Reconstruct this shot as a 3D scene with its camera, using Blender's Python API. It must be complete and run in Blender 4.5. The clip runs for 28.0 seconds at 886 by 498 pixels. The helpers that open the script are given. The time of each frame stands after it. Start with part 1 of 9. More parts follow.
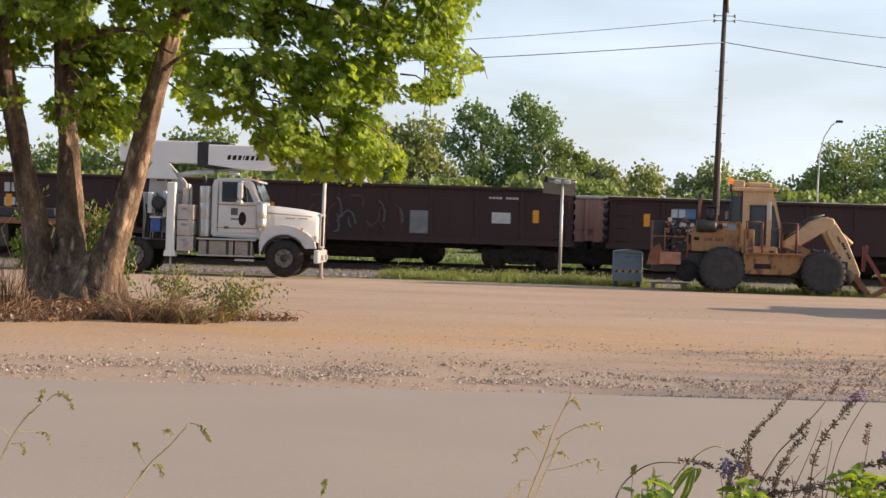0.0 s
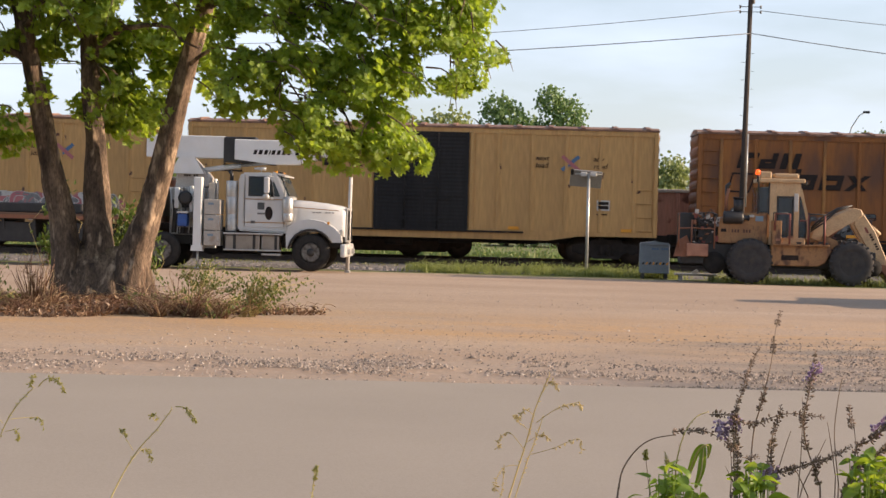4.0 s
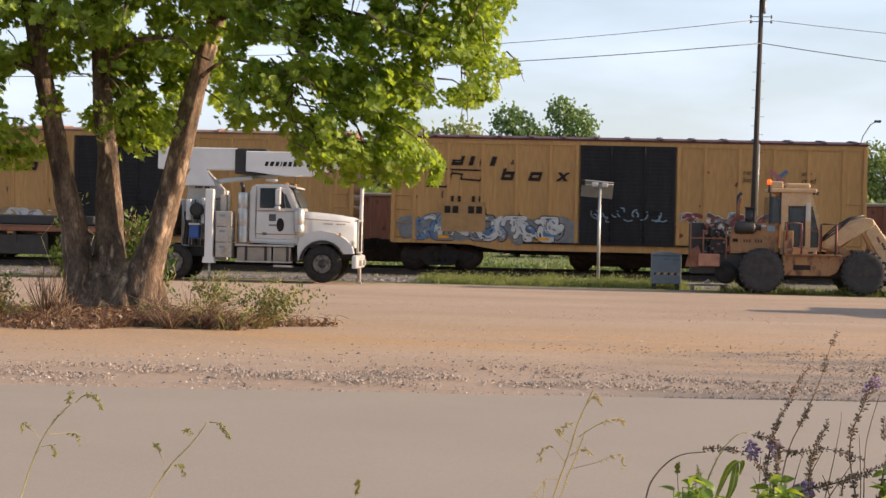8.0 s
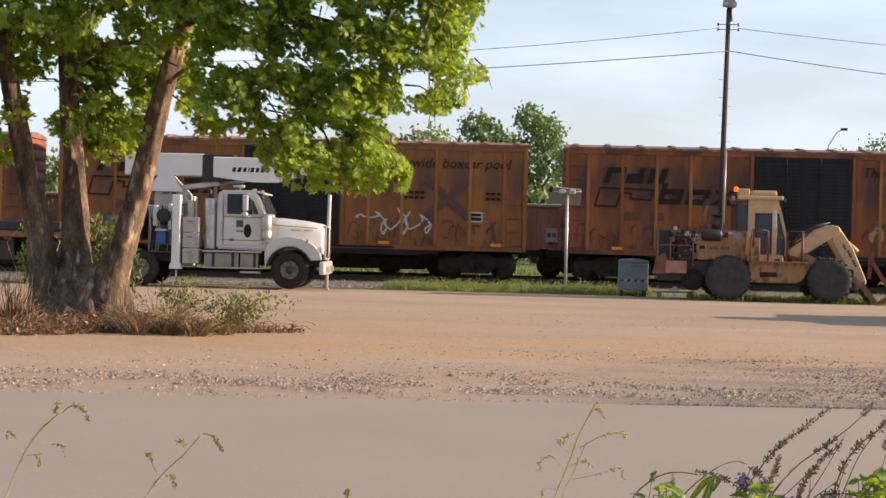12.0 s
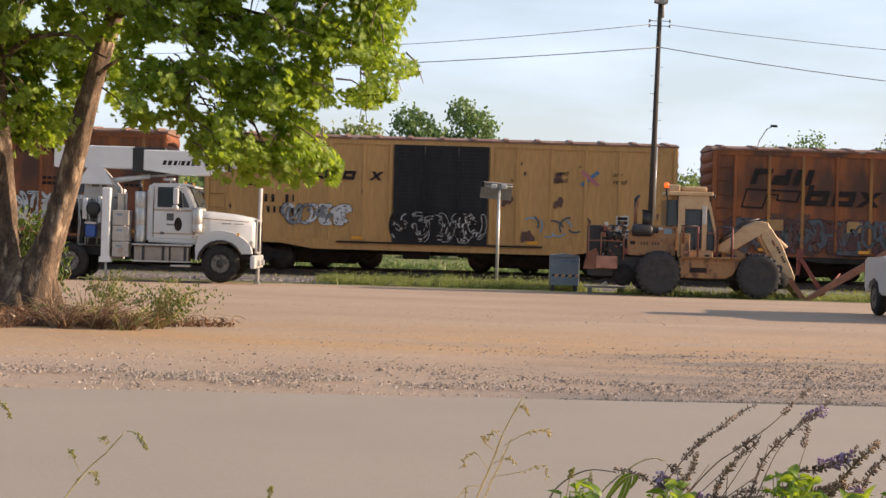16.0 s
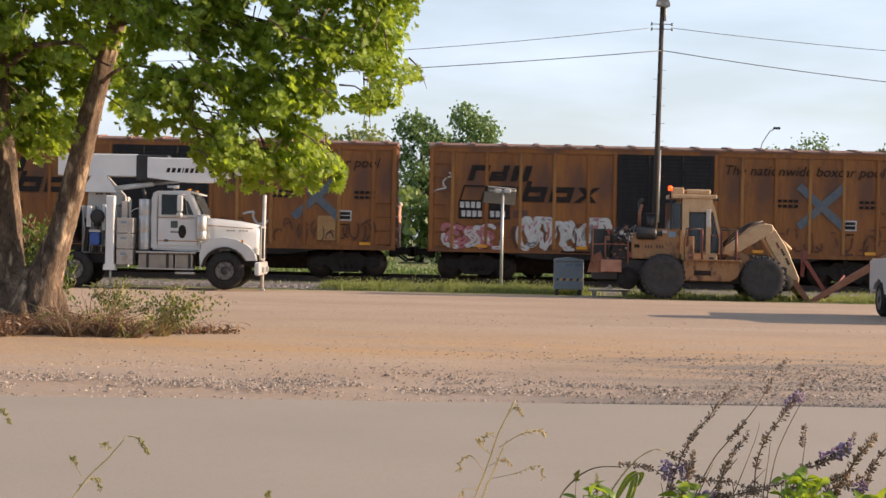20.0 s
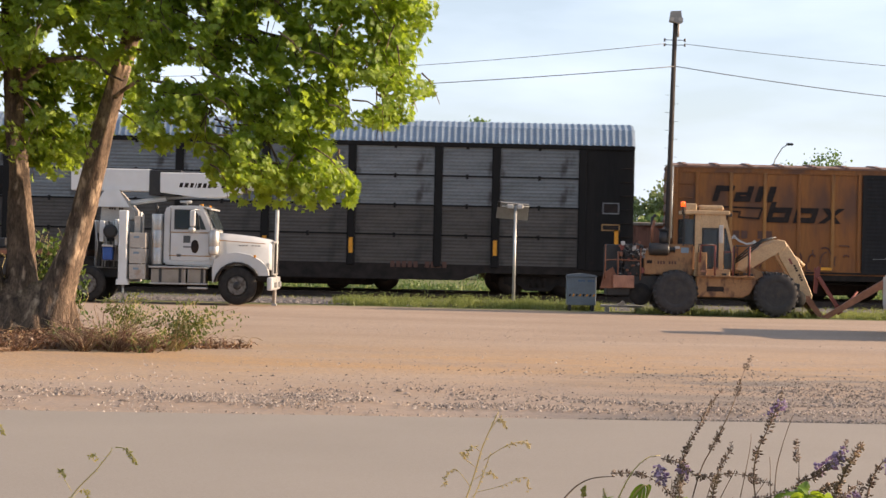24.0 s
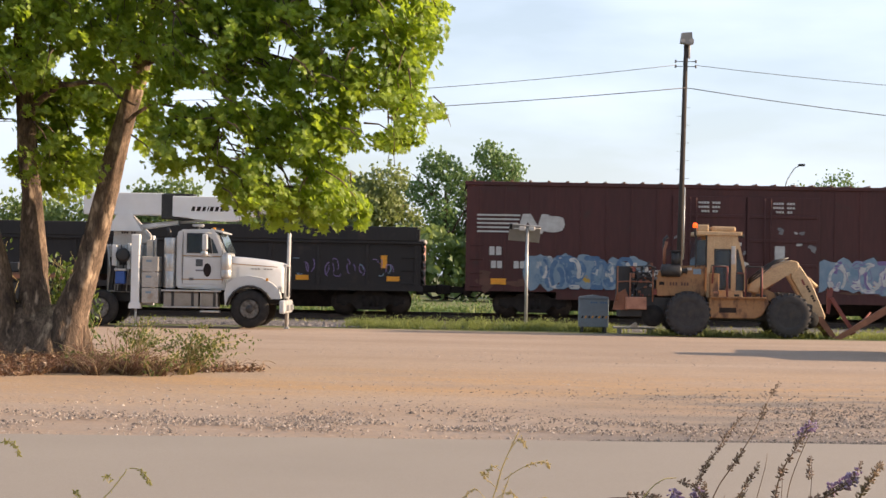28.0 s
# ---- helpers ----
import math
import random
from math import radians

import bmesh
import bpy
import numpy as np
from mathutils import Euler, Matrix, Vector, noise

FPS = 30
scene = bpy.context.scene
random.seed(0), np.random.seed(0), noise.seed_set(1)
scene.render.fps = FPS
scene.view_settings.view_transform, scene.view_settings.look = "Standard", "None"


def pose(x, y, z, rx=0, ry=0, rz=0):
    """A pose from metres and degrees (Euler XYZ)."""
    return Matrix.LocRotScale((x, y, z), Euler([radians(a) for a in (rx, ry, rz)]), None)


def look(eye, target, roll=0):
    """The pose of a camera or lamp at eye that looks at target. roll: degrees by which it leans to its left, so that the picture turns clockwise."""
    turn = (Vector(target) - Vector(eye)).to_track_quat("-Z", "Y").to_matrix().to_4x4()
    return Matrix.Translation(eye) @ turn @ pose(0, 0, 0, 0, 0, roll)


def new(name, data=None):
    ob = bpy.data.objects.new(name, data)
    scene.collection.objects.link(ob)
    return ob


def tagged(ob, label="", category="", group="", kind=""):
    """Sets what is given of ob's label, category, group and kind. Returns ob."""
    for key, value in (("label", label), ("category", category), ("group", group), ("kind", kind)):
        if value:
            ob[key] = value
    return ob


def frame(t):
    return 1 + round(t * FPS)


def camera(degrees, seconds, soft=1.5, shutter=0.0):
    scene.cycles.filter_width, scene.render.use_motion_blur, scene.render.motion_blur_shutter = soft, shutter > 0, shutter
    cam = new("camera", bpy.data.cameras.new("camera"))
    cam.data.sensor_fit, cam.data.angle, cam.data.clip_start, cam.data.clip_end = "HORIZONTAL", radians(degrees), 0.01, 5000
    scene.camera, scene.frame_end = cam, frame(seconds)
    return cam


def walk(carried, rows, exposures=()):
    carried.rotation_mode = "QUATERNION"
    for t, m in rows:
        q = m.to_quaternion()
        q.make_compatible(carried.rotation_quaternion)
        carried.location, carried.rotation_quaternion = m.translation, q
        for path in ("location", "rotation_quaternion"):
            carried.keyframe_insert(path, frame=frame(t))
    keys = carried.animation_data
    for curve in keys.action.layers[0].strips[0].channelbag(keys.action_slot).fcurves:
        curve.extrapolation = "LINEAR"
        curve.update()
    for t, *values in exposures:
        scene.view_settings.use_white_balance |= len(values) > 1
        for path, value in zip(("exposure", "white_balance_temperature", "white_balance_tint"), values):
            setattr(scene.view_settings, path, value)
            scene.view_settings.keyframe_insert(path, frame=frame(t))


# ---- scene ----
cam = camera(26.74, 28.0, soft=1.5, shutter=0.12)

# seconds, heading left of the track's normal, tilt, lean (degrees), place (metres)
PATH = [
    (0, 1.839, -0.718, 1.836, 0.009, -0.007, 1.609),
    (0.5, 2.002, -0.820, 1.572, 0.010, -0.004, 1.609),
    (1, 1.962, -0.813, 1.596, 0.010, -0.002, 1.610),
    (1.5, 2.084, -0.741, 1.394, 0.010, -0.001, 1.609),
    (2, 2.219, -0.707, 1.495, 0.009, -0.001, 1.607),
    (2.5, 2.249, -0.745, 1.695, 0.008, 0.000, 1.604),
    (3, 2.391, -0.822, 1.514, 0.008, 0.001, 1.601),
    (3.5, 2.554, -0.899, 1.494, 0.008, 0.002, 1.598),
    (5.5, 2.852, -0.961, 1.343, -0.007, -0.005, 1.599),
    (6, 2.882, -0.818, 1.274, -0.007, -0.005, 1.600),
    (6.5, 2.912, -0.712, 1.478, -0.008, -0.006, 1.601),
    (7, 2.940, -0.673, 1.448, -0.007, -0.006, 1.601),
    (7.5, 2.942, -0.639, 1.447, -0.006, -0.007, 1.601),
    (8, 2.994, -0.610, 1.279, -0.005, -0.006, 1.602),
    (8.5, 2.967, -0.529, 1.255, -0.004, -0.005, 1.605),
    (9, 2.968, -0.506, 1.271, -0.004, -0.002, 1.607),
    (9.5, 2.920, -0.508, 1.286, -0.003, 0.001, 1.608),
    (10, 2.659, -0.452, 1.307, -0.002, 0.004, 1.608),
    (10.5, 2.427, -0.433, 1.338, 0.001, 0.006, 1.606),
    (11, 2.230, -0.379, 1.335, 0.004, 0.007, 1.604),
    (11.5, 2.004, -0.388, 1.411, 0.008, 0.005, 1.603),
    (13.5, 2.487, -0.397, 1.682, -0.018, -0.008, 1.601),
    (14, 3.120, -0.423, 1.773, -0.007, -0.002, 1.600),
    (14.5, 2.793, -0.469, 1.834, 0.006, 0.006, 1.599),
    (15, 1.272, -0.502, 1.809, 0.018, 0.011, 1.600),
    (15.5, 0.379, -0.498, 1.740, 0.026, 0.012, 1.602),
    (16, -0.073, -0.506, 1.670, 0.028, 0.012, 1.605),
    (16.5, -0.432, -0.550, 1.587, 0.024, 0.012, 1.605),
    (17, -0.046, -0.633, 1.311, 0.019, 0.012, 1.605),
    (17.5, 0.015, -0.692, 0.976, 0.016, 0.011, 1.603),
    (18, -0.022, -0.670, 1.237, 0.016, 0.010, 1.601),
    (18.5, -0.050, -0.589, 1.216, 0.015, 0.009, 1.600),
    (19, 0.068, -0.479, 1.118, 0.014, 0.009, 1.602),
    (19.5, -0.026, -0.443, 1.284, 0.012, 0.008, 1.604),
    (20, 0.041, -0.355, 1.172, 0.010, 0.006, 1.605),
    (20.5, 0.218, -0.298, 1.161, 0.010, 0.004, 1.605),
    (21, 0.286, -0.283, 1.078, 0.010, 0.005, 1.603),
    (21.5, 0.409, -0.293, 1.135, 0.010, 0.008, 1.601),
    (23.5, 0.503, -0.051, 1.320, 0.012, 0.022, 1.604),
    (24, 0.434, 0.113, 1.286, 0.010, 0.018, 1.603),
    (24.5, 0.464, 0.212, 1.244, 0.007, 0.017, 1.602),
    (25, 0.714, 0.257, 1.084, 0.005, 0.016, 1.601),
    (25.5, 0.983, 0.636, 0.804, 0.004, 0.014, 1.599),
    (26, 1.116, 0.802, 0.893, 0.007, 0.011, 1.597),
    (26.5, 1.120, 0.806, 1.193, 0.010, 0.009, 1.596),
    (27, 0.879, 0.764, 1.090, 0.011, 0.006, 1.597),
    (27.5, 0.754, 0.770, 1.144, 0.011, 0.004, 1.599),
    (28, 0.818, 0.799, 1.026, 0.010, 0.002, 1.599),
]


def held(yaw, tilt, lean, x, y, z):
    return pose(x, y, z, 90 + tilt, 0, yaw) @ pose(0, 0, 0, 0, 0, lean)


EXPOSURE, KELVIN, TINT = 0.72, 6880, 15
walk(cam, [(r[0], held(*r[1:])) for r in PATH], [(0, EXPOSURE, KELVIN, TINT), (21, EXPOSURE, KELVIN, TINT), (24, EXPOSURE + 0.10, KELVIN, TINT), (28, EXPOSURE + 0.12, KELVIN, TINT)])

# ---- light: low evening sun from along the track ----
SUN_EL, SUN_AZ = 19.0, 2.0  # azimuth from +x towards +y
world = bpy.data.worlds.new("world")
scene.world = world
world.use_nodes = True
wn, wl = world.node_tree.nodes, world.node_tree.links
wn.clear()
sky = wn.new("ShaderNodeTexSky")
sky.sky_type = "NISHITA"
sky.sun_disc = False
sky.sun_elevation = radians(SUN_EL)
sky.sun_rotation = radians(90 - SUN_AZ)
sky.air_density, sky.dust_density, sky.ozone_density = 1.0, 1.2, 1.6
wco = wn.new("ShaderNodeTexCoord")
wmap = wn.new("ShaderNodeMapping")
wmap.inputs["Scale"].default_value = (3.2, 3.2, 13.0)
wno = wn.new("ShaderNodeTexNoise")
wno.inputs["Scale"].default_value = 1.7
wno.inputs["Detail"].default_value = 7
wramp = wn.new("ShaderNodeValToRGB")
wramp.color_ramp.elements[0].position, wramp.color_ramp.elements[0].color = 0.36, (0.42, 0.42, 0.42, 1)
wramp.color_ramp.elements[1].position, wramp.color_ramp.elements[1].color = 0.66, (0.85, 0.85, 0.85, 1)
wmix = wn.new("ShaderNodeMixRGB")
wmix.inputs["Color2"].default_value = (5.9, 7.1, 8.85, 1)
wbg = wn.new("ShaderNodeBackground")
wbg.inputs["Strength"].default_value = 0.095
wout = wn.new("ShaderNodeOutputWorld")
wl.new(wco.outputs["Generated"], wmap.inputs["Vector"])
wl.new(wmap.outputs["Vector"], wno.inputs["Vector"])
wl.new(wno.outputs["Fac"], wramp.inputs["Fac"])
# haze thins out with height
wsep = wn.new("ShaderNodeSeparateXYZ")
whaze = wn.new("ShaderNodeMapRange")
for k, v in (("From Min", 0.06), ("From Max", 0.5), ("To Min", 1.0), ("To Max", 0.42)):
    whaze.inputs[k].default_value = v
wfac = wn.new("ShaderNodeMath")
wfac.operation = "MULTIPLY"
wl.new(wco.outputs["Generated"], wsep.inputs["Vector"])
wl.new(wsep.outputs["Z"], whaze.inputs["Value"])
wl.new(wramp.outputs["Color"], wfac.inputs[0])
wl.new(whaze.outputs["Result"], wfac.inputs[1])
wl.new(wfac.outputs[0], wmix.inputs["Fac"])
wl.new(sky.outputs["Color"], wmix.inputs["Color1"])
wl.new(wmix.outputs["Color"], wbg.inputs["Color"])
wl.new(wbg.outputs["Background"], wout.inputs["Surface"])

sun = new("sun", bpy.data.lights.new("sun", "SUN"))
sun.data.energy, sun.data.angle, sun.data.color = 5.0, radians(0.6), (1.0, 0.80, 0.58)
sd = Vector((math.cos(radians(SUN_EL)) * math.cos(radians(SUN_AZ)), math.cos(radians(SUN_EL)) * math.sin(radians(SUN_AZ)), math.sin(radians(SUN_EL))))
sun.matrix_world = look(sd * 300, (0, 0, 0))

# ---- materials ----
def mat(name, c1, c2=None, scale=3.0, rough=0.7, metal=0.0, bump=0.15, fine=12.0, stretch=(1, 1, 1), dirt=None, dirt_at=0.62, dirt_scale=2.0, vary=0.0, dirt_stretch=(1, 1, 1), coat=0.0, speck=0.80):
    m = bpy.data.materials.new(name)
    m.use_nodes = True
    n, l = m.node_tree.nodes, m.node_tree.links
    p = n["Principled BSDF"]
    p.inputs["Roughness"].default_value, p.inputs["Metallic"].default_value = rough, metal
    p.inputs["Coat Weight"].default_value = coat
    c2 = c2 or tuple(v * 0.75 for v in c1)
    co = n.new("ShaderNodeTexCoord")

    def noise_tex(sc, st, detail=5):
        mp = n.new("ShaderNodeMapping")
        mp.inputs["Scale"].default_value = st
        l.new(co.outputs["Object"], mp.inputs["Vector"])
        t = n.new("ShaderNodeTexNoise")
        t.inputs["Scale"].default_value, t.inputs["Detail"].default_value = sc, detail
        l.new(mp.outputs["Vector"], t.inputs["Vector"])
        return t.outputs["Fac"]

    def ramp(f, a, b):
        r = n.new("ShaderNodeMapRange")
        r.inputs["From Min"].default_value, r.inputs["From Max"].default_value = a, b
        l.new(f, r.inputs["Value"])
        return r.outputs["Result"]

    def mix(f, a, b):
        x = n.new("ShaderNodeMixRGB")
        for k, v in (("Fac", f), ("Color1", a), ("Color2", b)):
            if isinstance(v, (tuple, float, int)):
                x.inputs[k].default_value = (*v, 1) if isinstance(v, tuple) else v
            else:
                l.new(v, x.inputs[k])
        return x.outputs["Color"]

    col = mix(ramp(noise_tex(scale, stretch), 0.32, 0.68), c1, c2)
    fn = noise_tex(scale * fine, stretch, 3)
    dark = n.new("ShaderNodeMixRGB")
    dark.blend_type = "MULTIPLY"
    l.new(ramp(fn, 0.65, 0.35), dark.inputs["Fac"])
    l.new(col, dark.inputs["Color1"])
    dark.inputs["Color2"].default_value = (speck, speck * 0.99, speck * 0.98, 1)
    col = dark.outputs["Color"]
    if dirt:
        col = mix(ramp(noise_tex(dirt_scale, dirt_stretch, 7), dirt_at, dirt_at + 0.14), col, dirt)
    if vary:
        info = n.new("ShaderNodeObjectInfo")
        hsv = n.new("ShaderNodeHueSaturation")
        l.new(ramp(info.outputs["Random"], -0.01, 1.01), hsv.inputs["Fac"])
        v = n.new("ShaderNodeMapRange")
        v.inputs["To Min"].default_value, v.inputs["To Max"].default_value = 1 - vary, 1 + vary
        l.new(info.outputs["Random"], v.inputs["Value"])
        l.new(v.outputs["Result"], hsv.inputs["Value"])
        hsv.inputs["Fac"].default_value = 1
        l.new(col, hsv.inputs["Color"])
        col = hsv.outputs["Color"]
    l.new(col, p.inputs["Base Color"])
    if bump:
        b = n.new("ShaderNodeBump")
        b.inputs["Strength"].default_value, b.inputs["Distance"].default_value = bump, 0.02
        l.new(fn, b.inputs["Height"])
        l.new(b.outputs["Normal"], p.inputs["Normal"])
    return m


def leaf_mat(name, c1, c2, through_col, share=0.45):
    m = bpy.data.materials.new(name)
    m.use_nodes = True
    n, l = m.node_tree.nodes, m.node_tree.links
    p = n["Principled BSDF"]
    p.inputs["Roughness"].default_value = 0.5
    g = n.new("ShaderNodeNewGeometry")
    mx = n.new("ShaderNodeMixRGB")
    mx.inputs["Color1"].default_value, mx.inputs["Color2"].default_value = (*c1, 1), (*c2, 1)
    l.new(g.outputs["Random Per Island"], mx.inputs["Fac"])
    l.new(mx.outputs["Color"], p.inputs["Base Color"])
    t = n.new("ShaderNodeBsdfTranslucent")
    t.inputs["Color"].default_value = (*through_col, 1)
    s = n.new("ShaderNodeMixShader")
    s.inputs["Fac"].default_value = share
    l.new(p.outputs["BSDF"], s.inputs[1])
    l.new(t.outputs["BSDF"], s.inputs[2])
    l.new(s.outputs["Shader"], n["Material Output"].inputs["Surface"])
    return m


def island_mat(name, c1, c2, rough=0.9):
    m = bpy.data.materials.new(name)
    m.use_nodes = True
    n, l = m.node_tree.nodes, m.node_tree.links
    p = n["Principled BSDF"]
    p.inputs["Roughness"].default_value = rough
    g = n.new("ShaderNodeNewGeometry")
    mx = n.new("ShaderNodeMixRGB")
    mx.inputs["Color1"].default_value, mx.inputs["Color2"].default_value = (*c1, 1), (*c2, 1)
    l.new(g.outputs["Random Per Island"], mx.inputs["Fac"])
    l.new(mx.outputs["Color"], p.inputs["Base Color"])
    return m


def glass_mat(name, tint):
    m = bpy.data.materials.new(name)
    m.use_nodes = True
    p = m.node_tree.nodes["Principled BSDF"]
    p.inputs["Base Color"].default_value = (*tint, 1)
    p.inputs["Roughness"].default_value = 0.05
    p.inputs["Transmission Weight"].default_value = 0.6
    p.inputs["IOR"].default_value = 1.3
    return m


def glow_mat(name, c, e):
    m = bpy.data.materials.new(name)
    m.use_nodes = True
    p = m.node_tree.nodes["Principled BSDF"]
    p.inputs["Base Color"].default_value = (*c, 1)
    p.inputs["Emission Color"].default_value = (*c, 1)
    p.inputs["Emission Strength"].default_value = e
    return m


RUST = (0.13, 0.055, 0.03)
STREAK = (1.2, 1.2, 0.12)
YELLOW = mat("yellow_paint", (0.530, 0.280, 0.090), (0.450, 0.230, 0.075), 1.2, 0.6, stretch=STREAK, dirt=RUST, dirt_at=0.66, dirt_scale=1.6, dirt_stretch=(2, 2, 0.5), vary=0.09)
YELLOW_PALE = mat("pale_yellow_paint", (0.560, 0.320, 0.115), (0.490, 0.270, 0.098), 1.2, 0.6, stretch=STREAK, dirt=RUST, dirt_at=0.68, dirt_scale=1.6, dirt_stretch=(2, 2, 0.5), vary=0.09)
ORANGE = mat("orange_paint", (0.298, 0.108, 0.021), (0.241, 0.081, 0.018), 1.1, 0.65, stretch=STREAK, dirt=(0.125, 0.050, 0.024), dirt_at=0.51, dirt_scale=0.8, dirt_stretch=(1.5, 1.5, 0.6), vary=0.16)
ORANGE_RUST = mat("rusted_orange_paint", (0.320, 0.095, 0.026), (0.215, 0.066, 0.022), 1.1, 0.75, stretch=STREAK, dirt=(0.085, 0.036, 0.021), dirt_at=0.48, dirt_scale=0.8, dirt_stretch=(1.5, 1.5, 0.6), vary=0.16)
MAROON = mat("maroon_paint", (0.084, 0.020, 0.017), (0.062, 0.016, 0.0135), 1.0, 0.65, stretch=STREAK, dirt=(0.05, 0.022, 0.018), dirt_at=0.62, vary=0.05)
GONDOLA = mat("oxide_paint", (0.052, 0.020, 0.016), (0.037, 0.015, 0.014), 1.0, 0.75, stretch=STREAK, dirt=(0.035, 0.018, 0.016), dirt_at=0.56, vary=0.08)
BLACK_CAR = mat("black_paint", (0.014, 0.013, 0.013), (0.021, 0.018, 0.017), 1.2, 0.7, stretch=STREAK, dirt=(0.036, 0.021, 0.017), dirt_at=0.64)
SOOTY = mat("sooty_brown_paint", (0.026, 0.018, 0.015), (0.017, 0.013, 0.012), 1.2, 0.7, stretch=STREAK, dirt=(0.045, 0.028, 0.022), dirt_at=0.60)
DOOR_DARK = mat("dark_door_paint", (0.021, 0.020, 0.0215), (0.030, 0.028, 0.028), 1.4, 0.6, stretch=STREAK, dirt=(0.06, 0.05, 0.045), dirt_at=0.66)
PINK_STEEL = mat("faded_pink_paint", (0.483, 0.273, 0.208), (0.363, 0.177, 0.135), 1.3, 0.8, stretch=STREAK, dirt=(0.102, 0.043, 0.030), dirt_at=0.58)
RUST_ROOF = mat("rusty_roof", (0.27, 0.15, 0.10), (0.17, 0.085, 0.06), 1.8, 0.8, dirt=(0.38, 0.30, 0.25), dirt_at=0.6)
UNDER = mat("grimy_steel", (0.024, 0.020, 0.018), (0.042, 0.033, 0.029), 4, 0.8, dirt=(0.046, 0.026, 0.018), dirt_at=0.64)
WHEEL = mat("wheel_steel", (0.045, 0.035, 0.03), (0.07, 0.05, 0.04), 6, 0.55, metal=0.6)
# upper sheets: a bluish sky sheen is put into the grey
RACK = mat("galvanised_panel", (0.215, 0.224, 0.230), (0.140, 0.144, 0.148), 1.3, 0.42, metal=0.35, stretch=(0.6, 1, 2.2), dirt=(0.055, 0.05, 0.048), dirt_at=0.56, dirt_stretch=(1, 1, 0.5), vary=0.12)
# the two lower rows of sheets, darker and browner
RACK_LOWER = mat("lower_side_panel", (0.108, 0.092, 0.080), (0.068, 0.057, 0.050), 1.3, 0.55, metal=0.3, stretch=(0.6, 1, 2.2), dirt=(0.05, 0.043, 0.038), dirt_at=0.52, dirt_stretch=(1, 1, 0.5), vary=0.12)
RACK_ROOF = mat("galvanised_roof", (0.293, 0.357, 0.427), (0.234, 0.288, 0.348), 2, 0.42, metal=0.4)
RAIL = mat("rail_steel", (0.055, 0.042, 0.035), (0.09, 0.06, 0.045), 3, 0.6, metal=0.4)
TIE = mat("tie_wood", (0.055, 0.042, 0.034), (0.085, 0.068, 0.055), 5, 0.9, vary=0.2)
INK = mat("black_lettering", (0.020, 0.016, 0.016), (0.04, 0.028, 0.024), 5, 0.7)
CHALK = mat("white_lettering", (0.62, 0.60, 0.57), (0.48, 0.45, 0.42), 5, 0.7)
REFLECT = mat("yellow_reflector", (0.85, 0.36, 0.02), (0.75, 0.30, 0.02), 5, 0.4, bump=0)
SPRAY = {
    "white": CHALK, "black": INK,
    "blue": mat("blue_spray", (0.06, 0.13, 0.25), (0.11, 0.20, 0.32), 4, 0.6),
    "pale": mat("pale_blue_spray", (0.16, 0.25, 0.33), (0.26, 0.33, 0.39), 3, 0.6),
    "teal": mat("teal_spray", (0.05, 0.26, 0.27), (0.09, 0.33, 0.32), 4, 0.6),
    "pink": mat("pink_spray", (0.50, 0.17, 0.17), (0.40, 0.12, 0.14), 3, 0.6),
    "red": mat("red_spray", (0.27, 0.035, 0.03), (0.20, 0.03, 0.03), 4, 0.6),
    "navy": mat("navy_spray", (0.045, 0.060, 0.085), (0.065, 0.075, 0.095), 3, 0.7),
    "slate": mat("slate_spray", (0.085, 0.098, 0.105), (0.06, 0.065, 0.07), 4, 0.6),
    "maroon": mat("maroon_spray", (0.105, 0.032, 0.028), (0.065, 0.025, 0.022), 4, 0.6),
    "grey": mat("grey_spray", (0.15, 0.15, 0.155), (0.24, 0.23, 0.23), 4, 0.6),
    "tan": mat("tan_spray", (0.45, 0.25, 0.09), (0.36, 0.19, 0.07), 4, 0.6),
    "brown": mat("brown_spray", (0.10, 0.045, 0.03), (0.14, 0.06, 0.04), 4, 0.7),
    "yellow": mat("yellow_spray", (0.60, 0.38, 0.06), (0.5, 0.3, 0.05), 4, 0.6),
    "purple": mat("purple_spray", (0.17, 0.11, 0.26), (0.24, 0.16, 0.32), 4, 0.6),
    "faded": mat("faded_blue_spray", (0.085, 0.115, 0.15), (0.145, 0.145, 0.145), 4, 0.65),
    "green": mat("green_spray", (0.10, 0.17, 0.10), (0.16, 0.22, 0.14), 4, 0.6),
}
TRUCK_WHITE = mat("white_truck_paint", (0.590, 0.589, 0.587), (0.545, 0.544, 0.540), 2, 0.32, bump=0.02, coat=0.4, dirt=(0.58, 0.53, 0.47), dirt_at=0.66, fine=4, speck=0.96)
BOOM_WHITE = mat("boom_paint", (0.74, 0.74, 0.73), (0.66, 0.66, 0.65), 2, 0.45, bump=0.03, dirt=(0.45, 0.42, 0.38), dirt_at=0.68, fine=4, speck=0.96)
TIN = mat("polished_tin", (0.58, 0.57, 0.55), (0.44, 0.43, 0.42), 4, 0.42, metal=0.75)
CABINET = mat("weathered_cabinet", (0.50, 0.46, 0.41), (0.42, 0.38, 0.34), 3, 0.6, dirt=(0.30, 0.22, 0.16), dirt_at=0.62)
TYRE = mat("tyre_rubber", (0.026, 0.025, 0.025), (0.045, 0.041, 0.038), 6, 0.85, dirt=(0.09, 0.07, 0.055), dirt_at=0.66)
TYRE_DUST = mat("dusty_tyre_rubber", (0.049, 0.048, 0.050), (0.072, 0.067, 0.065), 5, 0.9, dirt=(0.084, 0.066, 0.052), dirt_at=0.6)
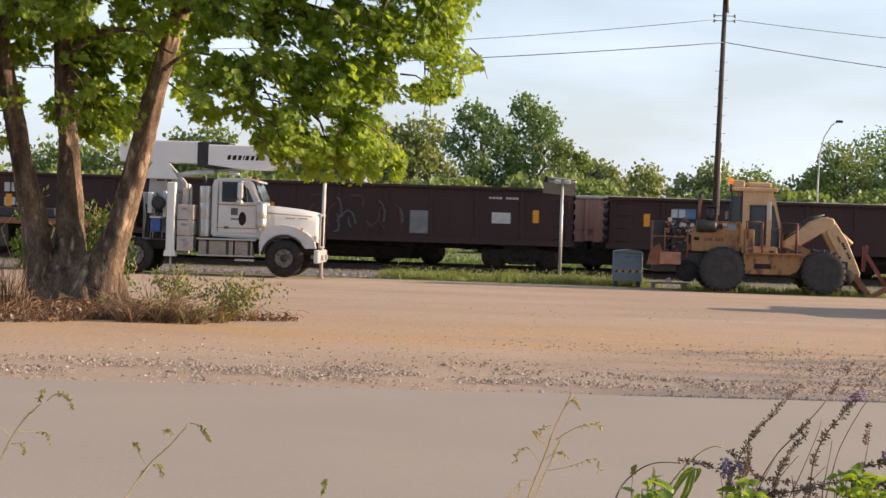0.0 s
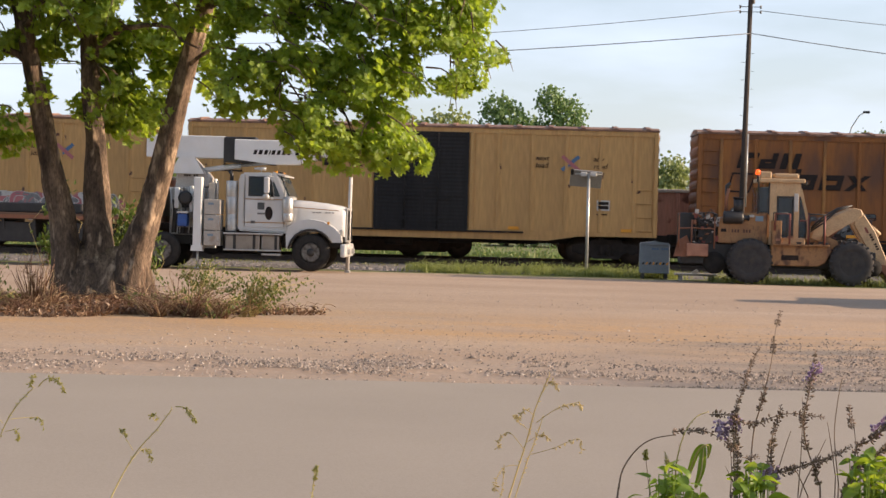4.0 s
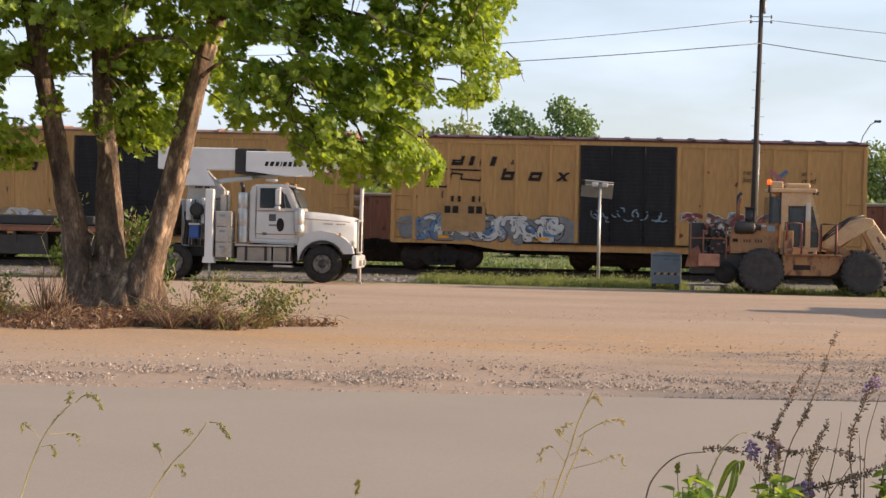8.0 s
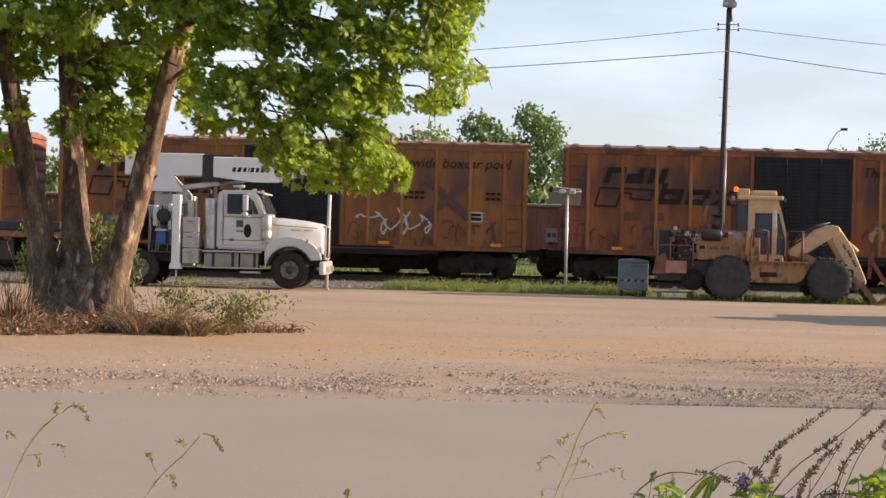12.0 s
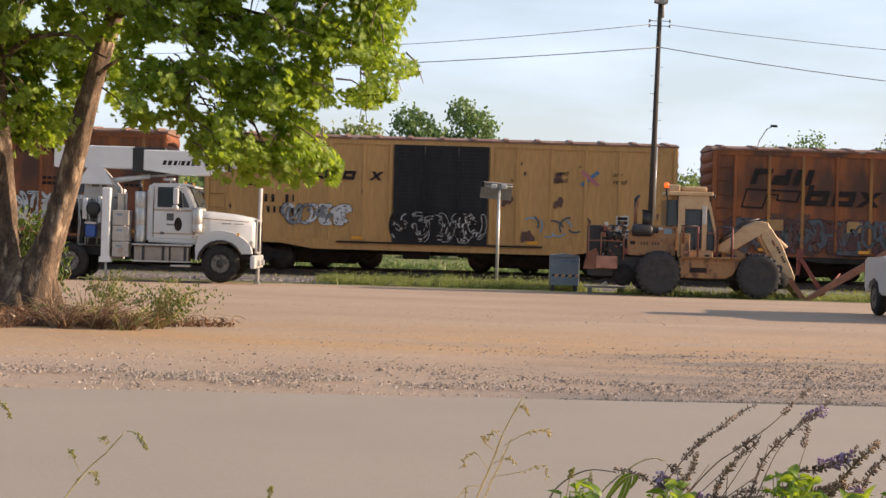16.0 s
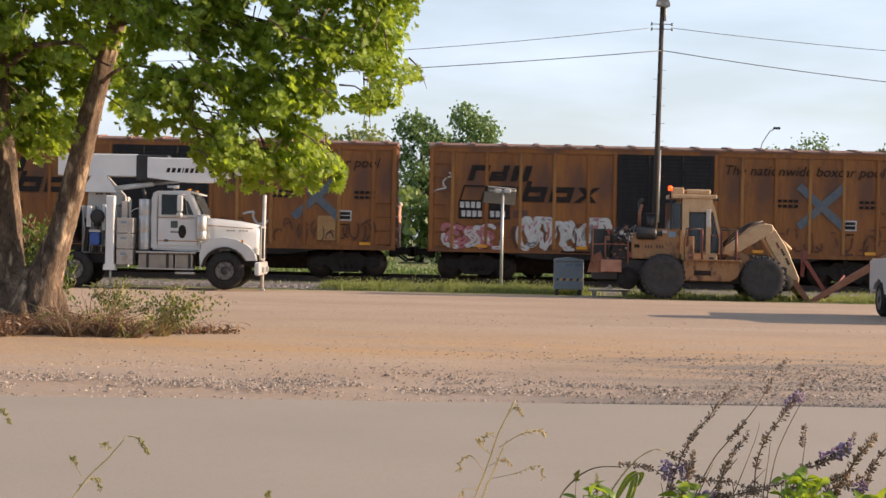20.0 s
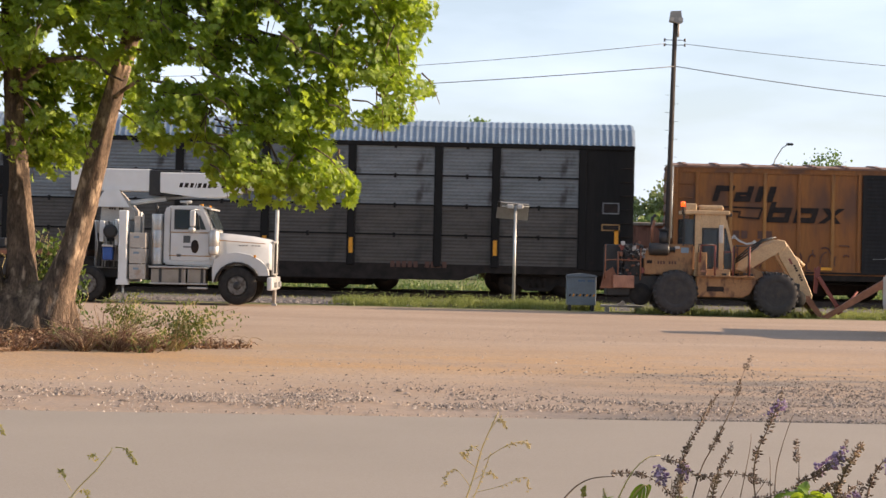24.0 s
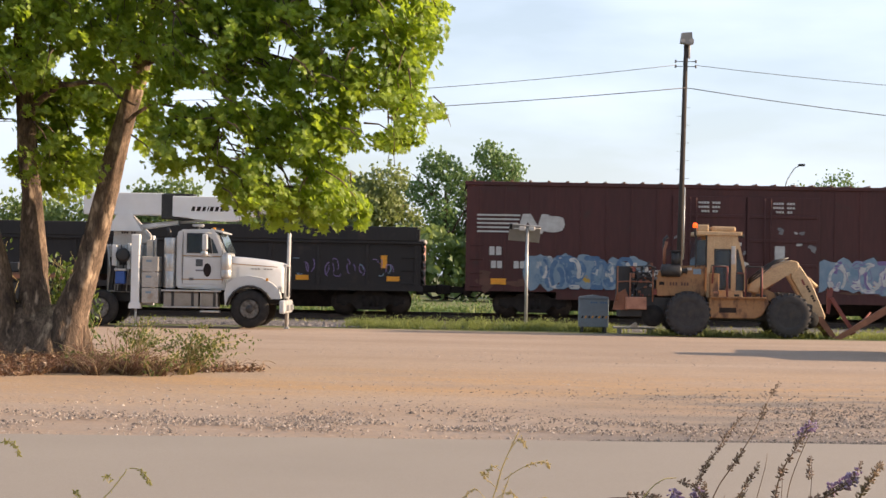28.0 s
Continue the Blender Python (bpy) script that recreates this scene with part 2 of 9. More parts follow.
RIM = mat("rim_alloy", (0.20, 0.188, 0.175), (0.125, 0.115, 0.105), 8, 0.5, metal=0.5, dirt=(0.07, 0.058, 0.05), dirt_at=0.5, dirt_scale=9)
BOOM_GREY = mat("grimy_boom_paint", (0.46, 0.46, 0.45), (0.34, 0.335, 0.32), 2.5, 0.55, bump=0.05, dirt=(0.20, 0.18, 0.16), dirt_at=0.56, dirt_scale=3)
DARK = mat("black_steel", (0.016, 0.016, 0.018), (0.03, 0.028, 0.028), 5, 0.5)
BLUE = mat("blue_plastic", (0.025, 0.10, 0.36), (0.02, 0.07, 0.27), 5, 0.4)
DECK = mat("deck_wood", (0.20, 0.115, 0.075), (0.13, 0.075, 0.05), 2, 0.85, stretch=(0.3, 2, 2))
LOADER = mat("loader_paint", (0.390, 0.205, 0.085), (0.300, 0.148, 0.062), 2.2, 0.6, dirt=(0.105, 0.048, 0.027), dirt_at=0.52, dirt_scale=3.4, dirt_stretch=(1.4, 1.4, 0.7))
LOADER_PALE = mat("pale_loader_paint", (0.600, 0.405, 0.225), (0.500, 0.322, 0.172), 2.2, 0.55, dirt=(0.251, 0.145, 0.079), dirt_at=0.64)
LOADER_RED = mat("red_primer", (0.245, 0.064, 0.047), (0.180, 0.047, 0.038), 4, 0.65, dirt=(0.15, 0.07, 0.05), dirt_at=0.6)
RUSTY_PINK = mat("sun_faded_primer", (0.46, 0.225, 0.145), (0.34, 0.155, 0.10), 4, 0.7, dirt=(0.16, 0.07, 0.045), dirt_at=0.55)
RUSTY_BEAM = mat("rusty_beam", (0.30, 0.13, 0.075), (0.20, 0.085, 0.05), 3, 0.8)
GREY_BOX = mat("grey_cabinet_paint", (0.195, 0.232, 0.270), (0.165, 0.199, 0.232), 3, 0.55, dirt=(0.16, 0.15, 0.14), dirt_at=0.68)
GALV = mat("galvanised_post", (0.60, 0.60, 0.58), (0.48, 0.48, 0.46), 5, 0.4, metal=0.5)
SOLAR = mat("solar_back", (0.322, 0.308, 0.287), (0.266, 0.252, 0.238), 4, 0.5)
POLE = mat("pole_wood", (0.063, 0.049, 0.042), (0.042, 0.033, 0.029), 3, 0.9, stretch=(3, 3, 0.2))
GLASS = glass_mat("dark_glass", (0.10, 0.13, 0.15))
BEACON = glow_mat("beacon_amber", (1.0, 0.10, 0.012), 1.1)
BARK = mat("bark", (0.240, 0.162, 0.110), (0.062, 0.040, 0.029), 2.2, 0.92, bump=0.70, fine=7, stretch=(2.2, 2.2, 0.8), dirt=(0.46, 0.335, 0.235), dirt_at=0.56, dirt_scale=5.0, dirt_stretch=(1.3, 1.3, 0.5), speck=0.50)
LEAF = leaf_mat("leaf", (0.052, 0.105, 0.015), (0.275, 0.366, 0.050), (0.50, 0.65, 0.050), 0.44)
SHOOT = leaf_mat("shoot_leaf", (0.040, 0.080, 0.018), (0.115, 0.170, 0.035), (0.20, 0.28, 0.04), 0.35)
VERGE = leaf_mat("verge_leaf", (0.080, 0.105, 0.035), (0.330, 0.365, 0.125), (0.42, 0.47, 0.12), 0.35)
RUSSET = leaf_mat("russet_twig", (0.26, 0.130, 0.072), (0.115, 0.058, 0.036), (0.28, 0.14, 0.07), 0.2)
# far foliage: distance haze is mixed into these lightened colours
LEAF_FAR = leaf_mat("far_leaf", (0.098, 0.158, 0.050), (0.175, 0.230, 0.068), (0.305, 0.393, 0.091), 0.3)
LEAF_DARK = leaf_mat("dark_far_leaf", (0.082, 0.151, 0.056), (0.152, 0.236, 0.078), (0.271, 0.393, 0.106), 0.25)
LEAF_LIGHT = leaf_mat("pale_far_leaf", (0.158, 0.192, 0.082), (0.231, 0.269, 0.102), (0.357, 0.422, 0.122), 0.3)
GRASS = leaf_mat("grass_blade", (0.120, 0.140, 0.045), (0.260, 0.240, 0.090), (0.36, 0.36, 0.10), 0.35)
PALE_STRAW = leaf_mat("pale_straw", (0.42, 0.30, 0.17), (0.30, 0.20, 0.11), (0.4, 0.28, 0.14), 0.25)
TANK = mat("dull_tank", (0.34, 0.31, 0.28), (0.24, 0.21, 0.19), 2, 0.38, metal=0.75, speck=0.92)
STRAW = leaf_mat("dry_grass", (0.294, 0.153, 0.068), (0.200, 0.093, 0.044), (0.336, 0.178, 0.072), 0.25)
WEED_STEM = leaf_mat("weed_stem", (0.449, 0.360, 0.150), (0.561, 0.451, 0.194), (0.468, 0.396, 0.141), 0.2)
WEED_POD = leaf_mat("weed_pod", (0.230, 0.240, 0.055), (0.374, 0.316, 0.085), (0.504, 0.455, 0.097), 0.4)
SEED = leaf_mat("seed_head", (0.065, 0.042, 0.036), (0.42, 0.30, 0.22), (0.38, 0.24, 0.17), 0.25)
SAGE_STEM = leaf_mat("sage_stem", (0.17, 0.10, 0.07), (0.25, 0.17, 0.11), (0.25, 0.15, 0.1), 0.15)
PETAL = leaf_mat("petal", (0.19, 0.12, 0.21), (0.50, 0.40, 0.55), (0.54, 0.38, 0.58), 0.4)
BROAD = leaf_mat("broad_leaf", (0.075, 0.150, 0.018), (0.150, 0.235, 0.025), (0.42, 0.54, 0.040), 0.42)
STONES = island_mat("loose_stone", (0.22, 0.175, 0.145), (0.52, 0.43, 0.36))
DARK_STONES = island_mat("dark_stone", (0.085, 0.066, 0.056), (0.34, 0.27, 0.22))
WIRE = mat("weathered_wire", (0.20, 0.20, 0.21), (0.26, 0.25, 0.25), 5, 0.6)
CRUMBS = island_mat("asphalt_crumb", (0.075, 0.066, 0.06), (0.19, 0.165, 0.145))
YELLOW_STRAW = leaf_mat("yellow_straw", (0.60, 0.46, 0.20), (0.48, 0.35, 0.14), (0.5, 0.38, 0.14), 0.25)
BALLAST = island_mat("ballast_stone", (0.10, 0.088, 0.084), (0.29, 0.255, 0.235))


for dull in (DOOR_DARK, BLACK_CAR, UNDER, INK, TYRE, TYRE_DUST):
    dull.node_tree.nodes["Principled BSDF"].inputs["Specular IOR Level"].default_value = 0.15
POST_BRIGHT = mat("bright_post_paint", (0.40, 0.180, 0.042), (0.28, 0.112, 0.028), 1.3, 0.6, stretch=STREAK, dirt=(0.12, 0.05, 0.025), dirt_at=0.50, dirt_scale=1.2, dirt_stretch=(1, 1, 0.6), vary=0.15)
SHRUB = leaf_mat("shrub_leaf", (0.045, 0.072, 0.020), (0.165, 0.190, 0.052), (0.26, 0.30, 0.06), 0.35)
SEED_PALE = leaf_mat("pale_seed_head", (0.24, 0.16, 0.10), (0.46, 0.33, 0.21), (0.4, 0.27, 0.17), 0.25)


# ---- geometry helpers ----
def box(bm, x0, x1, y0, y1, z0, z1, bev=0.0, turn=None):
    v = [bm.verts.new((x, y, z)) for x in (x0, x1) for y in (y0, y1) for z in (z0, z1)]
    fs = [bm.faces.new([v[i] for i in q]) for q in ((0, 1, 3, 2), (4, 6, 7, 5), (0, 4, 5, 1), (2, 3, 7, 6), (0, 2, 6, 4), (1, 5, 7, 3))]
    if turn is not None:
        bmesh.ops.transform(bm, matrix=turn, verts=v)
    if bev:
        bmesh.ops.bevel(bm, geom=list({e for f in fs for e in f.edges}), offset=bev, segments=2, affect="EDGES", profile=0.5)


def tube(bm, p0, p1, r0, r1=None, n=12, caps=True):
    p0, p1 = Vector(p0), Vector(p1)
    r1 = r0 if r1 is None else r1
    q = (p1 - p0).to_track_quat("Z", "Y")
    rings = [[bm.verts.new(p + q @ Vector((r * math.cos(2 * math.pi * k / n), r * math.sin(2 * math.pi * k / n), 0))) for k in range(n)] for p, r in ((p0, r0), (p1, r1))]
    for k in range(n):
        f = bm.faces.new((rings[0][k], rings[0][(k + 1) % n], rings[1][(k + 1) % n], rings[1][k]))
        f.smooth = n > 6
    if caps:
        bm.faces.new(rings[0][::-1])
        bm.faces.new(rings[1])


def pipe(bm, pts, radii, n=8):
    pts = [Vector(p) for p in pts]
    if not isinstance(radii, (list, tuple)):
        radii = [radii] * len(pts)
    prev = None
    for i, p in enumerate(pts):
        d = (pts[min(i + 1, len(pts) - 1)] - pts[max(i - 1, 0)]).normalized()
        a = d.cross(Vector((0.3, 1, 0.1))).normalized()
        b = d.cross(a)
        ring = [bm.verts.new(p + radii[i] * (a * math.cos(2 * math.pi * k / n) + b * math.sin(2 * math.pi * k / n))) for k in range(n)]
        if prev:
            for k in range(n):
                bm.faces.new((prev[k], prev[(k + 1) % n], ring[(k + 1) % n], ring[k])).smooth = True
        else:
            bm.faces.new(ring[::-1])
        prev = ring
    bm.faces.new(prev)


def lathe(bm, profile, axis="Y", n=28, at=(0, 0, 0)):
    """Turns (radius, along) pairs about an axis through at."""
    rings = []
    for r, s in profile:
        ring = []
        for k in range(n):
            a = 2 * math.pi * k / n
            u, w = r * math.cos(a), r * math.sin(a)
            ring.append(bm.verts.new(Vector(at) + Vector((u, s, w) if axis == "Y" else (s, u, w) if axis == "X" else (u, w, s))))
        rings.append(ring)
    for i in range(len(rings) - 1):
        for k in range(n):
            bm.faces.new((rings[i][k], rings[i][(k + 1) % n], rings[i + 1][(k + 1) % n], rings[i + 1][k])).smooth = True
    bm.faces.new(rings[0])
    bm.faces.new(rings[-1][::-1])


def slab(bm, outline, y0, y1):
    """A plate with an (x, z) outline, between two y's."""
    a = [bm.verts.new((x, y0, z)) for x, z in outline]
    b = [bm.verts.new((x, y1, z)) for x, z in outline]
    bm.faces.new(a)
    bm.faces.new(b[::-1])
    for i in range(len(a)):
        j = (i + 1) % len(a)
        bm.faces.new((a[j], a[i], b[i], b[j]))


def mesh_of(name, bm, normals=True):
    if normals:
        bmesh.ops.recalc_face_normals(bm, faces=bm.faces[:])
    me = bpy.data.meshes.new(name)
    bm.to_mesh(me)
    bm.free()
    return me


BARS = {}


def bar_mesh(w, h):
    if (w, h) not in BARS:
        bm = bmesh.new()
        box(bm, 0, w, 0, 0.005, 0, h)
        BARS[w, h] = bpy.data.meshes.new("marking_bar")
        bm.to_mesh(BARS[w, h])
        bm.free()
    return BARS[w, h]


def put(name, me, material, parent, m=None, label=""):
    """One mesh object under a thing; alike parts share their mesh, each with its own material slot."""
    if isinstance(me, tuple):  # a row of bars
        n, w, h, gap = me
        for k in range(n):
            if n < 5 or k != n // 2:
                ob = put("marking_bar", bar_mesh(w, h), material, parent, (m or Matrix()) @ Matrix.Translation((k * (w + gap), 0, 0)))
        return ob
    ob = new(name, me)
    if not me.materials:
        me.materials.append(None)
    ob.material_slots[0].link = "OBJECT"
    ob.material_slots[0].material = material
    ob.parent = parent
    if m is not None:
        ob.matrix_basis = m
    if label:
        ob["label"] = label
    return ob


def part(name, bm, material, parent, label="", m=None):
    return put(name, mesh_of(name, bm), material, parent, m, label)


def thing(name, m, label, category, group="", kind=""):
    e = new(name)
    e.empty_display_size = 0.2
    e.matrix_basis = m
    return tagged(e, label, category, group, kind)


def solo(name, bm, material, label, category, group="", kind="", m=None):
    ob = part(name, bm, material, None, m=m)
    return tagged(ob, label, category, group, kind)


def raw(name, verts, faces, material, parent=None, smooth=False):
    me = bpy.data.meshes.new(name)
    me.from_pydata(verts, [], faces)
    ob = put(name, me, material, parent)
    return ob


def text_mesh(words, size, slant=0.0):
    cu = bpy.data.curves.new("lettering", "FONT")
    cu.body, cu.size, cu.extrude, cu.shear = words, size, 0.003, slant
    cu.resolution_u = 3
    ob = new("lettering", cu)
    dg = bpy.context.evaluated_depsgraph_get()
    me = bpy.data.meshes.new_from_object(ob.evaluated_get(dg))
    bpy.data.objects.remove(ob)
    return me


FACE = Matrix.Rotation(radians(90), 4, "X")  # lettering upright, read from -y

# ---- ground, road, track ----
def ground_mat():
    m = bpy.data.materials.new("dirt_lot")
    m.use_nodes = True
    n, l = m.node_tree.nodes, m.node_tree.links
    p = n["Principled BSDF"]
    p.inputs["Roughness"].default_value = 0.95
    co = n.new("ShaderNodeTexCoord")
    sep = n.new("ShaderNodeSeparateXYZ")
    l.new(co.outputs["Object"], sep.inputs["Vector"])

    def nz(scale, detail=6, st=(1, 1, 1)):
        mp = n.new("ShaderNodeMapping")
        mp.inputs["Scale"].default_value = st
        l.new(co.outputs["Object"], mp.inputs["Vector"])
        t = n.new("ShaderNodeTexNoise")
        t.inputs["Scale"].default_value, t.inputs["Detail"].default_value = scale, detail
        l.new(mp.outputs["Vector"], t.inputs["Vector"])
        return t.outputs["Fac"]

    def rng(v, a, b, lo=0.0, hi=1.0):
        r = n.new("ShaderNodeMapRange")
        for k, x in (("From Min", a), ("From Max", b), ("To Min", lo), ("To Max", hi)):
            r.inputs[k].default_value = x
        l.new(v, r.inputs["Value"])
        return r.outputs["Result"]

    def op(kind, a, b):
        x = n.new("ShaderNodeMath")
        x.operation = kind
        for k, v in enumerate((a, b)):
            if isinstance(v, (float, int)):
                x.inputs[k].default_value = v
            else:
                l.new(v, x.inputs[k])
        return x.outputs[0]

    def mix(f, a, b):
        x = n.new("ShaderNodeMixRGB")
        for k, v in (("Fac", f), ("Color1", a), ("Color2", b)):
            if isinstance(v, tuple):
                x.inputs[k].default_value = (*v, 1)
            elif isinstance(v, float):
                x.inputs[k].default_value = v
            else:
                l.new(v, x.inputs[k])
        return x.outputs["Color"]

    X, Y = sep.outputs["X"], sep.outputs["Y"]
    wob = op("MULTIPLY_ADD", nz(0.5, 4), 4.0)
    wob.node.inputs[2].default_value = -2.0
    Yw = op("ADD", Y, wob)
    lot = mix(rng(nz(0.35, 5, (0.4, 1, 1)), 0.35, 0.65), (0.400, 0.288, 0.204), (0.332, 0.229, 0.157))
    # worn orange clay where wheels turn
    clay = op("MULTIPLY", op("MULTIPLY", rng(Yw, 21.5, 26, 0, 1), rng(Yw, 34, 28, 0, 1)), rng(nz(0.6, 5, (0.35, 1, 1)), 0.30, 0.62))
    lot = mix(clay, lot, (0.428, 0.259, 0.126))
    # grey gravel apron along the road
    grav = op("MULTIPLY", rng(Yw, 25, 20.5, 0, 0.75), rng(nz(0.9, 6, (0.5, 1, 1)), 0.3, 0.65))
    lot = mix(grav, lot, (0.332, 0.259, 0.205))
    patch = op("MULTIPLY", op("MULTIPLY", rng(X, 0.3, 3.0), rng(Yw, 28.5, 25.0)), rng(nz(1.1, 6, (0.5, 1, 1)), 0.38, 0.62))
    lot = mix(patch, lot, (0.187, 0.150, 0.120))
    rim = op("MULTIPLY", rng(op("ADD", op("ADD", Y, op("MULTIPLY", X, -0.08)), op("MULTIPLY", nz(1.2, 4), 0.9)), 20.1, 19.4), rng(op("ADD", X, op("MULTIPLY", nz(0.6, 3), 3.0)), 1.0, 3.2, 0.10, 0.92))
    lot = mix(rim, lot, (0.182, 0.150, 0.132))
    mott = rng(nz(3.2, 6, (0.6, 1, 1)), 0.52, 0.70, 0, 0.38)
    lot = mix(mott, lot, (0.273, 0.196, 0.146))
    speck = rng(nz(16.0, 5), 0.53, 0.64, 0, 0.6)
    lot = mix(speck, lot, (0.218, 0.182, 0.159))
    pale = rng(nz(11.0, 4, (1, 0.6, 1)), 0.60, 0.72, 0, 0.45)
    lot = mix(pale, lot, (0.455, 0.355, 0.273))
    # turf beyond the lot and on the near verge
    turf = mix(rng(nz(0.8, 6), 0.35, 0.65), (0.085, 0.11, 0.028), (0.175, 0.175, 0.055))
    far = rng(op("ADD", op("ADD", Y, rng(X, 4.0, 8.0, 0.0, 2.6)), op("MULTIPLY", nz(0.7, 5), 3.0)), 55.6, 56.6)
    col = mix(far, lot, turf)
    col = mix(rng(Yw, 8.0, 6.0), col, turf)
    l.new(col, p.inputs["Base Color"])
    b = n.new("ShaderNodeBump")
    b.inputs["Strength"].default_value, b.inputs["Distance"].default_value = 0.5, 0.04
    l.new(nz(11.0, 5), b.inputs["Height"])
    l.new(b.outputs["Normal"], p.inputs["Normal"])
    return m


bm = bmesh.new()
xs = [-1500, -200, -60] + [-30 + 1.5 * i for i in range(41)] + [60, 200, 1500]
ys = [-300, -40, -6] + [0 + 1.25 * i for i in range(52)] + [80, 140, 400, 1500]
grid = [[bm.verts.new((x, y, 0.035 * noise.noise((x * 0.23, y * 0.23, 0)) - 0.012 if 20 < y < 52 and abs(x) < 29 else -0.03)) for x in xs] for y in ys]
for j in range(len(ys) - 1):
    for i in range(len(xs) - 1):
        bm.faces.new((grid[j][i], grid[j][i + 1], grid[j + 1][i + 1], grid[j + 1][i])).smooth = True
solo("ground", bm, ground_mat(), "dusty tan dirt and gravel lot with orange clay, grass beyond", "ground", kind="structure")

ASPHALT = mat("asphalt", (0.300, 0.259, 0.216), (0.278, 0.240, 0.200), 0.45, 0.92, bump=0.12, fine=120, stretch=(1, 1, 1), dirt=(0.272, 0.229, 0.189), dirt_at=0.60, dirt_scale=0.5, dirt_stretch=(0.12, 0.8, 1), speck=0.92)
bm = bmesh.new()
edge = lambda x: 18.07 + 0.08 * x  # the road runs 4.6 degrees off the track
n_seg = 260
far_e = [(-60 + 120 * i / n_seg) for i in range(n_seg + 1)]
top_n = [bm.verts.new((x, edge(x) - 8.6, 0.012)) for x in far_e]
top_f = [bm.verts.new((x, edge(x) + 0.05 * noise.noise((x * 1.3, 3, 0)) + 0.03 * noise.noise((x * 6, 9, 0)), 0.012)) for x in far_e]
low_f = [bm.verts.new((v.co.x, v.co.y + 0.05, -0.06)) for v in top_f]
for i in range(n_seg):
    bm.faces.new((top_n[i], top_n[i + 1], top_f[i + 1], top_f[i]))
    bm.faces.new((top_f[i], top_f[i + 1], low_f[i + 1], low_f[i]))
solo("road", bm, ASPHALT, "worn tan-grey asphalt road with a crumbled gravel edge", "road", kind="structure")

TRACK_Y, RAIL_Z = 62.85, 0.24


def rock_scatter(name, material, label, count, place, sizes, category, seed):
    """Loose stones as one mesh of low wedges."""
    r = random.Random(seed)
    V, F = [], []
    for _ in range(count):
        x, y, z = place(r)
        s = r.uniform(*sizes) * (1 if r.random() < 0.93 else 2.0)
        a = r.random() * 6.28
        k = len(V)
        for j in range(5):
            t = a + j * 1.2566
            V.append((x + s * math.cos(t) * r.uniform(0.7, 1.2), y + s * math.sin(t) * r.uniform(0.7, 1.2), z - 0.01))
        V.append((x + s * r.uniform(-0.3, 0.3), y + s * r.uniform(-0.3, 0.3), z + s * r.uniform(0.2, 0.5)))
        for j in range(5):
            F.append((k + j, k + (j + 1) % 5, k + 5))
    return tagged(raw(name, V, F, material), label, category, kind="stuff")


# ballast bank with its stones
bm = bmesh.new()
prof = [(55.0, -0.06), (57.4, 0.0), (60.4, 0.04), (61.2, 0.06), (64.5, 0.06), (66.0, 0.03), (71.5, 0.03), (73.5, -0.05)]
cols = [[bm.verts.new((x, y, z)) for y, z in prof] for x in (-160, -40, -20, 0, 20, 40, 160)]
for a, b in zip(cols, cols[1:]):
    for j in range(len(prof) - 1):
        bm.faces.new((a[j], b[j], b[j + 1], a[j + 1]))
BANK = mat("ballast_bed", (0.20, 0.185, 0.175), (0.13, 0.12, 0.115), 1.2, 0.95, bump=0.8, fine=9, dirt=(0.10, 0.12, 0.04), dirt_at=0.60, dirt_scale=0.6)
solo("ballast_bank", bm, BANK, "grey ballast bank under the railway track", "ballast", kind="structure")
rock_scatter("ballast_stone", BALLAST, "grey broken ballast stones on the track bank", 6500, lambda r: (r.uniform(-24, 24), r.uniform(55.6, 61.6), 0.01) if r.random() < 0.3 else (r.uniform(-24, -3), r.uniform(55.4, 61.6), 0.01), (0.03, 0.08), "ballast", 3)

for k, (track, zt) in enumerate(((TRACK_Y, RAIL_Z), (TRACK_Y + 4.6, RAIL_Z))):
    th = thing("railway_track", pose(0, track, 0), "worn steel railway track on dark wooden ties", "track", kind="structure")
    for s in (-1, 1):
        bm = bmesh.new()
        y = s * 0.7525
        box(bm, -150, 150, y - 0.037, y + 0.037, zt - 0.05, zt, 0.01)
        box(bm, -150, 150, y - 0.009, y + 0.009, zt - 0.16, zt - 0.045)
        box(bm, -150, 150, y - 0.07, y + 0.07, zt - 0.175, zt - 0.155)
        part("rail", bm, RAIL, th)
    bm = bmesh.new()
    box(bm, -0.11, 0.11, -1.3, 1.3, -0.12, zt - 0.17, 0.012)
    me = mesh_of("tie", bm)
    for i in range(-40, 41):
        put("tie", me, TIE, th, pose(i * 0.56 + 0.03 * math.sin(i * 7), 0, 0, 0, 0, math.sin(i * 13)))

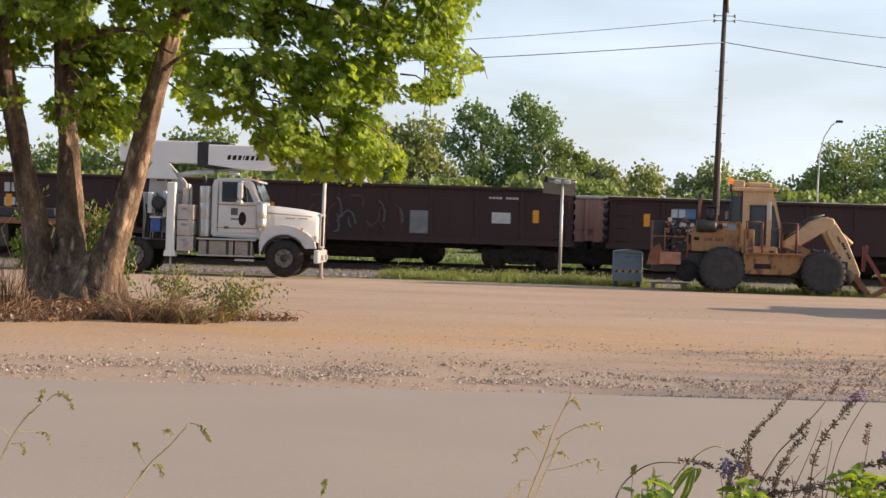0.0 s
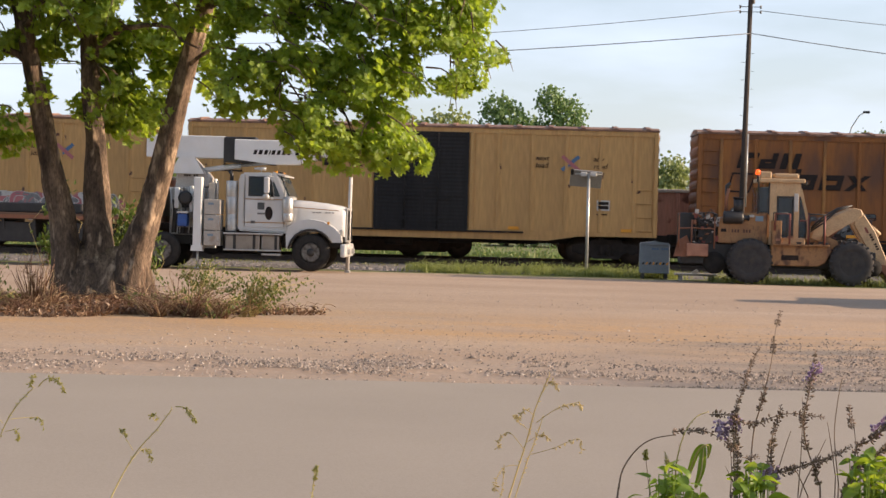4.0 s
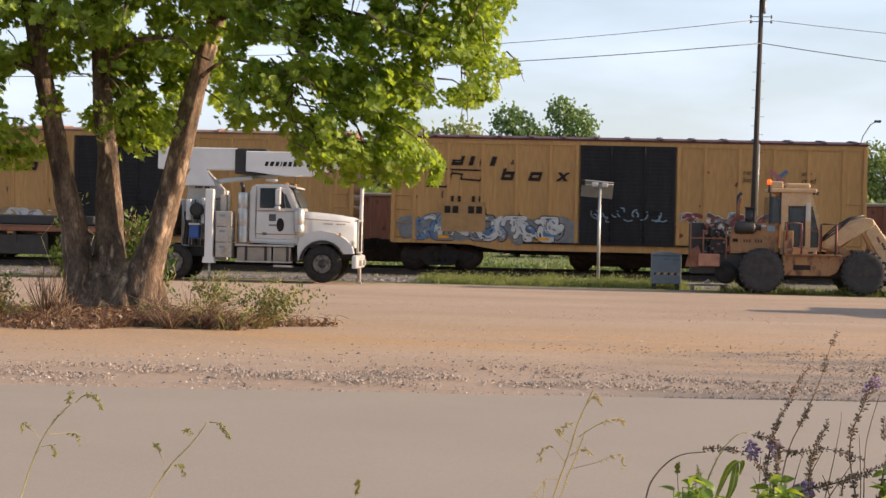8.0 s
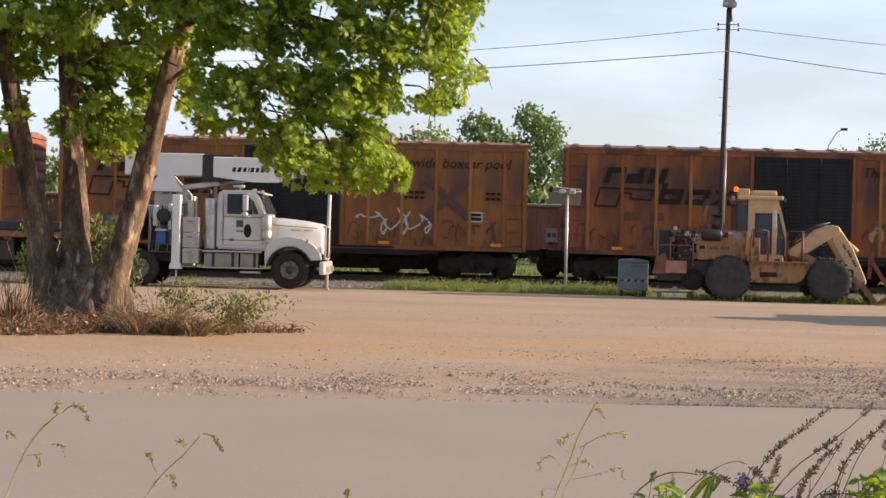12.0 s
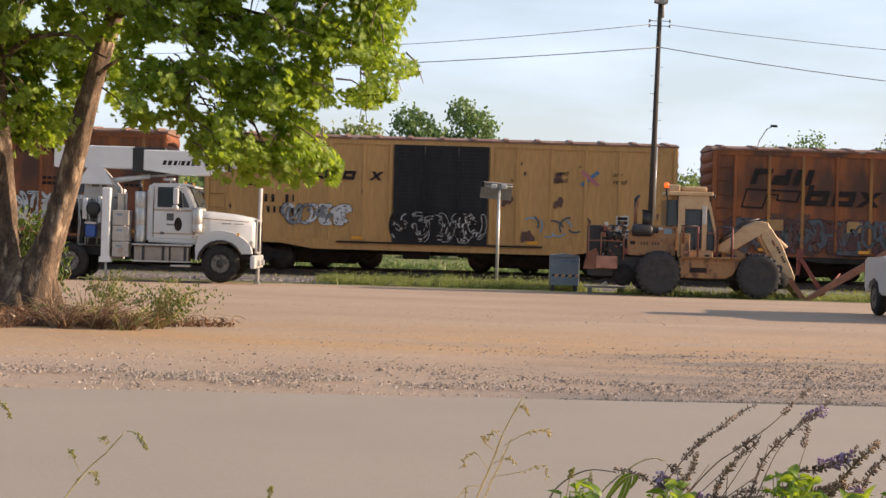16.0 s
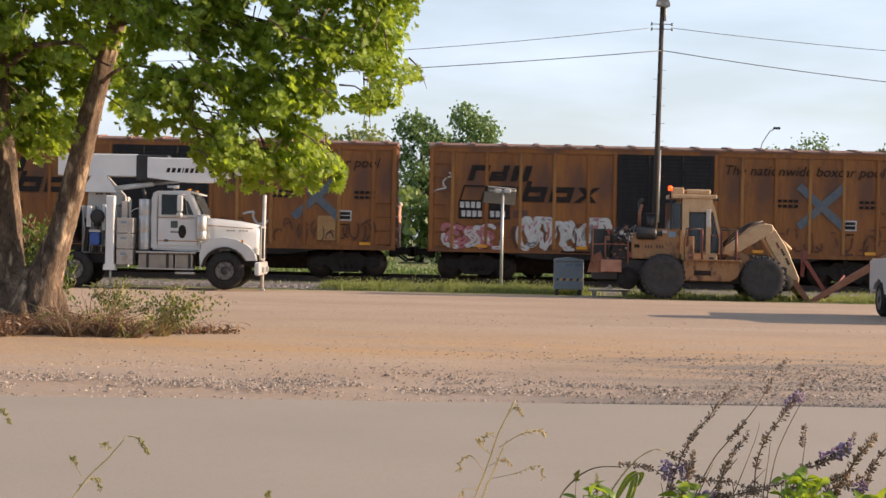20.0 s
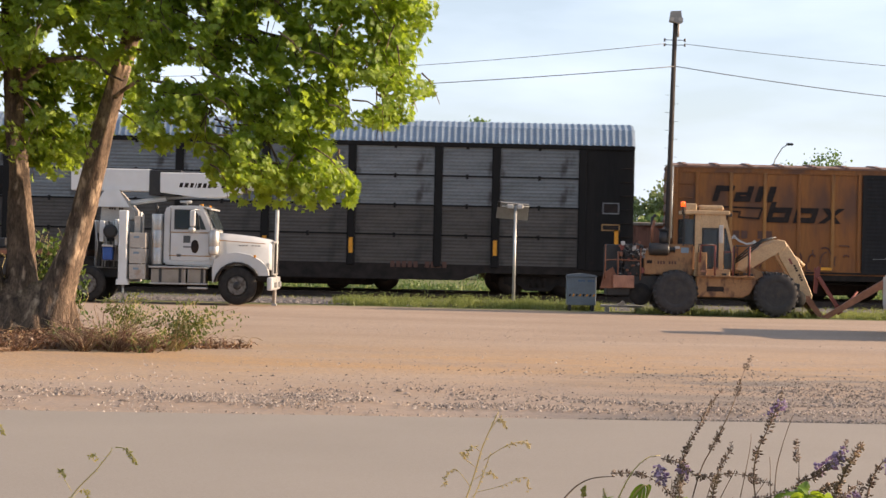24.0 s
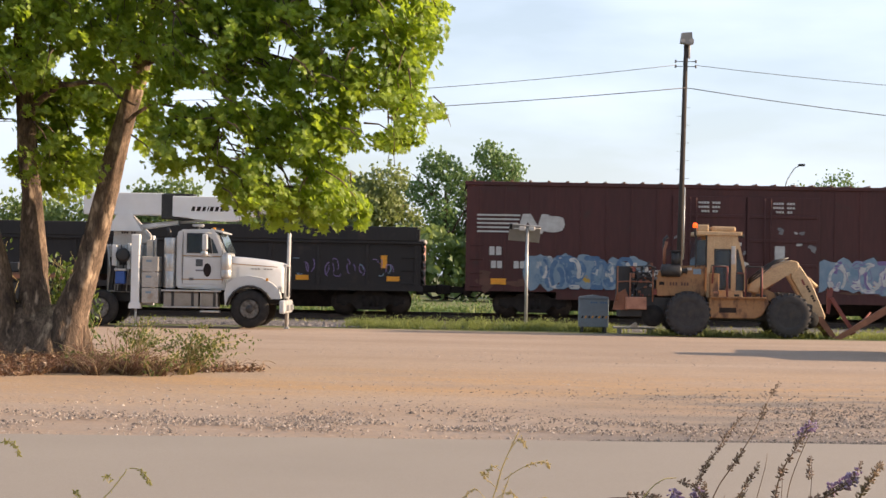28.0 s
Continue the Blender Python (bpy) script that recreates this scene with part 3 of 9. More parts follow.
# ---- rolling stock ----
def bogie_meshes():
    out = {}
    bm = bmesh.new()
    lathe(bm, [(0.10, -0.07), (0.36, -0.05), (0.40, -0.055), (0.42, -0.05), (0.42, 0.04), (0.45, 0.05), (0.45, 0.075), (0.15, 0.07)], n=24)
    out["wheel"] = mesh_of("wheel", bm)
    bm = bmesh.new()
    slab(bm, [(-1.12, 0.36), (-1.12, 0.58), (-0.62, 0.66), (-0.42, 0.80), (0.42, 0.80), (0.62, 0.66), (1.12, 0.58), (1.12, 0.36), (0.62, 0.36), (0.42, 0.16), (-0.42, 0.16), (-0.62, 0.36)], -0.07, 0.07)
    for x in (-0.2, 0, 0.2):
        tube(bm, (x, -0.02, 0.28), (x, -0.02, 0.62), 0.085, n=8)
    for x in (-0.865, 0.865):
        tube(bm, (x, -0.13, 0.42), (x, 0.05, 0.42), 0.13, n=12)
    out["side_frame"] = mesh_of("side_frame", bm)
    bm = bmesh.new()
    box(bm, -0.22, 0.22, -1.0, 1.0, 0.45, 0.78, 0.02)
    for x in (-0.865, 0.865):
        tube(bm, (x, -0.72, 0.42), (x, 0.72, 0.42), 0.075, n=10)
    out["bolster"] = mesh_of("bolster", bm)
    return out


BOGIE = bogie_meshes()


def bogie(car, x):
    b = put("bogie", BOGIE["bolster"], UNDER, car, pose(x, 0, 0))
    for s in (-1, 1):
        put("side_frame", BOGIE["side_frame"], UNDER, b, pose(0, 0.99 * s, 0, 0, 0, 0 if s < 0 else 180))
        for a in (-0.865, 0.865):
            put("wheel", BOGIE["wheel"], WHEEL, b, pose(a, 0.7525 * s, 0.42, 0, 0, 0 if s > 0 else 180))


def once(f):
    kept = {}

    def g(*a):
        if a not in kept:
            kept[a] = f(*a)
        return kept[a]
    return g


@once
def coupler_mesh():
    bm = bmesh.new()
    box(bm, -0.2, 0.45, -0.09, 0.09, 0.76, 0.98, 0.02)
    box(bm, 0.42, 0.68, -0.17, 0.17, 0.70, 1.02, 0.04)
    box(bm, -0.25, 0.0, -0.3, 0.3, 0.68, 1.1, 0.02)
    pipe(bm, [(0.0, -0.35, 0.78), (0.3, -0.36, 0.55), (0.6, -0.3, 0.6)], 0.03, 6)
    return mesh_of("coupler", bm)


@once
def rung_mesh(w):
    bm = bmesh.new()
    pipe(bm, [(-w / 2, 0, 0), (-w / 2, -0.07, 0), (w / 2, -0.07, 0), (w / 2, 0, 0)], 0.016, 6)
    return mesh_of("ladder_rung", bm)


def ladder(n, w, step, material, car, m):
    """Grab irons, one above the other."""
    for k in range(n):
        put("ladder_rung", rung_mesh(w), material, car, m @ pose(0, 0, k * step))


@once
def rib_box(x, y, z):
    bm = bmesh.new()
    box(bm, -x / 2, x / 2, -y / 2, y / 2, 0, z, min(x, y) * 0.2)
    return mesh_of("rib", bm)


@once
def wave_end(w, z0, z1, n, depth):
    """An end wall pressed in horizontal corrugations."""
    bm = bmesh.new()
    rows = []
    for k in range(n * 4 + 1):
        z = z0 + (z1 - z0) * k / (n * 4)
        x = depth * (0.0, 0.8, 1.0, 0.8)[k % 4]
        rows.append([bm.verts.new((x, -w / 2, z)), bm.verts.new((x, w / 2, z))])
    for a, b in zip(rows, rows[1:]):
        bm.faces.new((a[0], a[1], b[1], b[0]))
    return mesh_of("end_wall", bm, False)


@once
def letter_block(w, h, kind):
    """A slanted block standing for one letter of a mark."""
    s = h * 0.28
    t = min(w, h) * 0.36
    bm = bmesh.new()

    def bar(x0, x1, z0, z1):
        slab(bm, [(x0 + s * z0 / h, z0), (x1 + s * z0 / h, z0), (x1 + s * z1 / h, z1), (x0 + s * z1 / h, z1)], 0, 0.006)
    if kind == 0:
        bar(0, t, 0, h), bar(t, w, h - t, h)
    elif kind == 1:
        bar(0, w, 0, t), bar(0, t, t, h * 0.6), bar(w - t, w, t, h), bar(t, w - t, h * 0.42, h * 0.6)
    elif kind == 2:
        bar(0, w, 0, h)
    elif kind == 3:
        bar(0, t, 0, h * 1.35), bar(t, w, 0, t), bar(t, w, h - t, h), bar(w - t, w, t, h - t)
    elif kind == 4:
        bar(0, t, 0, h), bar(w - t, w, 0, h), bar(t, w - t, 0, t), bar(t, w - t, h - t, h)
    else:
        slab(bm, [(0, 0), (t * 1.2, 0), (w + s, h), (w + s - t * 1.2, h)], 0, 0.006)
        slab(bm, [(s, h), (s + t * 1.2, h), (w, 0), (w - t * 1.2, 0)], 0.001, 0.007)
    return mesh_of("letter", bm)


@once
def track_symbol(w):
    """The open outline of a slanted rail-like shape."""
    bm = bmesh.new()
    pts = [(0, 0), (0.16, 0.60), (1.96, 0.57), (1.85, 0.22), (1.18, 0.26), (1.22, 0.43), (0.86, 0.46), (0.69, -0.02)]
    rings = []
    n = len(pts)
    for i in range(n):
        p, c, q = (Vector(pts[(i + k) % n]) * w for k in (-1, 0, 1))
        u, v = (c - p).normalized(), (q - c).normalized()
        side = Vector((-u.y - v.y, u.x + v.x)).normalized()
        reach = 0.028 / max(0.35, side.dot(Vector((-u.y, u.x))))
        rings.append([bm.verts.new((c.x + e * reach * side.x, y, c.y + e * reach * side.y)) for e, y in ((-1, 0), (1, 0), (1, 0.006), (-1, 0.006))])
    for i in range(n):
        p, q = rings[i], rings[(i + 1) % n]
        for k in range(4):
            bm.faces.new((p[k], p[(k + 1) % 4], q[(k + 1) % 4], q[k]))
    return mesh_of("track_symbol", bm)


@once
def cross_arm(w, h, t, flip):
    bm = bmesh.new()
    a, b = ((-w / 2, -h / 2), (w / 2, h / 2)) if not flip else ((-w / 2, h / 2), (w / 2, -h / 2))
    d = Vector((b[0] - a[0], b[1] - a[1])).normalized()
    q = Vector((-d.y, d.x)) * t / 2
    slab(bm, [(a[0] + q.x, a[1] + q.y), (b[0] + q.x, b[1] + q.y), (b[0] - q.x, b[1] - q.y), (a[0] - q.x, a[1] - q.y)], 0, 0.006)
    return mesh_of("cross_arm", bm)


@once
def words(t, size, slant):
    return text_mesh(t, size, slant)


def bars_mesh(n, w, h, gap):
    """A row of plain bars in place of unreadable writing, for put()."""
    return (n, w, h, gap)


SIDE = -1.405  # face of the near side, from the track's middle


def blob(rnd, cx, cz, rx, rz, n=18, jag=0.28):
    ph = [rnd.random() * 6.28 for _ in range(3)]
    out = []
    for k in range(n):
        a = 2 * math.pi * k / n
        m = 1 + jag * (0.5 * math.sin(2 * a + ph[0]) + 0.35 * math.sin(3 * a + ph[1]) + 0.3 * math.sin(5 * a + ph[2]))
        sq = 1 / max(abs(math.cos(a)), abs(math.sin(a))) ** 0.55
        out.append((cx + rx * m * sq * math.cos(a) * 0.92, cz + rz * m * sq * math.sin(a) * 0.92))
    return out


def stroke(bm, a, b, rad, y0, y1):
    """A flat bar with rounded ends."""
    d = Vector((b[0] - a[0], b[1] - a[1]))
    if d.length < 1e-5:
        return
    th = math.atan2(d.y, d.x)
    out = [(b[0] + rad * math.cos(th + radians(w)), b[1] + rad * math.sin(th + radians(w))) for w in (-90, -45, 0, 45, 90)]
    out += [(a[0] + rad * math.cos(th + radians(w)), a[1] + rad * math.sin(th + radians(w))) for w in (90, 135, 180, 225, 270)]
    slab(bm, out, y0, y1)


def graffiti(car, x0, x1, z0, z1, fills, line, n, seed, y=SIDE - 0.034, back=None, solid=True):
    """Sprayed lettering: swollen letter strokes with outlines and glints, on the car's side."""
    rnd = random.Random(seed)
    w = (x1 - x0) / n
    hz = z1 - z0
    layers = {}

    def layer(key):
        if key not in layers:
            layers[key] = bmesh.new()
        return layers[key]
    if back:
        for k in range(n + 1):
            slab(layer(back), blob(rnd, x0 + k * w, (z0 + z1) / 2 + rnd.uniform(-0.05, 0.05) * hz, w * 0.70, hz * 0.52), y - 0.003 - 0.0003 * k, y)
    low = 0.004 + (0.004 if back else 0.0)
    first = rnd.choice(fills)
    for k in range(n):
        cx, cz = x0 + (k + 0.5) * w, (z0 + z1) / 2
        rad = min(w, hz) * (rnd.uniform(0.07, 0.13) if solid else 0.04)
        base = low + 0.0035 * k
        m = 0
        for _ in range(8 if solid else 3):
            fl = first if rnd.random() < 0.35 else rnd.choice(fills)
            edged = line and rnd.random() < 0.7
            # a swept band that bends one way, as from one move of the can
            r0, a0, span = hz * rnd.uniform(0.22, 0.5), rnd.uniform(0, 6.28), rnd.choice((-1, 1)) * rnd.uniform(1.0, 2.6)
            ux, uz = cx + rnd.gauss(0, 0.22) * w, cz + rnd.gauss(0, 0.14) * hz
            wide = min(1.3, w / hz)
            pts = [(ux + wide * r0 * math.cos(a0 + span * i / 5), min(z1 - rad, max(z0 + rad, uz + r0 * math.sin(a0 + span * i / 5)))) for i in range(6)]
            for a, b in zip(pts, pts[1:]):
                m += 1
                if solid and edged:
                    stroke(layer(line), a, b, rad * 1.3, y - base - 0.0001 * m, y)
                stroke(layer(fl), a, b, rad, y - base - 0.0026 - 0.0001 * m, y)
            if solid:
                i = rnd.randint(0, 3)
                c = rnd.choice(fills)
                stroke(layer(c if c != fl else (line or c)), pts[i], pts[i + 1], rad * 0.3, y - base - 0.0056 - 0.0001 * m, y)
    for key, b in layers.items():
        tagged(part("graffiti", b, SPRAY[key], car, f"{key} sprayed graffiti lettering"), kind="stuff")


def contour(car, x0, x1, z0, z1, colour, seed, y=SIDE - 0.05, th=0.06):
    """One long jagged outline left of a painted-out piece."""
    rnd = random.Random(seed)
    n = int((x1 - x0) / 0.30)
    pts = [(x0 + (x1 - x0) * (k + rnd.uniform(-0.3, 0.3)) / n, z0 + (z1 - z0) * (0.25 + 0.75 * math.sin(math.pi * k / n) ** 0.6 * rnd.uniform(0.55, 1.0))) for k in range(n + 1)]
    bm = bmesh.new()
    for k, (a, b) in enumerate(zip(pts, pts[1:])):
        stroke(bm, a, b, th / 2, y - 0.0002 * k, y + 0.004)
    tagged(part("graffiti", bm, SPRAY[colour], car, f"long jagged {colour} sprayed outline"), kind="stuff")


def tag(car, x0, x1, z0, z1, colour, seed, y=SIDE - 0.034, th=0.035):
    """A thin sprayed scribble."""
    rnd = random.Random(seed)
    bm = bmesh.new()
    n = max(4, int((x1 - x0) / 0.16))
    pts = []
    for k in range(n):
        pts.append((x0 + (x1 - x0) * (k + 0.5) / n + rnd.uniform(-0.16, 0.16), z0 + (z1 - z0) * (0.5 + (0.5 if k % 2 else -0.5) * rnd.choice((1.0, 0.9, 0.5, 0.2, -0.3)) + rnd.uniform(-0.2, 0.2))))
    for k in range(n - 1):
        (xa, za), (xb, zb) = pts[k], pts[k + 1]
        for i in range(3):
            f0, f1 = i / 3, (i + 1) / 3
            bow = 0.30 * (z1 - z0) * (1 if (k // 2) % 2 else -0.6)
            a = (xa + (xb - xa) * f0 + bow * math.sin(math.pi * f0), za + (zb - za) * f0)
            b = (xa + (xb - xa) * f1 + bow * math.sin(math.pi * f1), za + (zb - za) * f1)
            d = Vector((b[0] - a[0], b[1] - a[1]))
            if d.length < 1e-4:
                continue
            d.normalize()
            q = Vector((-d.y, d.x)) * th / 2
            slab(bm, [(a[0] + q.x, a[1] + q.y), (b[0] + q.x, b[1] + q.y), (b[0] - q.x, b[1] - q.y), (a[0] - q.x, a[1] - q.y)], y - 0.004 - 0.0006 * ((k * 3 + i) % 5), y)
    tagged(part("graffiti", bm, SPRAY[colour], car, f"thin {colour} sprayed scribble"), kind="stuff")


HALF = 7.8


@once
def box_body():
    bm = bmesh.new()
    box(bm, -HALF + 0.06, HALF - 0.06, -1.4, 1.4, 0.92, 4.30)
    return mesh_of("body", bm)


@once
def sheet_mesh(w):
    """One pressed side sheet, its middle dished a little."""
    bm = bmesh.new()
    g = [[bm.verts.new((x, -1.403 - e * (0.0 if k in (0, 6) or i in (0, 4) else 1.0), 1.04 + 3.16 * k / 6)) for i, (x, e) in enumerate(((-w / 2, 0), (-w / 2 + 0.03, 0.004), (0, -0.002), (w / 2 - 0.03, 0.004), (w / 2, 0)))] for k in range(7)]
    for p, q in zip(g, g[1:]):
        for i in range(4):
            bm.faces.new((p[i], p[i + 1], q[i + 1], q[i]))
    return mesh_of("side_sheet", bm, False)


@once
def box_roof():
    bm = bmesh.new()
    slabs = [(-1.47, 4.36), (-1.47, 4.42), (-0.9, 4.50), (0, 4.56), (0.9, 4.50), (1.47, 4.42), (1.47, 4.36)]
    a = [bm.verts.new((-HALF, y, z)) for y, z in slabs]
    b = [bm.verts.new((HALF, y, z)) for y, z in slabs]
    bm.faces.new(a), bm.faces.new(b[::-1])
    for i in range(len(a)):
        j = (i + 1) % len(a)
        bm.faces.new((a[i], b[i], b[j], a[j]))
    return mesh_of("roof", bm)


@once
def roof_rib():
    bm = bmesh.new()
    prof = [(-1.50, 4.37), (-1.50, 4.46), (-0.9, 4.545), (0, 4.60), (0.9, 4.545), (1.50, 4.46), (1.50, 4.37)]
    a = [bm.verts.new((-0.07, y, z)) for y, z in prof]
    b = [bm.verts.new((0.07, y, z)) for y, z in prof]
    bm.faces.new(a), bm.faces.new(b[::-1])
    for i in range(len(a)):
        j = (i + 1) % len(a)
        bm.faces.new((a[i], b[i], b[j], a[j]))
    return mesh_of("roof_rib", bm)


@once
def box_sill():
    bm = bmesh.new()
    for s in (-1, 1):
        slab(bm, [(-HALF + 0.3, 0.92), (-5.2, 0.88), (-4.2, 0.72), (4.2, 0.72), (5.2, 0.88), (HALF - 0.3, 0.92), (HALF - 0.3, 1.02), (-HALF + 0.3, 1.02)], 1.30 * s, 1.42 * s)
    return mesh_of("side_sill", bm)


@once
def eave_beam(z0, z1, d, ln):
    bm = bmesh.new()
    for s in (-1, 1):
        box(bm, -ln, ln, min(1.38 * s, (1.38 + d) * s), max(1.38 * s, (1.38 + d) * s), z0, z1)
    return mesh_of("side_rail", bm)


DOOR_W, DOOR_LOW, DOOR_TOP = 1.56, 1.0, 4.22


@once
def door_mesh():
    """A sliding door sheet of shallow horizontal corrugations."""
    bm = bmesh.new()
    rows = []
    n = 26
    for k in range(n * 2 + 1):
        z = DOOR_LOW + (DOOR_TOP - DOOR_LOW) * k / (n * 2)
        rows.append([bm.verts.new((x, SIDE - (0.050 if k % 2 else 0.057), z)) for x in (-DOOR_W, DOOR_W)])
    for a, b in zip(rows, rows[1:]):
        bm.faces.new((a[0], a[1], b[1], b[0]))
    return mesh_of("door", bm)


@once
def door_bar(upright):
    bm = bmesh.new()
    if upright:
        box(bm, 0, 0.1, SIDE - 0.078, SIDE, DOOR_LOW, DOOR_TOP)
    else:
        box(bm, -DOOR_W, DOOR_W, SIDE - 0.074, SIDE, 0, 0.07)
    return mesh_of("door_bar", bm)


@once
def lock_bar():
    bm = bmesh.new()
    tube(bm, (0, 0, 1.02), (0, 0, 4.2), 0.022, n=8)
    for z in (1.3, 2.4, 3.6):
        box(bm, -0.06, 0.06, -0.035, 0.045, z, z + 0.1)
    box(bm, -0.02, 0.42, -0.03, 0.0, 2.0, 2.05)
    return mesh_of("lock_bar", bm)


@once
def center_sill(ln):
    bm = bmesh.new()
    box(bm, -ln, ln, -0.3, 0.3, 0.62, 0.95)
    for k in range(-5, 6):
        box(bm, k * ln / 6 - 0.06, k * ln / 6 + 0.06, -1.3, 1.3, 0.74, 0.92)
    tube(bm, (-1.2, -0.75, 0.62), (-0.3, -0.75, 0.62), 0.17, n=12)
    tube(bm, (0.6, -0.8, 0.68), (1.7, -0.8, 0.68), 0.13, n=12)
    pipe(bm, [(-3.8, -0.7, 0.6), (-1.2, -0.75, 0.6), (1.7, -0.8, 0.62), (3.9, -0.7, 0.6)], 0.025, 6)
    return mesh_of("underframe", bm)


def freight_car(name, label):
    return thing(name, pose(0, TRACK_Y, RAIL_Z), label, "freight car", "cars of the passing train")


def boxcar(paint, style, label, roof=RUST_ROOF, door=DOOR_DARK):
    """A fifty-foot box car with outside posts; x from -7.8 to 7.8."""
    car = freight_car("boxcar", label)
    put("body", box_body(), paint, car)
    put("roof", box_roof(), roof, car)
    for k in range(15):
        put("roof_rib", roof_rib(), roof, car, pose(-7.42 + k * 1.06, 0, 0))
    put("top_rail", eave_beam(4.20, 4.36, 0.06, HALF - 0.03), paint, car)
    put("side_sill", box_sill(), paint if style == "pale" else UNDER, car)
    put("bottom_rail", eave_beam(0.90, 1.04, 0.05, HALF - 0.03), paint, car)
    for s in (-1, 1):
        put("end_wall", wave_end(2.8, 0.95, 4.35, 9, 0.07), paint, car, pose(s * (HALF - 0.06), 0, 0, 0, 0, 0 if s > 0 else 180))
        put("corner_post", rib_box(0.14, 0.10, 3.4), paint, car, pose(s * (HALF - 0.09), -1.42, 0.92))
        put("corner_post", rib_box(0.14, 0.10, 3.4), paint, car, pose(s * (HALF - 0.09), 1.42, 0.92))
        for k in range(5):
            for side in (-1, 1):
                put("side_post", rib_box(0.11, 0.11 if style == "dark" else 0.07, 3.2), POST_BRIGHT if style == "dark" and (3 * k + s + len(TRAIN)) % 5 < 3 else paint, car, pose(s * (1.95 + 0.58 + k * 1.12), 1.413 * side, 1.02))
        for k in range(6):
            a = 1.74 if k == 0 else 2.53 + (k - 1) * 1.12
            b = HALF - 0.17 if k == 5 else 2.53 + k * 1.12
            put("side_sheet", sheet_mesh(round(b - a - 0.03, 3)), paint, car, pose(s * (a + b) / 2, 0, 0))
        put("door_post", rib_box(0.12, 0.07, 3.25), paint, car, pose(s * 1.66, -1.42, 1.0))
        ladder(7 if s < 0 else 4, 0.42, 0.45, paint, car, pose(s * (HALF - 0.42), -1.41, 1.1))
        put("coupler", coupler_mesh(), UNDER, car, pose(s * HALF, 0, 0, 0, 0, 0 if s > 0 else 180))
        bogie(car, s * 6.15)
    sheet = put("door", door_mesh(), door, car)
    for x in (-DOOR_W, -0.02, DOOR_W - 0.1):
        put("door_bar", door_bar(True), door, sheet, pose(x, 0, 0))
    for z in (DOOR_LOW, 2.1, 3.2, DOOR_TOP - 0.1):
        put("door_bar", door_bar(False), door, sheet, pose(0, 0, z))
    put("door_rail", eave_beam(0.94, 1.0, 0.12, 3.4), UNDER, car)
    for x in (-0.55, 0.55):
        put("lock_bar", lock_bar(), door, car, pose(x, SIDE - 0.11, 0))
    put("underframe", center_sill(7.2), UNDER, car)
    return car


def mark(name, me, material, car, x, z, y=SIDE - 0.030, rot=None, label=""):
    return put(name, me, material, car, Matrix.Translation((x, y - 0.007, z)) @ (rot or Matrix()), label)


def letters(car, row, z, h, material, y=SIDE - 0.030):
    for x, w, kind in row:
        mark("mark_letter", letter_block(w, h, kind), material, car, x, z, y, label="slanted dark lettering block")


def yellow_marks(car, y=SIDE - 0.030):
    L = -HALF
    letters(car, [(L + 1.15, 0.44, 0), (L + 1.98, 0.38, 1), (L + 2.55, 0.15, 2), (L + 3.25, 0.17, 2)], 3.48, 0.31, INK, y)
    letters(car, [(L + 3.62, 0.40, 3), (L + 4.53, 0.40, 4), (L + 5.42, 0.42, 5)], 3.02, 0.29, INK, y)
    mark("track_symbol", track_symbol(0.95), INK, car, L + 1.2, 2.78, y)
    mark("marking_bars", bars_mesh(5, 0.10, 0.25, 0.13), INK, car, L + 2.0, 2.22, y)
    mark("marking_bars", bars_mesh(6, 0.08, 0.21, 0.12), INK, car, L + 2.1, 1.86, y)
    mark("cross_mark", cross_arm(0.56, 0.46, 0.12, False), SPRAY["blue"], car, HALF - 2.9, 3.28, y)
    mark("cross_mark", cross_arm(0.56, 0.46, 0.12, True), SPRAY["pink"], car, HALF - 2.9, 3.28, y - 0.007)
    for t, dx, dz in (("next", -4.05, 0.12), ("load", -4.05, -0.12), ("any", -2.15, 0.12), ("road", -2.15, -0.12)):
        mark("lettering", words(t, 0.24, 0.2), INK, car, HALF + dx, 3.24 + dz, y, FACE)
    data_marks(car, HALF - 2.0, 1.75, INK, y)


def data_marks(car, x, z, material, y=SIDE - 0.030):
    mark("data_plate", rib_plate(0.42, 0.34), CHALK, car, x, z, y)
    mark("data_plate", rib_plate(0.34, 0.11), SPRAY["black"], car, x + 0.04, z + 0.05, y - 0.006)
    mark("data_plate", rib_plate(0.34, 0.10), SPRAY["black"], car, x + 0.04, z + 0.19, y - 0.006)
    mark("marking_bars", bars_mesh(4, 0.07, 0.05, 0.02), material, car, x, z - 0.15, y)
    for xx in (-6.2, -2.9, 2.9, 6.6):
        mark("reflector", rib_plate(0.36, 0.10), REFLECT, car, xx, 1.06, y - 0.05)


@once
def rib_plate(w, h):
    bm = bmesh.new()
    box(bm, 0, w, -0.002, 0.006, 0, h)
    return mesh_of("plate", bm)


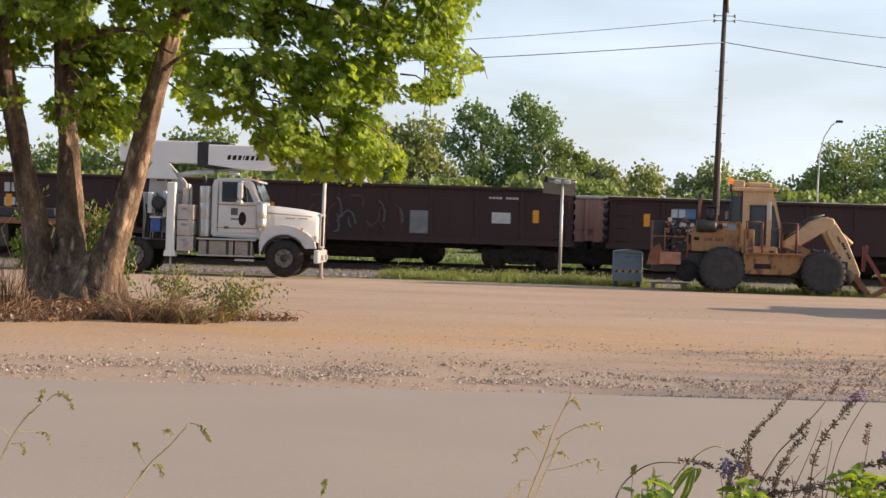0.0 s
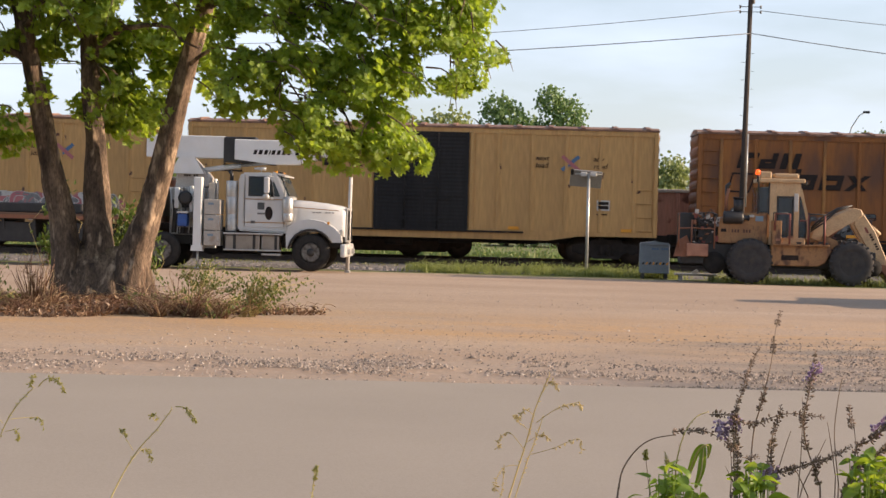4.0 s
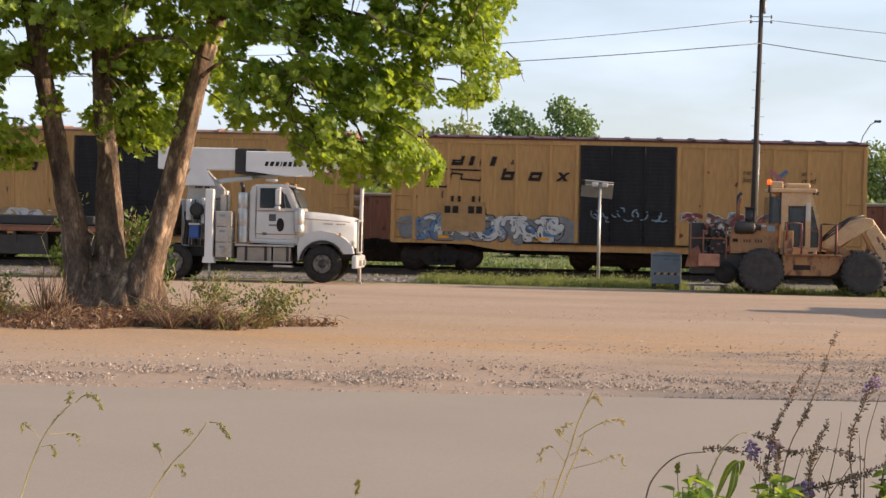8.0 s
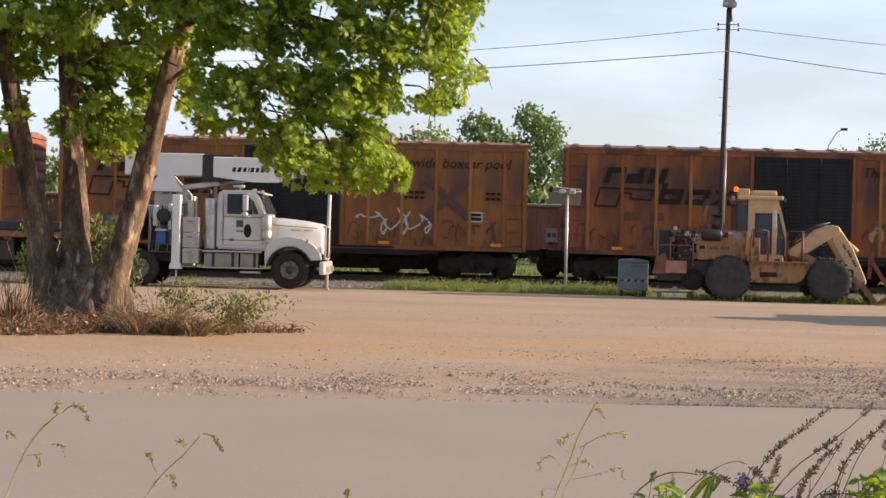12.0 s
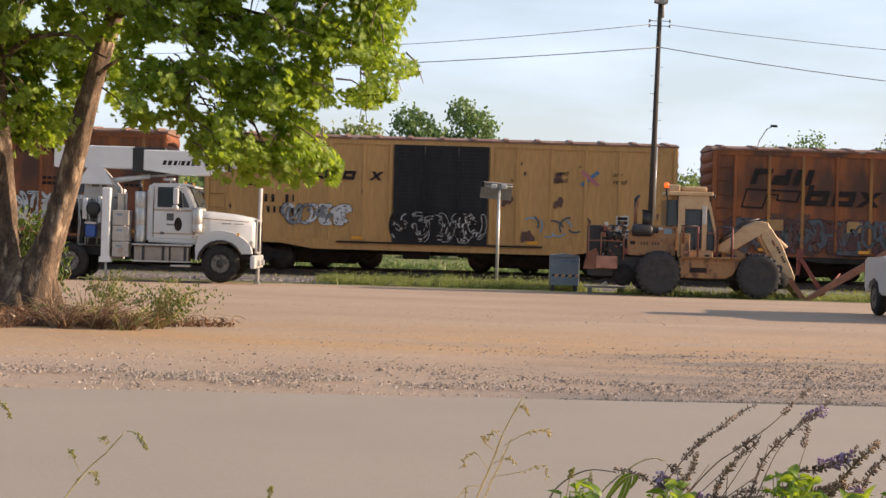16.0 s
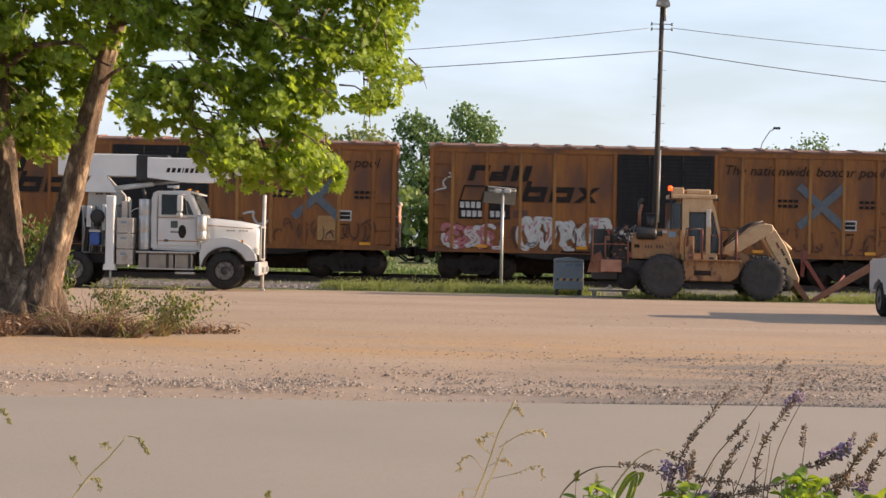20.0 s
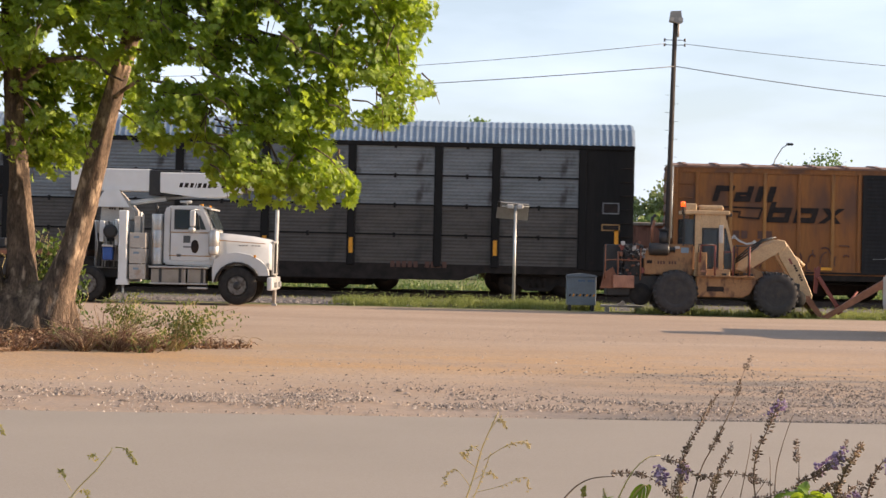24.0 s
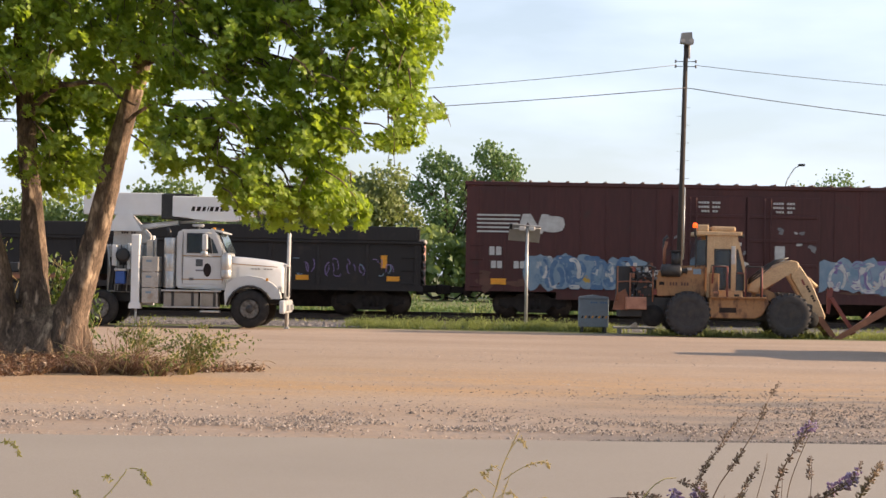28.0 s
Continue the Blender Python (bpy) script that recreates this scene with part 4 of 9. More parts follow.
def orange_marks(car, cross="pale", y=SIDE - 0.030):
    L = -HALF
    letters(car, [(L + 1.28, 0.62, 0), (L + 1.98, 0.55, 1), (L + 2.68, 0.22, 2), (L + 3.05, 0.22, 2)], 3.26, 0.52, INK, y)
    letters(car, [(L + 3.05, 0.75, 3), (L + 3.95, 0.72, 4), (L + 4.78, 0.75, 5)], 2.60, 0.50, INK, y)
    mark("track_symbol", track_symbol(0.98), INK, car, L + 1.02, 2.50, y)
    mark("marking_bars", bars_mesh(5, 0.2, 0.26, 0.07), SPRAY["brown"], car, L + 2.0, 2.05, y)
    mark("lettering", words("The nationwide boxcar pool", 0.46, 0.25), INK, car, HALF - 5.9, 3.62, y, FACE)
    mark("cross_mark", cross_arm(1.5, 1.35, 0.26, False), SPRAY[cross], car, HALF - 2.65, 2.62, y)
    mark("cross_mark", cross_arm(1.5, 1.35, 0.26, True), SPRAY[cross], car, HALF - 2.65, 2.62, y - 0.007)
    for dx in (-4.1, -1.4):
        mark("marking_bars", bars_mesh(4, 0.14, 0.09, 0.04), INK, car, HALF + dx, 2.75, y)
        mark("marking_bars", bars_mesh(4, 0.14, 0.09, 0.04), INK, car, HALF + dx, 2.58, y)
    data_marks(car, HALF - 1.9, 1.85, INK, y)


TRAIN = []  # (car, place of its middle at the clip's start)
RIGHT = {1: -18.85, 2: -35.68, 3: -52.48, 4: -69.38, 5: -86.18, 6: -102.95, 7: -119.73, 8: -136.45, 9: -153.15, 10: -169.98, 11: -186.71, 12: -203.35, 13: -220.16}
PAINT_PLAN = {
    1: (ORANGE, "orange box car with dark door and turquoise graffiti"),
    2: (YELLOW_PALE, "pale yellow box car with dark door, little marked"),
    3: (YELLOW_PALE, "faded yellow box car with pink and white graffiti"),
    4: (YELLOW, "yellow box car with rust-red roof edge and pale graffiti"),
    5: (YELLOW, "yellow box car with grey graffiti along its foot"),
    6: (ORANGE_RUST, "rusted orange box car with large blue cross"),
    7: (ORANGE, "bright orange box car with pale blue graffiti"),
    8: (ORANGE_RUST, "rust-orange box car with red graffiti and yellow bars"),
    9: (YELLOW, "bright yellow box car with black and white graffiti"),
    10: (ORANGE_RUST, "dark rusted orange box car with white block graffiti"),
    11: (ORANGE, "orange box car with black number panel and pink graffiti"),
    12: (ORANGE, "orange box car with worn cross and white scribbles"),
    13: (ORANGE, "orange box car with faded lettering and white tag"),
}
cars = {}
for i, (paint, label) in PAINT_PLAN.items():
    yellow = i in (2, 3, 4, 5, 9)
    c = boxcar(paint, "pale" if yellow else "dark", label, roof=MAROON if i == 4 else RUST_ROOF)
    (yellow_marks if yellow else orange_marks)(c) if yellow else orange_marks(c, {1: "pale", 6: "faded", 10: "slate", 7: "brown", 8: "brown", 11: "faded", 12: "faded", 13: "brown"}[i])
    cars[i] = c
    TRAIN.append((c, RIGHT[i] - HALF))

DY = SIDE - 0.095  # face of the door
L = -HALF
graffiti(cars[1], L + 1.0, L + 3.3, 1.05, 1.95, ["white", "grey"], "black", 4, 11)
graffiti(cars[1], L + 3.7, L + 5.9, 1.0, 1.85, ["black", "grey", "black", "slate"], "black", 3, 12)
tag(cars[1], -1.1, 0.3, 2.0, 2.35, "white", 13, DY)
graffiti(cars[1], HALF - 5.4, HALF - 3.2, 1.3, 2.0, ["brown", "grey"], None, 3, 14)
graffiti(cars[1], HALF - 2.9, HALF - 0.3, 0.98, 1.95, ["teal", "pale"], "blue", 3, 15)
graffiti(cars[2], L + 2.4, L + 3.6, 1.2, 1.7, ["blue", "pale"], None, 3, 21)
contour(cars[3], L + 0.2, L + 6.0, 1.15, 2.35, "grey", 31)
graffiti(cars[3], L + 1.0, L + 4.8, 1.2, 1.8, ["brown", "tan"], None, 5, 32)
graffiti(cars[3], -1.4, 1.3, 1.1, 1.9, ["blue", "pale", "black"], "black", 4, 33, DY)
graffiti(cars[3], HALF - 6.0, HALF - 1.4, 0.98, 1.9, ["pink", "white", "grey"], "white", 6, 34, back="pink")
graffiti(cars[4], L + 0.75, L + 5.8, 1.0, 1.85, ["grey", "white", "pale", "blue"], "black", 7, 41, back="grey")
mark("number_panel", rib_plate(1.45, 0.98), SPRAY["tan"], cars[4], L + 1.7, 1.3, SIDE - 0.06)
mark("marking_bars", bars_mesh(5, 0.2, 0.24, 0.06), INK, cars[4], L + 1.8, 1.9, SIDE - 0.068)
graffiti(cars[4], -1.3, 1.2, 1.7, 2.2, ["pale", "grey"], None, 5, 42, DY, solid=False)
graffiti(cars[4], HALF - 6.0, HALF - 2.8, 1.25, 2.1, ["red", "grey", "brown"], "white", 4, 43)
tag(cars[5], L + 0.3, L + 1.1, 2.7, 3.9, "brown", 51, th=0.05)
graffiti(cars[5], L + 2.0, L + 5.8, 0.98, 1.75, ["grey", "tan", "white", "green"], "white", 6, 52, back="tan")
graffiti(cars[5], HALF - 5.6, HALF - 2.5, 1.2, 1.9, ["grey", "tan"], None, 5, 53, solid=False)
graffiti(cars[6], L + 3.2, L + 5.7, 0.98, 1.5, ["green", "slate"], None, 4, 61)
graffiti(cars[6], HALF - 5.6, HALF - 1.2, 1.1, 2.2, ["tan", "yellow", "brown"], None, 5, 62)
tag(cars[6], HALF - 3.9, HALF - 2.4, 1.3, 1.75, "white", 63, th=0.06)
graffiti(cars[7], L + 0.3, L + 3.4, 1.05, 1.8, ["pale", "tan", "blue"], None, 5, 71)
tag(cars[7], L + 3.7, L + 4.4, 2.0, 2.4, "white", 72, th=0.05)
tag(cars[7], HALF - 5.6, HALF - 3.2, 1.4, 2.2, "white", 73, th=0.05)
graffiti(cars[8], L + 0.8, -1.7, 1.0, 2.15, ["maroon", "brown", "slate", "maroon"], "black", 9, 81, back="maroon")
graffiti(cars[8], -1.45, 1.4, 1.05, 2.0, ["maroon", "maroon", "slate"], "black", 6, 82, DY)
graffiti(cars[8], 1.8, HALF - 1.0, 1.0, 1.9, ["maroon", "brown", "slate"], "black", 9, 83)
for dx in (-5.2, -4.35, -3.5):
    mark("sprayed_bar", rib_plate(0.26, 1.7), SPRAY["yellow"], cars[8], HALF + dx, 1.2, SIDE - 0.06)
for dx, cc in ((-5.9, "tan"), (-3.3, "tan"), (-2.2, "blue")):
    mark("sprayed_patch", rib_plate(0.5, 0.36), SPRAY[cc], cars[8], dx, 1.75, SIDE - 0.06)
graffiti(cars[9], L + 2.7, L + 4.8, 1.5, 2.2, ["white", "grey"], "black", 4, 91)
graffiti(cars[9], -1.4, 1.4, 1.05, 2.0, ["black"], "white", 5, 92, DY)
graffiti(cars[9], HALF - 5.2, HALF - 3.0, 1.3, 2.0, ["slate", "pale"], None, 3, 93, solid=False)
for x, z, w in ((2.2, 2.5, 0.34), (3.9, 2.45, 0.3), (3.85, 3.25, 0.3), (2.9, 1.3, 0.4)):
    bm = bmesh.new()
    slab(bm, blob(random.Random(int(w * 100 + x * 7)), x, z, w * 0.5, w * 0.6, jag=0.5), SIDE - 0.033, SIDE - 0.02)
    part("rust_patch", bm, SPRAY["brown"], cars[9], "rust-brown blister in the paint")
mark("painted_panel", rib_plate(4.9, 0.95), SPRAY["navy"], cars[10], L + 0.75, 1.02, SIDE - 0.034)
graffiti(cars[10], L + 0.8, L + 5.6, 1.05, 1.9, ["slate", "navy", "slate", "faded"], "black", 8, 101, y=SIDE - 0.046)
rs = random.Random(102)
for k in range(5):
    for x0, x1 in ((-1.45, -0.12), (0.08, 1.45)):
        a, b = x0 + 0.5 * rs.random() ** 2, x1 - 0.5 * rs.random() ** 2
        z = 2.30 + 0.38 * k + rs.uniform(-0.05, 0.05)
        top = [(a + (b - a) * i / 9, z + 0.27 + rs.gauss(0, 0.035)) for i in range(10)]
        foot = [(a + (b - a) * i / 9 + 0.05, z + 0.06 * math.sin(i * 0.8 + k) + rs.gauss(0, 0.03)) for i in range(10)]
        bm = bmesh.new()
        slab(bm, foot + top[::-1], DY - 0.004, DY)
        part("sprayed_patch", bm, ORANGE if rs.random() < 0.4 else SPRAY["tan"], cars[10], "ragged yellow paint on the door")
tag(cars[10], -1.2, 1.0, 1.75, 1.95, "grey", 104, DY, th=0.035)
graffiti(cars[10], HALF - 5.2, HALF - 2.7, 1.25, 2.35, ["white"], "black", 4, 103)
mark("number_panel", rib_plate(0.78, 0.62), SPRAY["black"], cars[11], L + 1.0, 2.0, SIDE - 0.034)
mark("number_panel", rib_plate(0.7, 0.62), SPRAY["black"], cars[11], L + 2.0, 2.0, SIDE - 0.034)
mark("marking_bars", bars_mesh(4, 0.13, 0.2, 0.05), CHALK, cars[11], L + 1.05, 2.36, SIDE - 0.042)
mark("marking_bars", bars_mesh(4, 0.13, 0.2, 0.05), CHALK, cars[11], L + 1.1, 2.07, SIDE - 0.042)
mark("marking_bars", bars_mesh(3, 0.13, 0.2, 0.05), CHALK, cars[11], L + 2.05, 2.07, SIDE - 0.042)
graffiti(cars[11], L + 0.5, L + 2.4, 1.0, 1.85, ["white", "pink"], "red", 3, 111)
graffiti(cars[11], L + 3.0, L + 6.0, 1.0, 2.1, ["pink", "white", "grey"], "white", 5, 112)
tag(cars[11], -1.2, 1.2, 1.5, 1.95, "grey", 113, DY, th=0.03)
tag(cars[11], L + 0.2, L + 0.8, 2.9, 3.5, "white", 114, th=0.05)
tag(cars[12], HALF - 5.0, HALF - 4.3, 1.6, 2.1, "white", 121, th=0.07)
tag(cars[12], -1.0, 0.9, 1.6, 2.1, "white", 122, DY, th=0.03)
tag(cars[12], L + 1.9, L + 2.5, 1.5, 2.2, "white", 123, th=0.06)
tag(cars[12], L + 0.3, L + 0.9, 2.9, 3.4, "white", 124, th=0.05)
mark("sprayed_patch", rib_plate(0.6, 0.8), SPRAY["tan"], cars[12], HALF - 2.6, 1.2, SIDE - 0.034)
graffiti(cars[13], HALF - 3.6, HALF - 1.8, 1.05, 1.5, ["teal"], None, 2, 133)
graffiti(cars[13], HALF - 6.1, HALF - 4.9, 0.99, 1.9, ["white", "pale"], "blue", 2, 131)
tag(cars[13], L + 1.9, L + 2.6, 1.6, 2.2, "white", 132, th=0.06)

# rust bleeding through the yellow sheets, mostly beside the posts
rs = random.Random(404)
for i in (2, 3, 4, 5, 9):
    for k in range(18):
        x = rs.choice((-1, 1)) * (2.53 + 1.12 * rs.randint(0, 4)) + rs.choice((-0.13, 0.13)) + rs.gauss(0, 0.05)
        z, w, h = rs.uniform(1.2, 4.0), rs.uniform(0.02, 0.06), rs.uniform(0.03, 0.13)
        bm = bmesh.new()
        slab(bm, blob(rs, x, z, w, h, n=10, jag=0.6), SIDE - 0.006, SIDE + 0.01)
        part("rust_patch", bm, SPRAY["brown"], cars[i])
# worn and sooty lower sheets
for i, seed in ((1, 201), (6, 202), (7, 203), (10, 205), (11, 206), (12, 207), (13, 208)):
    graffiti(cars[i], L + 0.6, -1.9, 1.03, 1.9, ["brown", "maroon"], None, 11, seed, y=SIDE - 0.016, solid=False)
    graffiti(cars[i], 1.9, HALF - 0.7, 1.03, 1.9, ["brown", "maroon"], None, 12, seed + 30, y=SIDE - 0.016, solid=False)
    tag(cars[i], -1.3, 1.0, 1.35, 1.5, "grey", seed + 60, DY, th=0.02)


def gondola(paint, ln, top, label, posts, load=False):
    """An open gondola: side sheets, posts, top chord."""
    car = freight_car("gondola_car", label)
    h = ln / 2
    for s in (-1, 1):
        bm = bmesh.new()
        box(bm, -h + 0.1, h - 0.1, min(1.36 * s, 1.40 * s), max(1.36 * s, 1.40 * s), 0.86, top)
        part("side_sheet", bm, paint, car)
        bm = bmesh.new()
        box(bm, s * (h - 0.1) - 0.03, s * (h - 0.1) + 0.03, -1.355, 1.355, 1.0, top)
        part("end_sheet", bm, paint, car)
    bm = bmesh.new()
    box(bm, -h + 0.1, h - 0.1, -1.355, 1.355, 0.86, 1.0)
    part("floor_plate", bm, paint, car)
    bm = bmesh.new()
    for s in (-1, 1):
        box(bm, -h, h, min(1.34 * s, 1.50 * s), max(1.34 * s, 1.50 * s), top, top + 0.10, 0.02)
    part("top_chord", bm, paint, car)
    bm = bmesh.new()
    box(bm, -h, h, -1.47, -1.40, 0.80, 0.98)
    box(bm, -h, h, 1.40, 1.47, 0.80, 0.98)
    part("bottom_rail", bm, paint, car)
    for k in range(posts):
        x = -h + 0.25 + (ln - 0.5) * k / (posts - 1)
        put("side_post", rib_box(0.12, 0.05, top - 0.98), paint, car, pose(x, -1.415, 0.98))
        put("side_post", rib_box(0.12, 0.05, top - 0.98), paint, car, pose(x, 1.415, 0.98))
    for s in (-1, 1):
        put("coupler", coupler_mesh(), UNDER, car, pose(s * h, 0, 0, 0, 0, 0 if s > 0 else 180))
        ladder(4, 0.42, 0.42, paint, car, pose(s * (h - 0.5), -1.42, 1.05))
        put("end_rib", wave_end(2.6, 0.95, top, 5, 0.07), paint, car, pose(s * (h - 0.07), 0, 0, 0, 0, 0 if s > 0 else 180))
        bogie(car, s * (h - 1.75))
    put("underframe", center_sill(h - 0.8), UNDER, car)
    for k in range(3):
        mark("reflector", rib_plate(0.20, 0.42), REFLECT, car, -h + 1.2 + k * (ln - 2.6) / 2, 1.55)
    return car


g0 = gondola(GONDOLA, 20.1, 2.60, "long oxide-brown gondola car with faint graffiti", 14)
TRAIN.append((g0, -17.74 + 10.05))
mark("marking_bars", bars_mesh(2, 0.18, 0.30, 0.06), CHALK, g0, -8.9, 2.05)
mark("marking_bars", bars_mesh(6, 0.16, 0.26, 0.05), CHALK, g0, -8.9, 1.6)
graffiti(g0, 1.0, 4.4, 1.05, 2.3, ["maroon", "slate"], None, 5, 3, solid=False)
graffiti(g0, -6.0, -1.0, 1.1, 2.0, ["brown"], None, 5, 5, solid=False)
graffiti(g0, -1.4, 0.1, 1.7, 2.5, ["slate"], None, 3, 6, solid=False)
mark("sprayed_patch", rib_plate(0.6, 0.75), SPRAY["grey"], g0, 4.6, 1.1, SIDE - 0.01)
mark("data_plate", rib_plate(0.62, 0.36), CHALK, g0, 7.3, 1.5)
mark("data_plate", rib_plate(0.25, 0.26), GONDOLA, g0, 7.35, 1.55, SIDE - 0.006)
mark("data_plate", rib_plate(0.25, 0.26), GONDOLA, g0, 7.63, 1.55, SIDE - 0.006)
mark("marking_bars", bars_mesh(9, 0.08, 0.07, 0.03), CHALK, g0, 7.2, 2.3)
mp = gondola(GONDOLA, 19.4, 2.40, "oxide-brown gondola car with blue and white markings", 13)
TRAIN.append((mp, 3.40 + 9.7))
mark("sprayed_patch", rib_plate(0.75, 0.32), SPRAY["blue"], mp, -7.55, 1.85, SIDE - 0.01)
mark("marking_bars", bars_mesh(2, 0.2, 0.26, 0.05), CHALK, mp, -7.6, 1.88, SIDE - 0.02)
mark("marking_bars", bars_mesh(5, 0.17, 0.26, 0.05), CHALK, mp, -7.9, 1.45)
g16 = gondola(SOOTY, 16.6, 2.35, "black open-top car with pale blue graffiti", 11)
TRAIN.append((g16, -285.65 - 8.3))
bm = bmesh.new()
for s in (-1, 1):
    box(bm, -8.1, 8.1, min(1.42 * s, 1.52 * s), max(1.42 * s, 1.52 * s), 2.45, 2.92, 0.03)
part("raised_side", bm, SOOTY, g16)
for k, x0 in enumerate((4.0, 4.9, 5.7, 6.6)):
    graffiti(g16, x0, x0 + 0.7, 1.25, 1.85, ["purple", "pale"], None, 2, 160 + k, solid=False)
for x in (4.1, 7.1):
    mark("reflector", rib_plate(0.42, 0.16), REFLECT, g16, x, 1.12, SIDE - 0.05)


def maroon_boxcar():
    """A sixty-foot box car with flush riveted sheets and twin doors."""
    car = freight_car("boxcar", "maroon sixty-foot box car with blue graffiti and white stripes")
    h = 18.52 / 2
    bm = bmesh.new()
    box(bm, -h + 0.06, h - 0.06, -1.4, 1.4, 0.86, 4.36)
    part("body", bm, MAROON, car)
    bm = bmesh.new()
    box(bm, -h, h, -1.45, 1.45, 4.34, 4.48, 0.03)
    part("roof", bm, MAROON, car)
    for k in range(30):
        put("roof_rib", rib_box(0.09, 2.94, 0.07), RUST_ROOF, car, pose(-h + 0.3 + k * (2 * h - 0.6) / 29, 0, 4.46))
    for k in range(22):
        x = -h + 0.5 + k * (2 * h - 1.0) / 21
        if abs(x) > 2.5:
            put("side_seam", rib_box(0.05, 0.03, 3.4), MAROON, car, pose(x, -1.405, 0.92))
    for x0, x1 in ((-2.45, 0.0), (0.0, 2.45)):
        bm = bmesh.new()
        box(bm, x0 + 0.03, x1 - 0.03, SIDE - 0.07, SIDE, 1.0, 4.1, 0.01)
        d = part("door", bm, MAROON, car)
        for z in (1.8, 2.6, 3.4):
            bm = bmesh.new()
            box(bm, x0 + 0.12, x1 - 0.12, SIDE - 0.10, SIDE - 0.06, z, z + 0.12, 0.02)
            part("door_rib", bm, MAROON, d)
        bm = bmesh.new()
        tube(bm, (x0 + 0.6, SIDE - 0.12, 1.05), (x0 + 0.6, SIDE - 0.12, 4.05), 0.022, n=8)
        tube(bm, (x0 + 0.8, SIDE - 0.12, 1.05), (x0 + 0.8, SIDE - 0.12, 4.05), 0.022, n=8)
        part("lock_bar", bm, MAROON, d)
        for k in range(3):
            mark("marking_bars", bars_mesh(8 - 2 * (k == 2), 0.07, 0.07, 0.02), CHALK, car, (x0 + x1) / 2 - 0.35 + 0.1 * (k == 2), 3.86 - 0.14 * k, SIDE - 0.11)
        mark("data_plate", rib_plate(0.32, 0.5), CHALK, car, x0 + 0.95, 2.0, SIDE - 0.09)
    for s in (-1, 1):
        put("end_wall", wave_end(2.8, 0.9, 4.35, 9, 0.08), MAROON, car, pose(s * (h - 0.06), 0, 0, 0, 0, 0 if s > 0 else 180))
        ladder(7 if s > 0 else 4, 0.42, 0.45, MAROON, car, pose(s * (h - 0.42), -1.41, 1.0))
        put("coupler", coupler_mesh(), UNDER, car, pose(s * h, 0, 0, 0, 0, 0 if s > 0 else 180))
        bogie(car, s * (h - 2.3))
    put("side_sill", eave_beam(0.62, 0.9, 0.03, 6.2), MAROON, car)
    put("underframe", center_sill(8.4), UNDER, car)
    x = -h
    for k in range(5):
        mark("stripe", rib_plate(1.42 - 0.03 * k, 0.055), CHALK, car, x + 0.42, 3.34 - 0.135 * k, label="white painted stripe")
    bm = bmesh.new()
    for sx in (0, 0.62):
        slab(bm, [(sx, 0), (sx + 0.24, 0), (sx + 0.44, 0.64), (sx + 0.20, 0.64)], 0, 0.006)
    slab(bm, [(0.20, 0.64), (0.46, 0.64), (0.86, 0), (0.60, 0)], 0.001, 0.007)
    mark("emblem_shape", mesh_of("emblem_shape", bm), CHALK, car, x + 1.72, 2.78, label="white angular emblem shape")
    bm = bmesh.new()
    slab(bm, blob(random.Random(4), 0.45, 0.32, 0.42, 0.30, jag=0.06), 0, 0.006)
    mark("emblem_shape", mesh_of("emblem_shape", bm), CHALK, car, x + 2.45, 2.78, label="white rounded emblem shape")
    mark("marking_bars", bars_mesh(2, 0.17, 0.28, 0.05), CHALK, car, x + 0.84, 2.05)
    for k in range(3):
        mark("marking_bars", bars_mesh(2, 0.16, 0.24, 0.04), CHALK, car, x + 0.9 + 0.75 * k, 1.62)
    graffiti(car, x + 2.3, x + 5.7, 0.98, 2.05, ["pale", "white", "pale", "blue"], "blue", 6, 151, back="pale")
    tag(car, x + 3.6, x + 4.3, 1.2, 1.6, "yellow", 152, th=0.12)
    graffiti(car, h - 6.6, h - 2.2, 1.0, 2.05, ["pale", "white", "pale", "purple"], "purple", 7, 153, back="pale")
    mark("data_plate", rib_plate(0.62, 0.62), CHALK, car, h - 1.75, 1.25)
    mark("data_plate", rib_plate(0.5, 0.22), SPRAY["black"], car, h - 1.69, 1.48, SIDE - 0.038)
    mark("data_plate", rib_plate(0.62, 0.16), REFLECT, car, h - 1.75, 1.2, SIDE - 0.038)
    for dx in (-2.7, -2.3, -1.6, -1.2):
        for k in range(5):
            mark("marking_bars", bars_mesh(1, 0.2, 0.07, 0.02), CHALK, car, h + dx, 1.62 + 0.13 * k + 0.3 * (dx > -2))
    rs = random.Random(626)
    for k in range(16):
        px, pz, w = rs.uniform(-2.3, 2.3), rs.uniform(1.3, 3.0), rs.uniform(0.03, 0.13)
        bm = bmesh.new()
        slab(bm, blob(rs, px, pz, w, w * rs.uniform(0.4, 1.2), n=11, jag=0.6), SIDE - 0.078, SIDE - 0.068)
        part("scuff", bm, SPRAY["grey"] if k % 3 else CHALK, car, "chalky scuff in the paint")
    for k in range(20):
        px, pz = rs.choice((-1, 1)) * rs.uniform(2.6, h - 0.6), rs.uniform(0.95, 1.5)
        bm = bmesh.new()
        slab(bm, blob(rs, px, pz, rs.uniform(0.1, 0.5), rs.uniform(0.05, 0.22), n=13, jag=0.6), SIDE - 0.010, SIDE + 0.01)
        part("rust_patch", bm, SPRAY["brown"], car)
    for dx in (0.9, 2.6, 4.0, 13.2, 14.9):
        mark("reflector", rib_plate(0.5, 0.2), REFLECT, car, x + dx, 1.08, SIDE - 0.02)
    return car


TRAIN.append((maroon_boxcar(), -265.8 - 9.26))


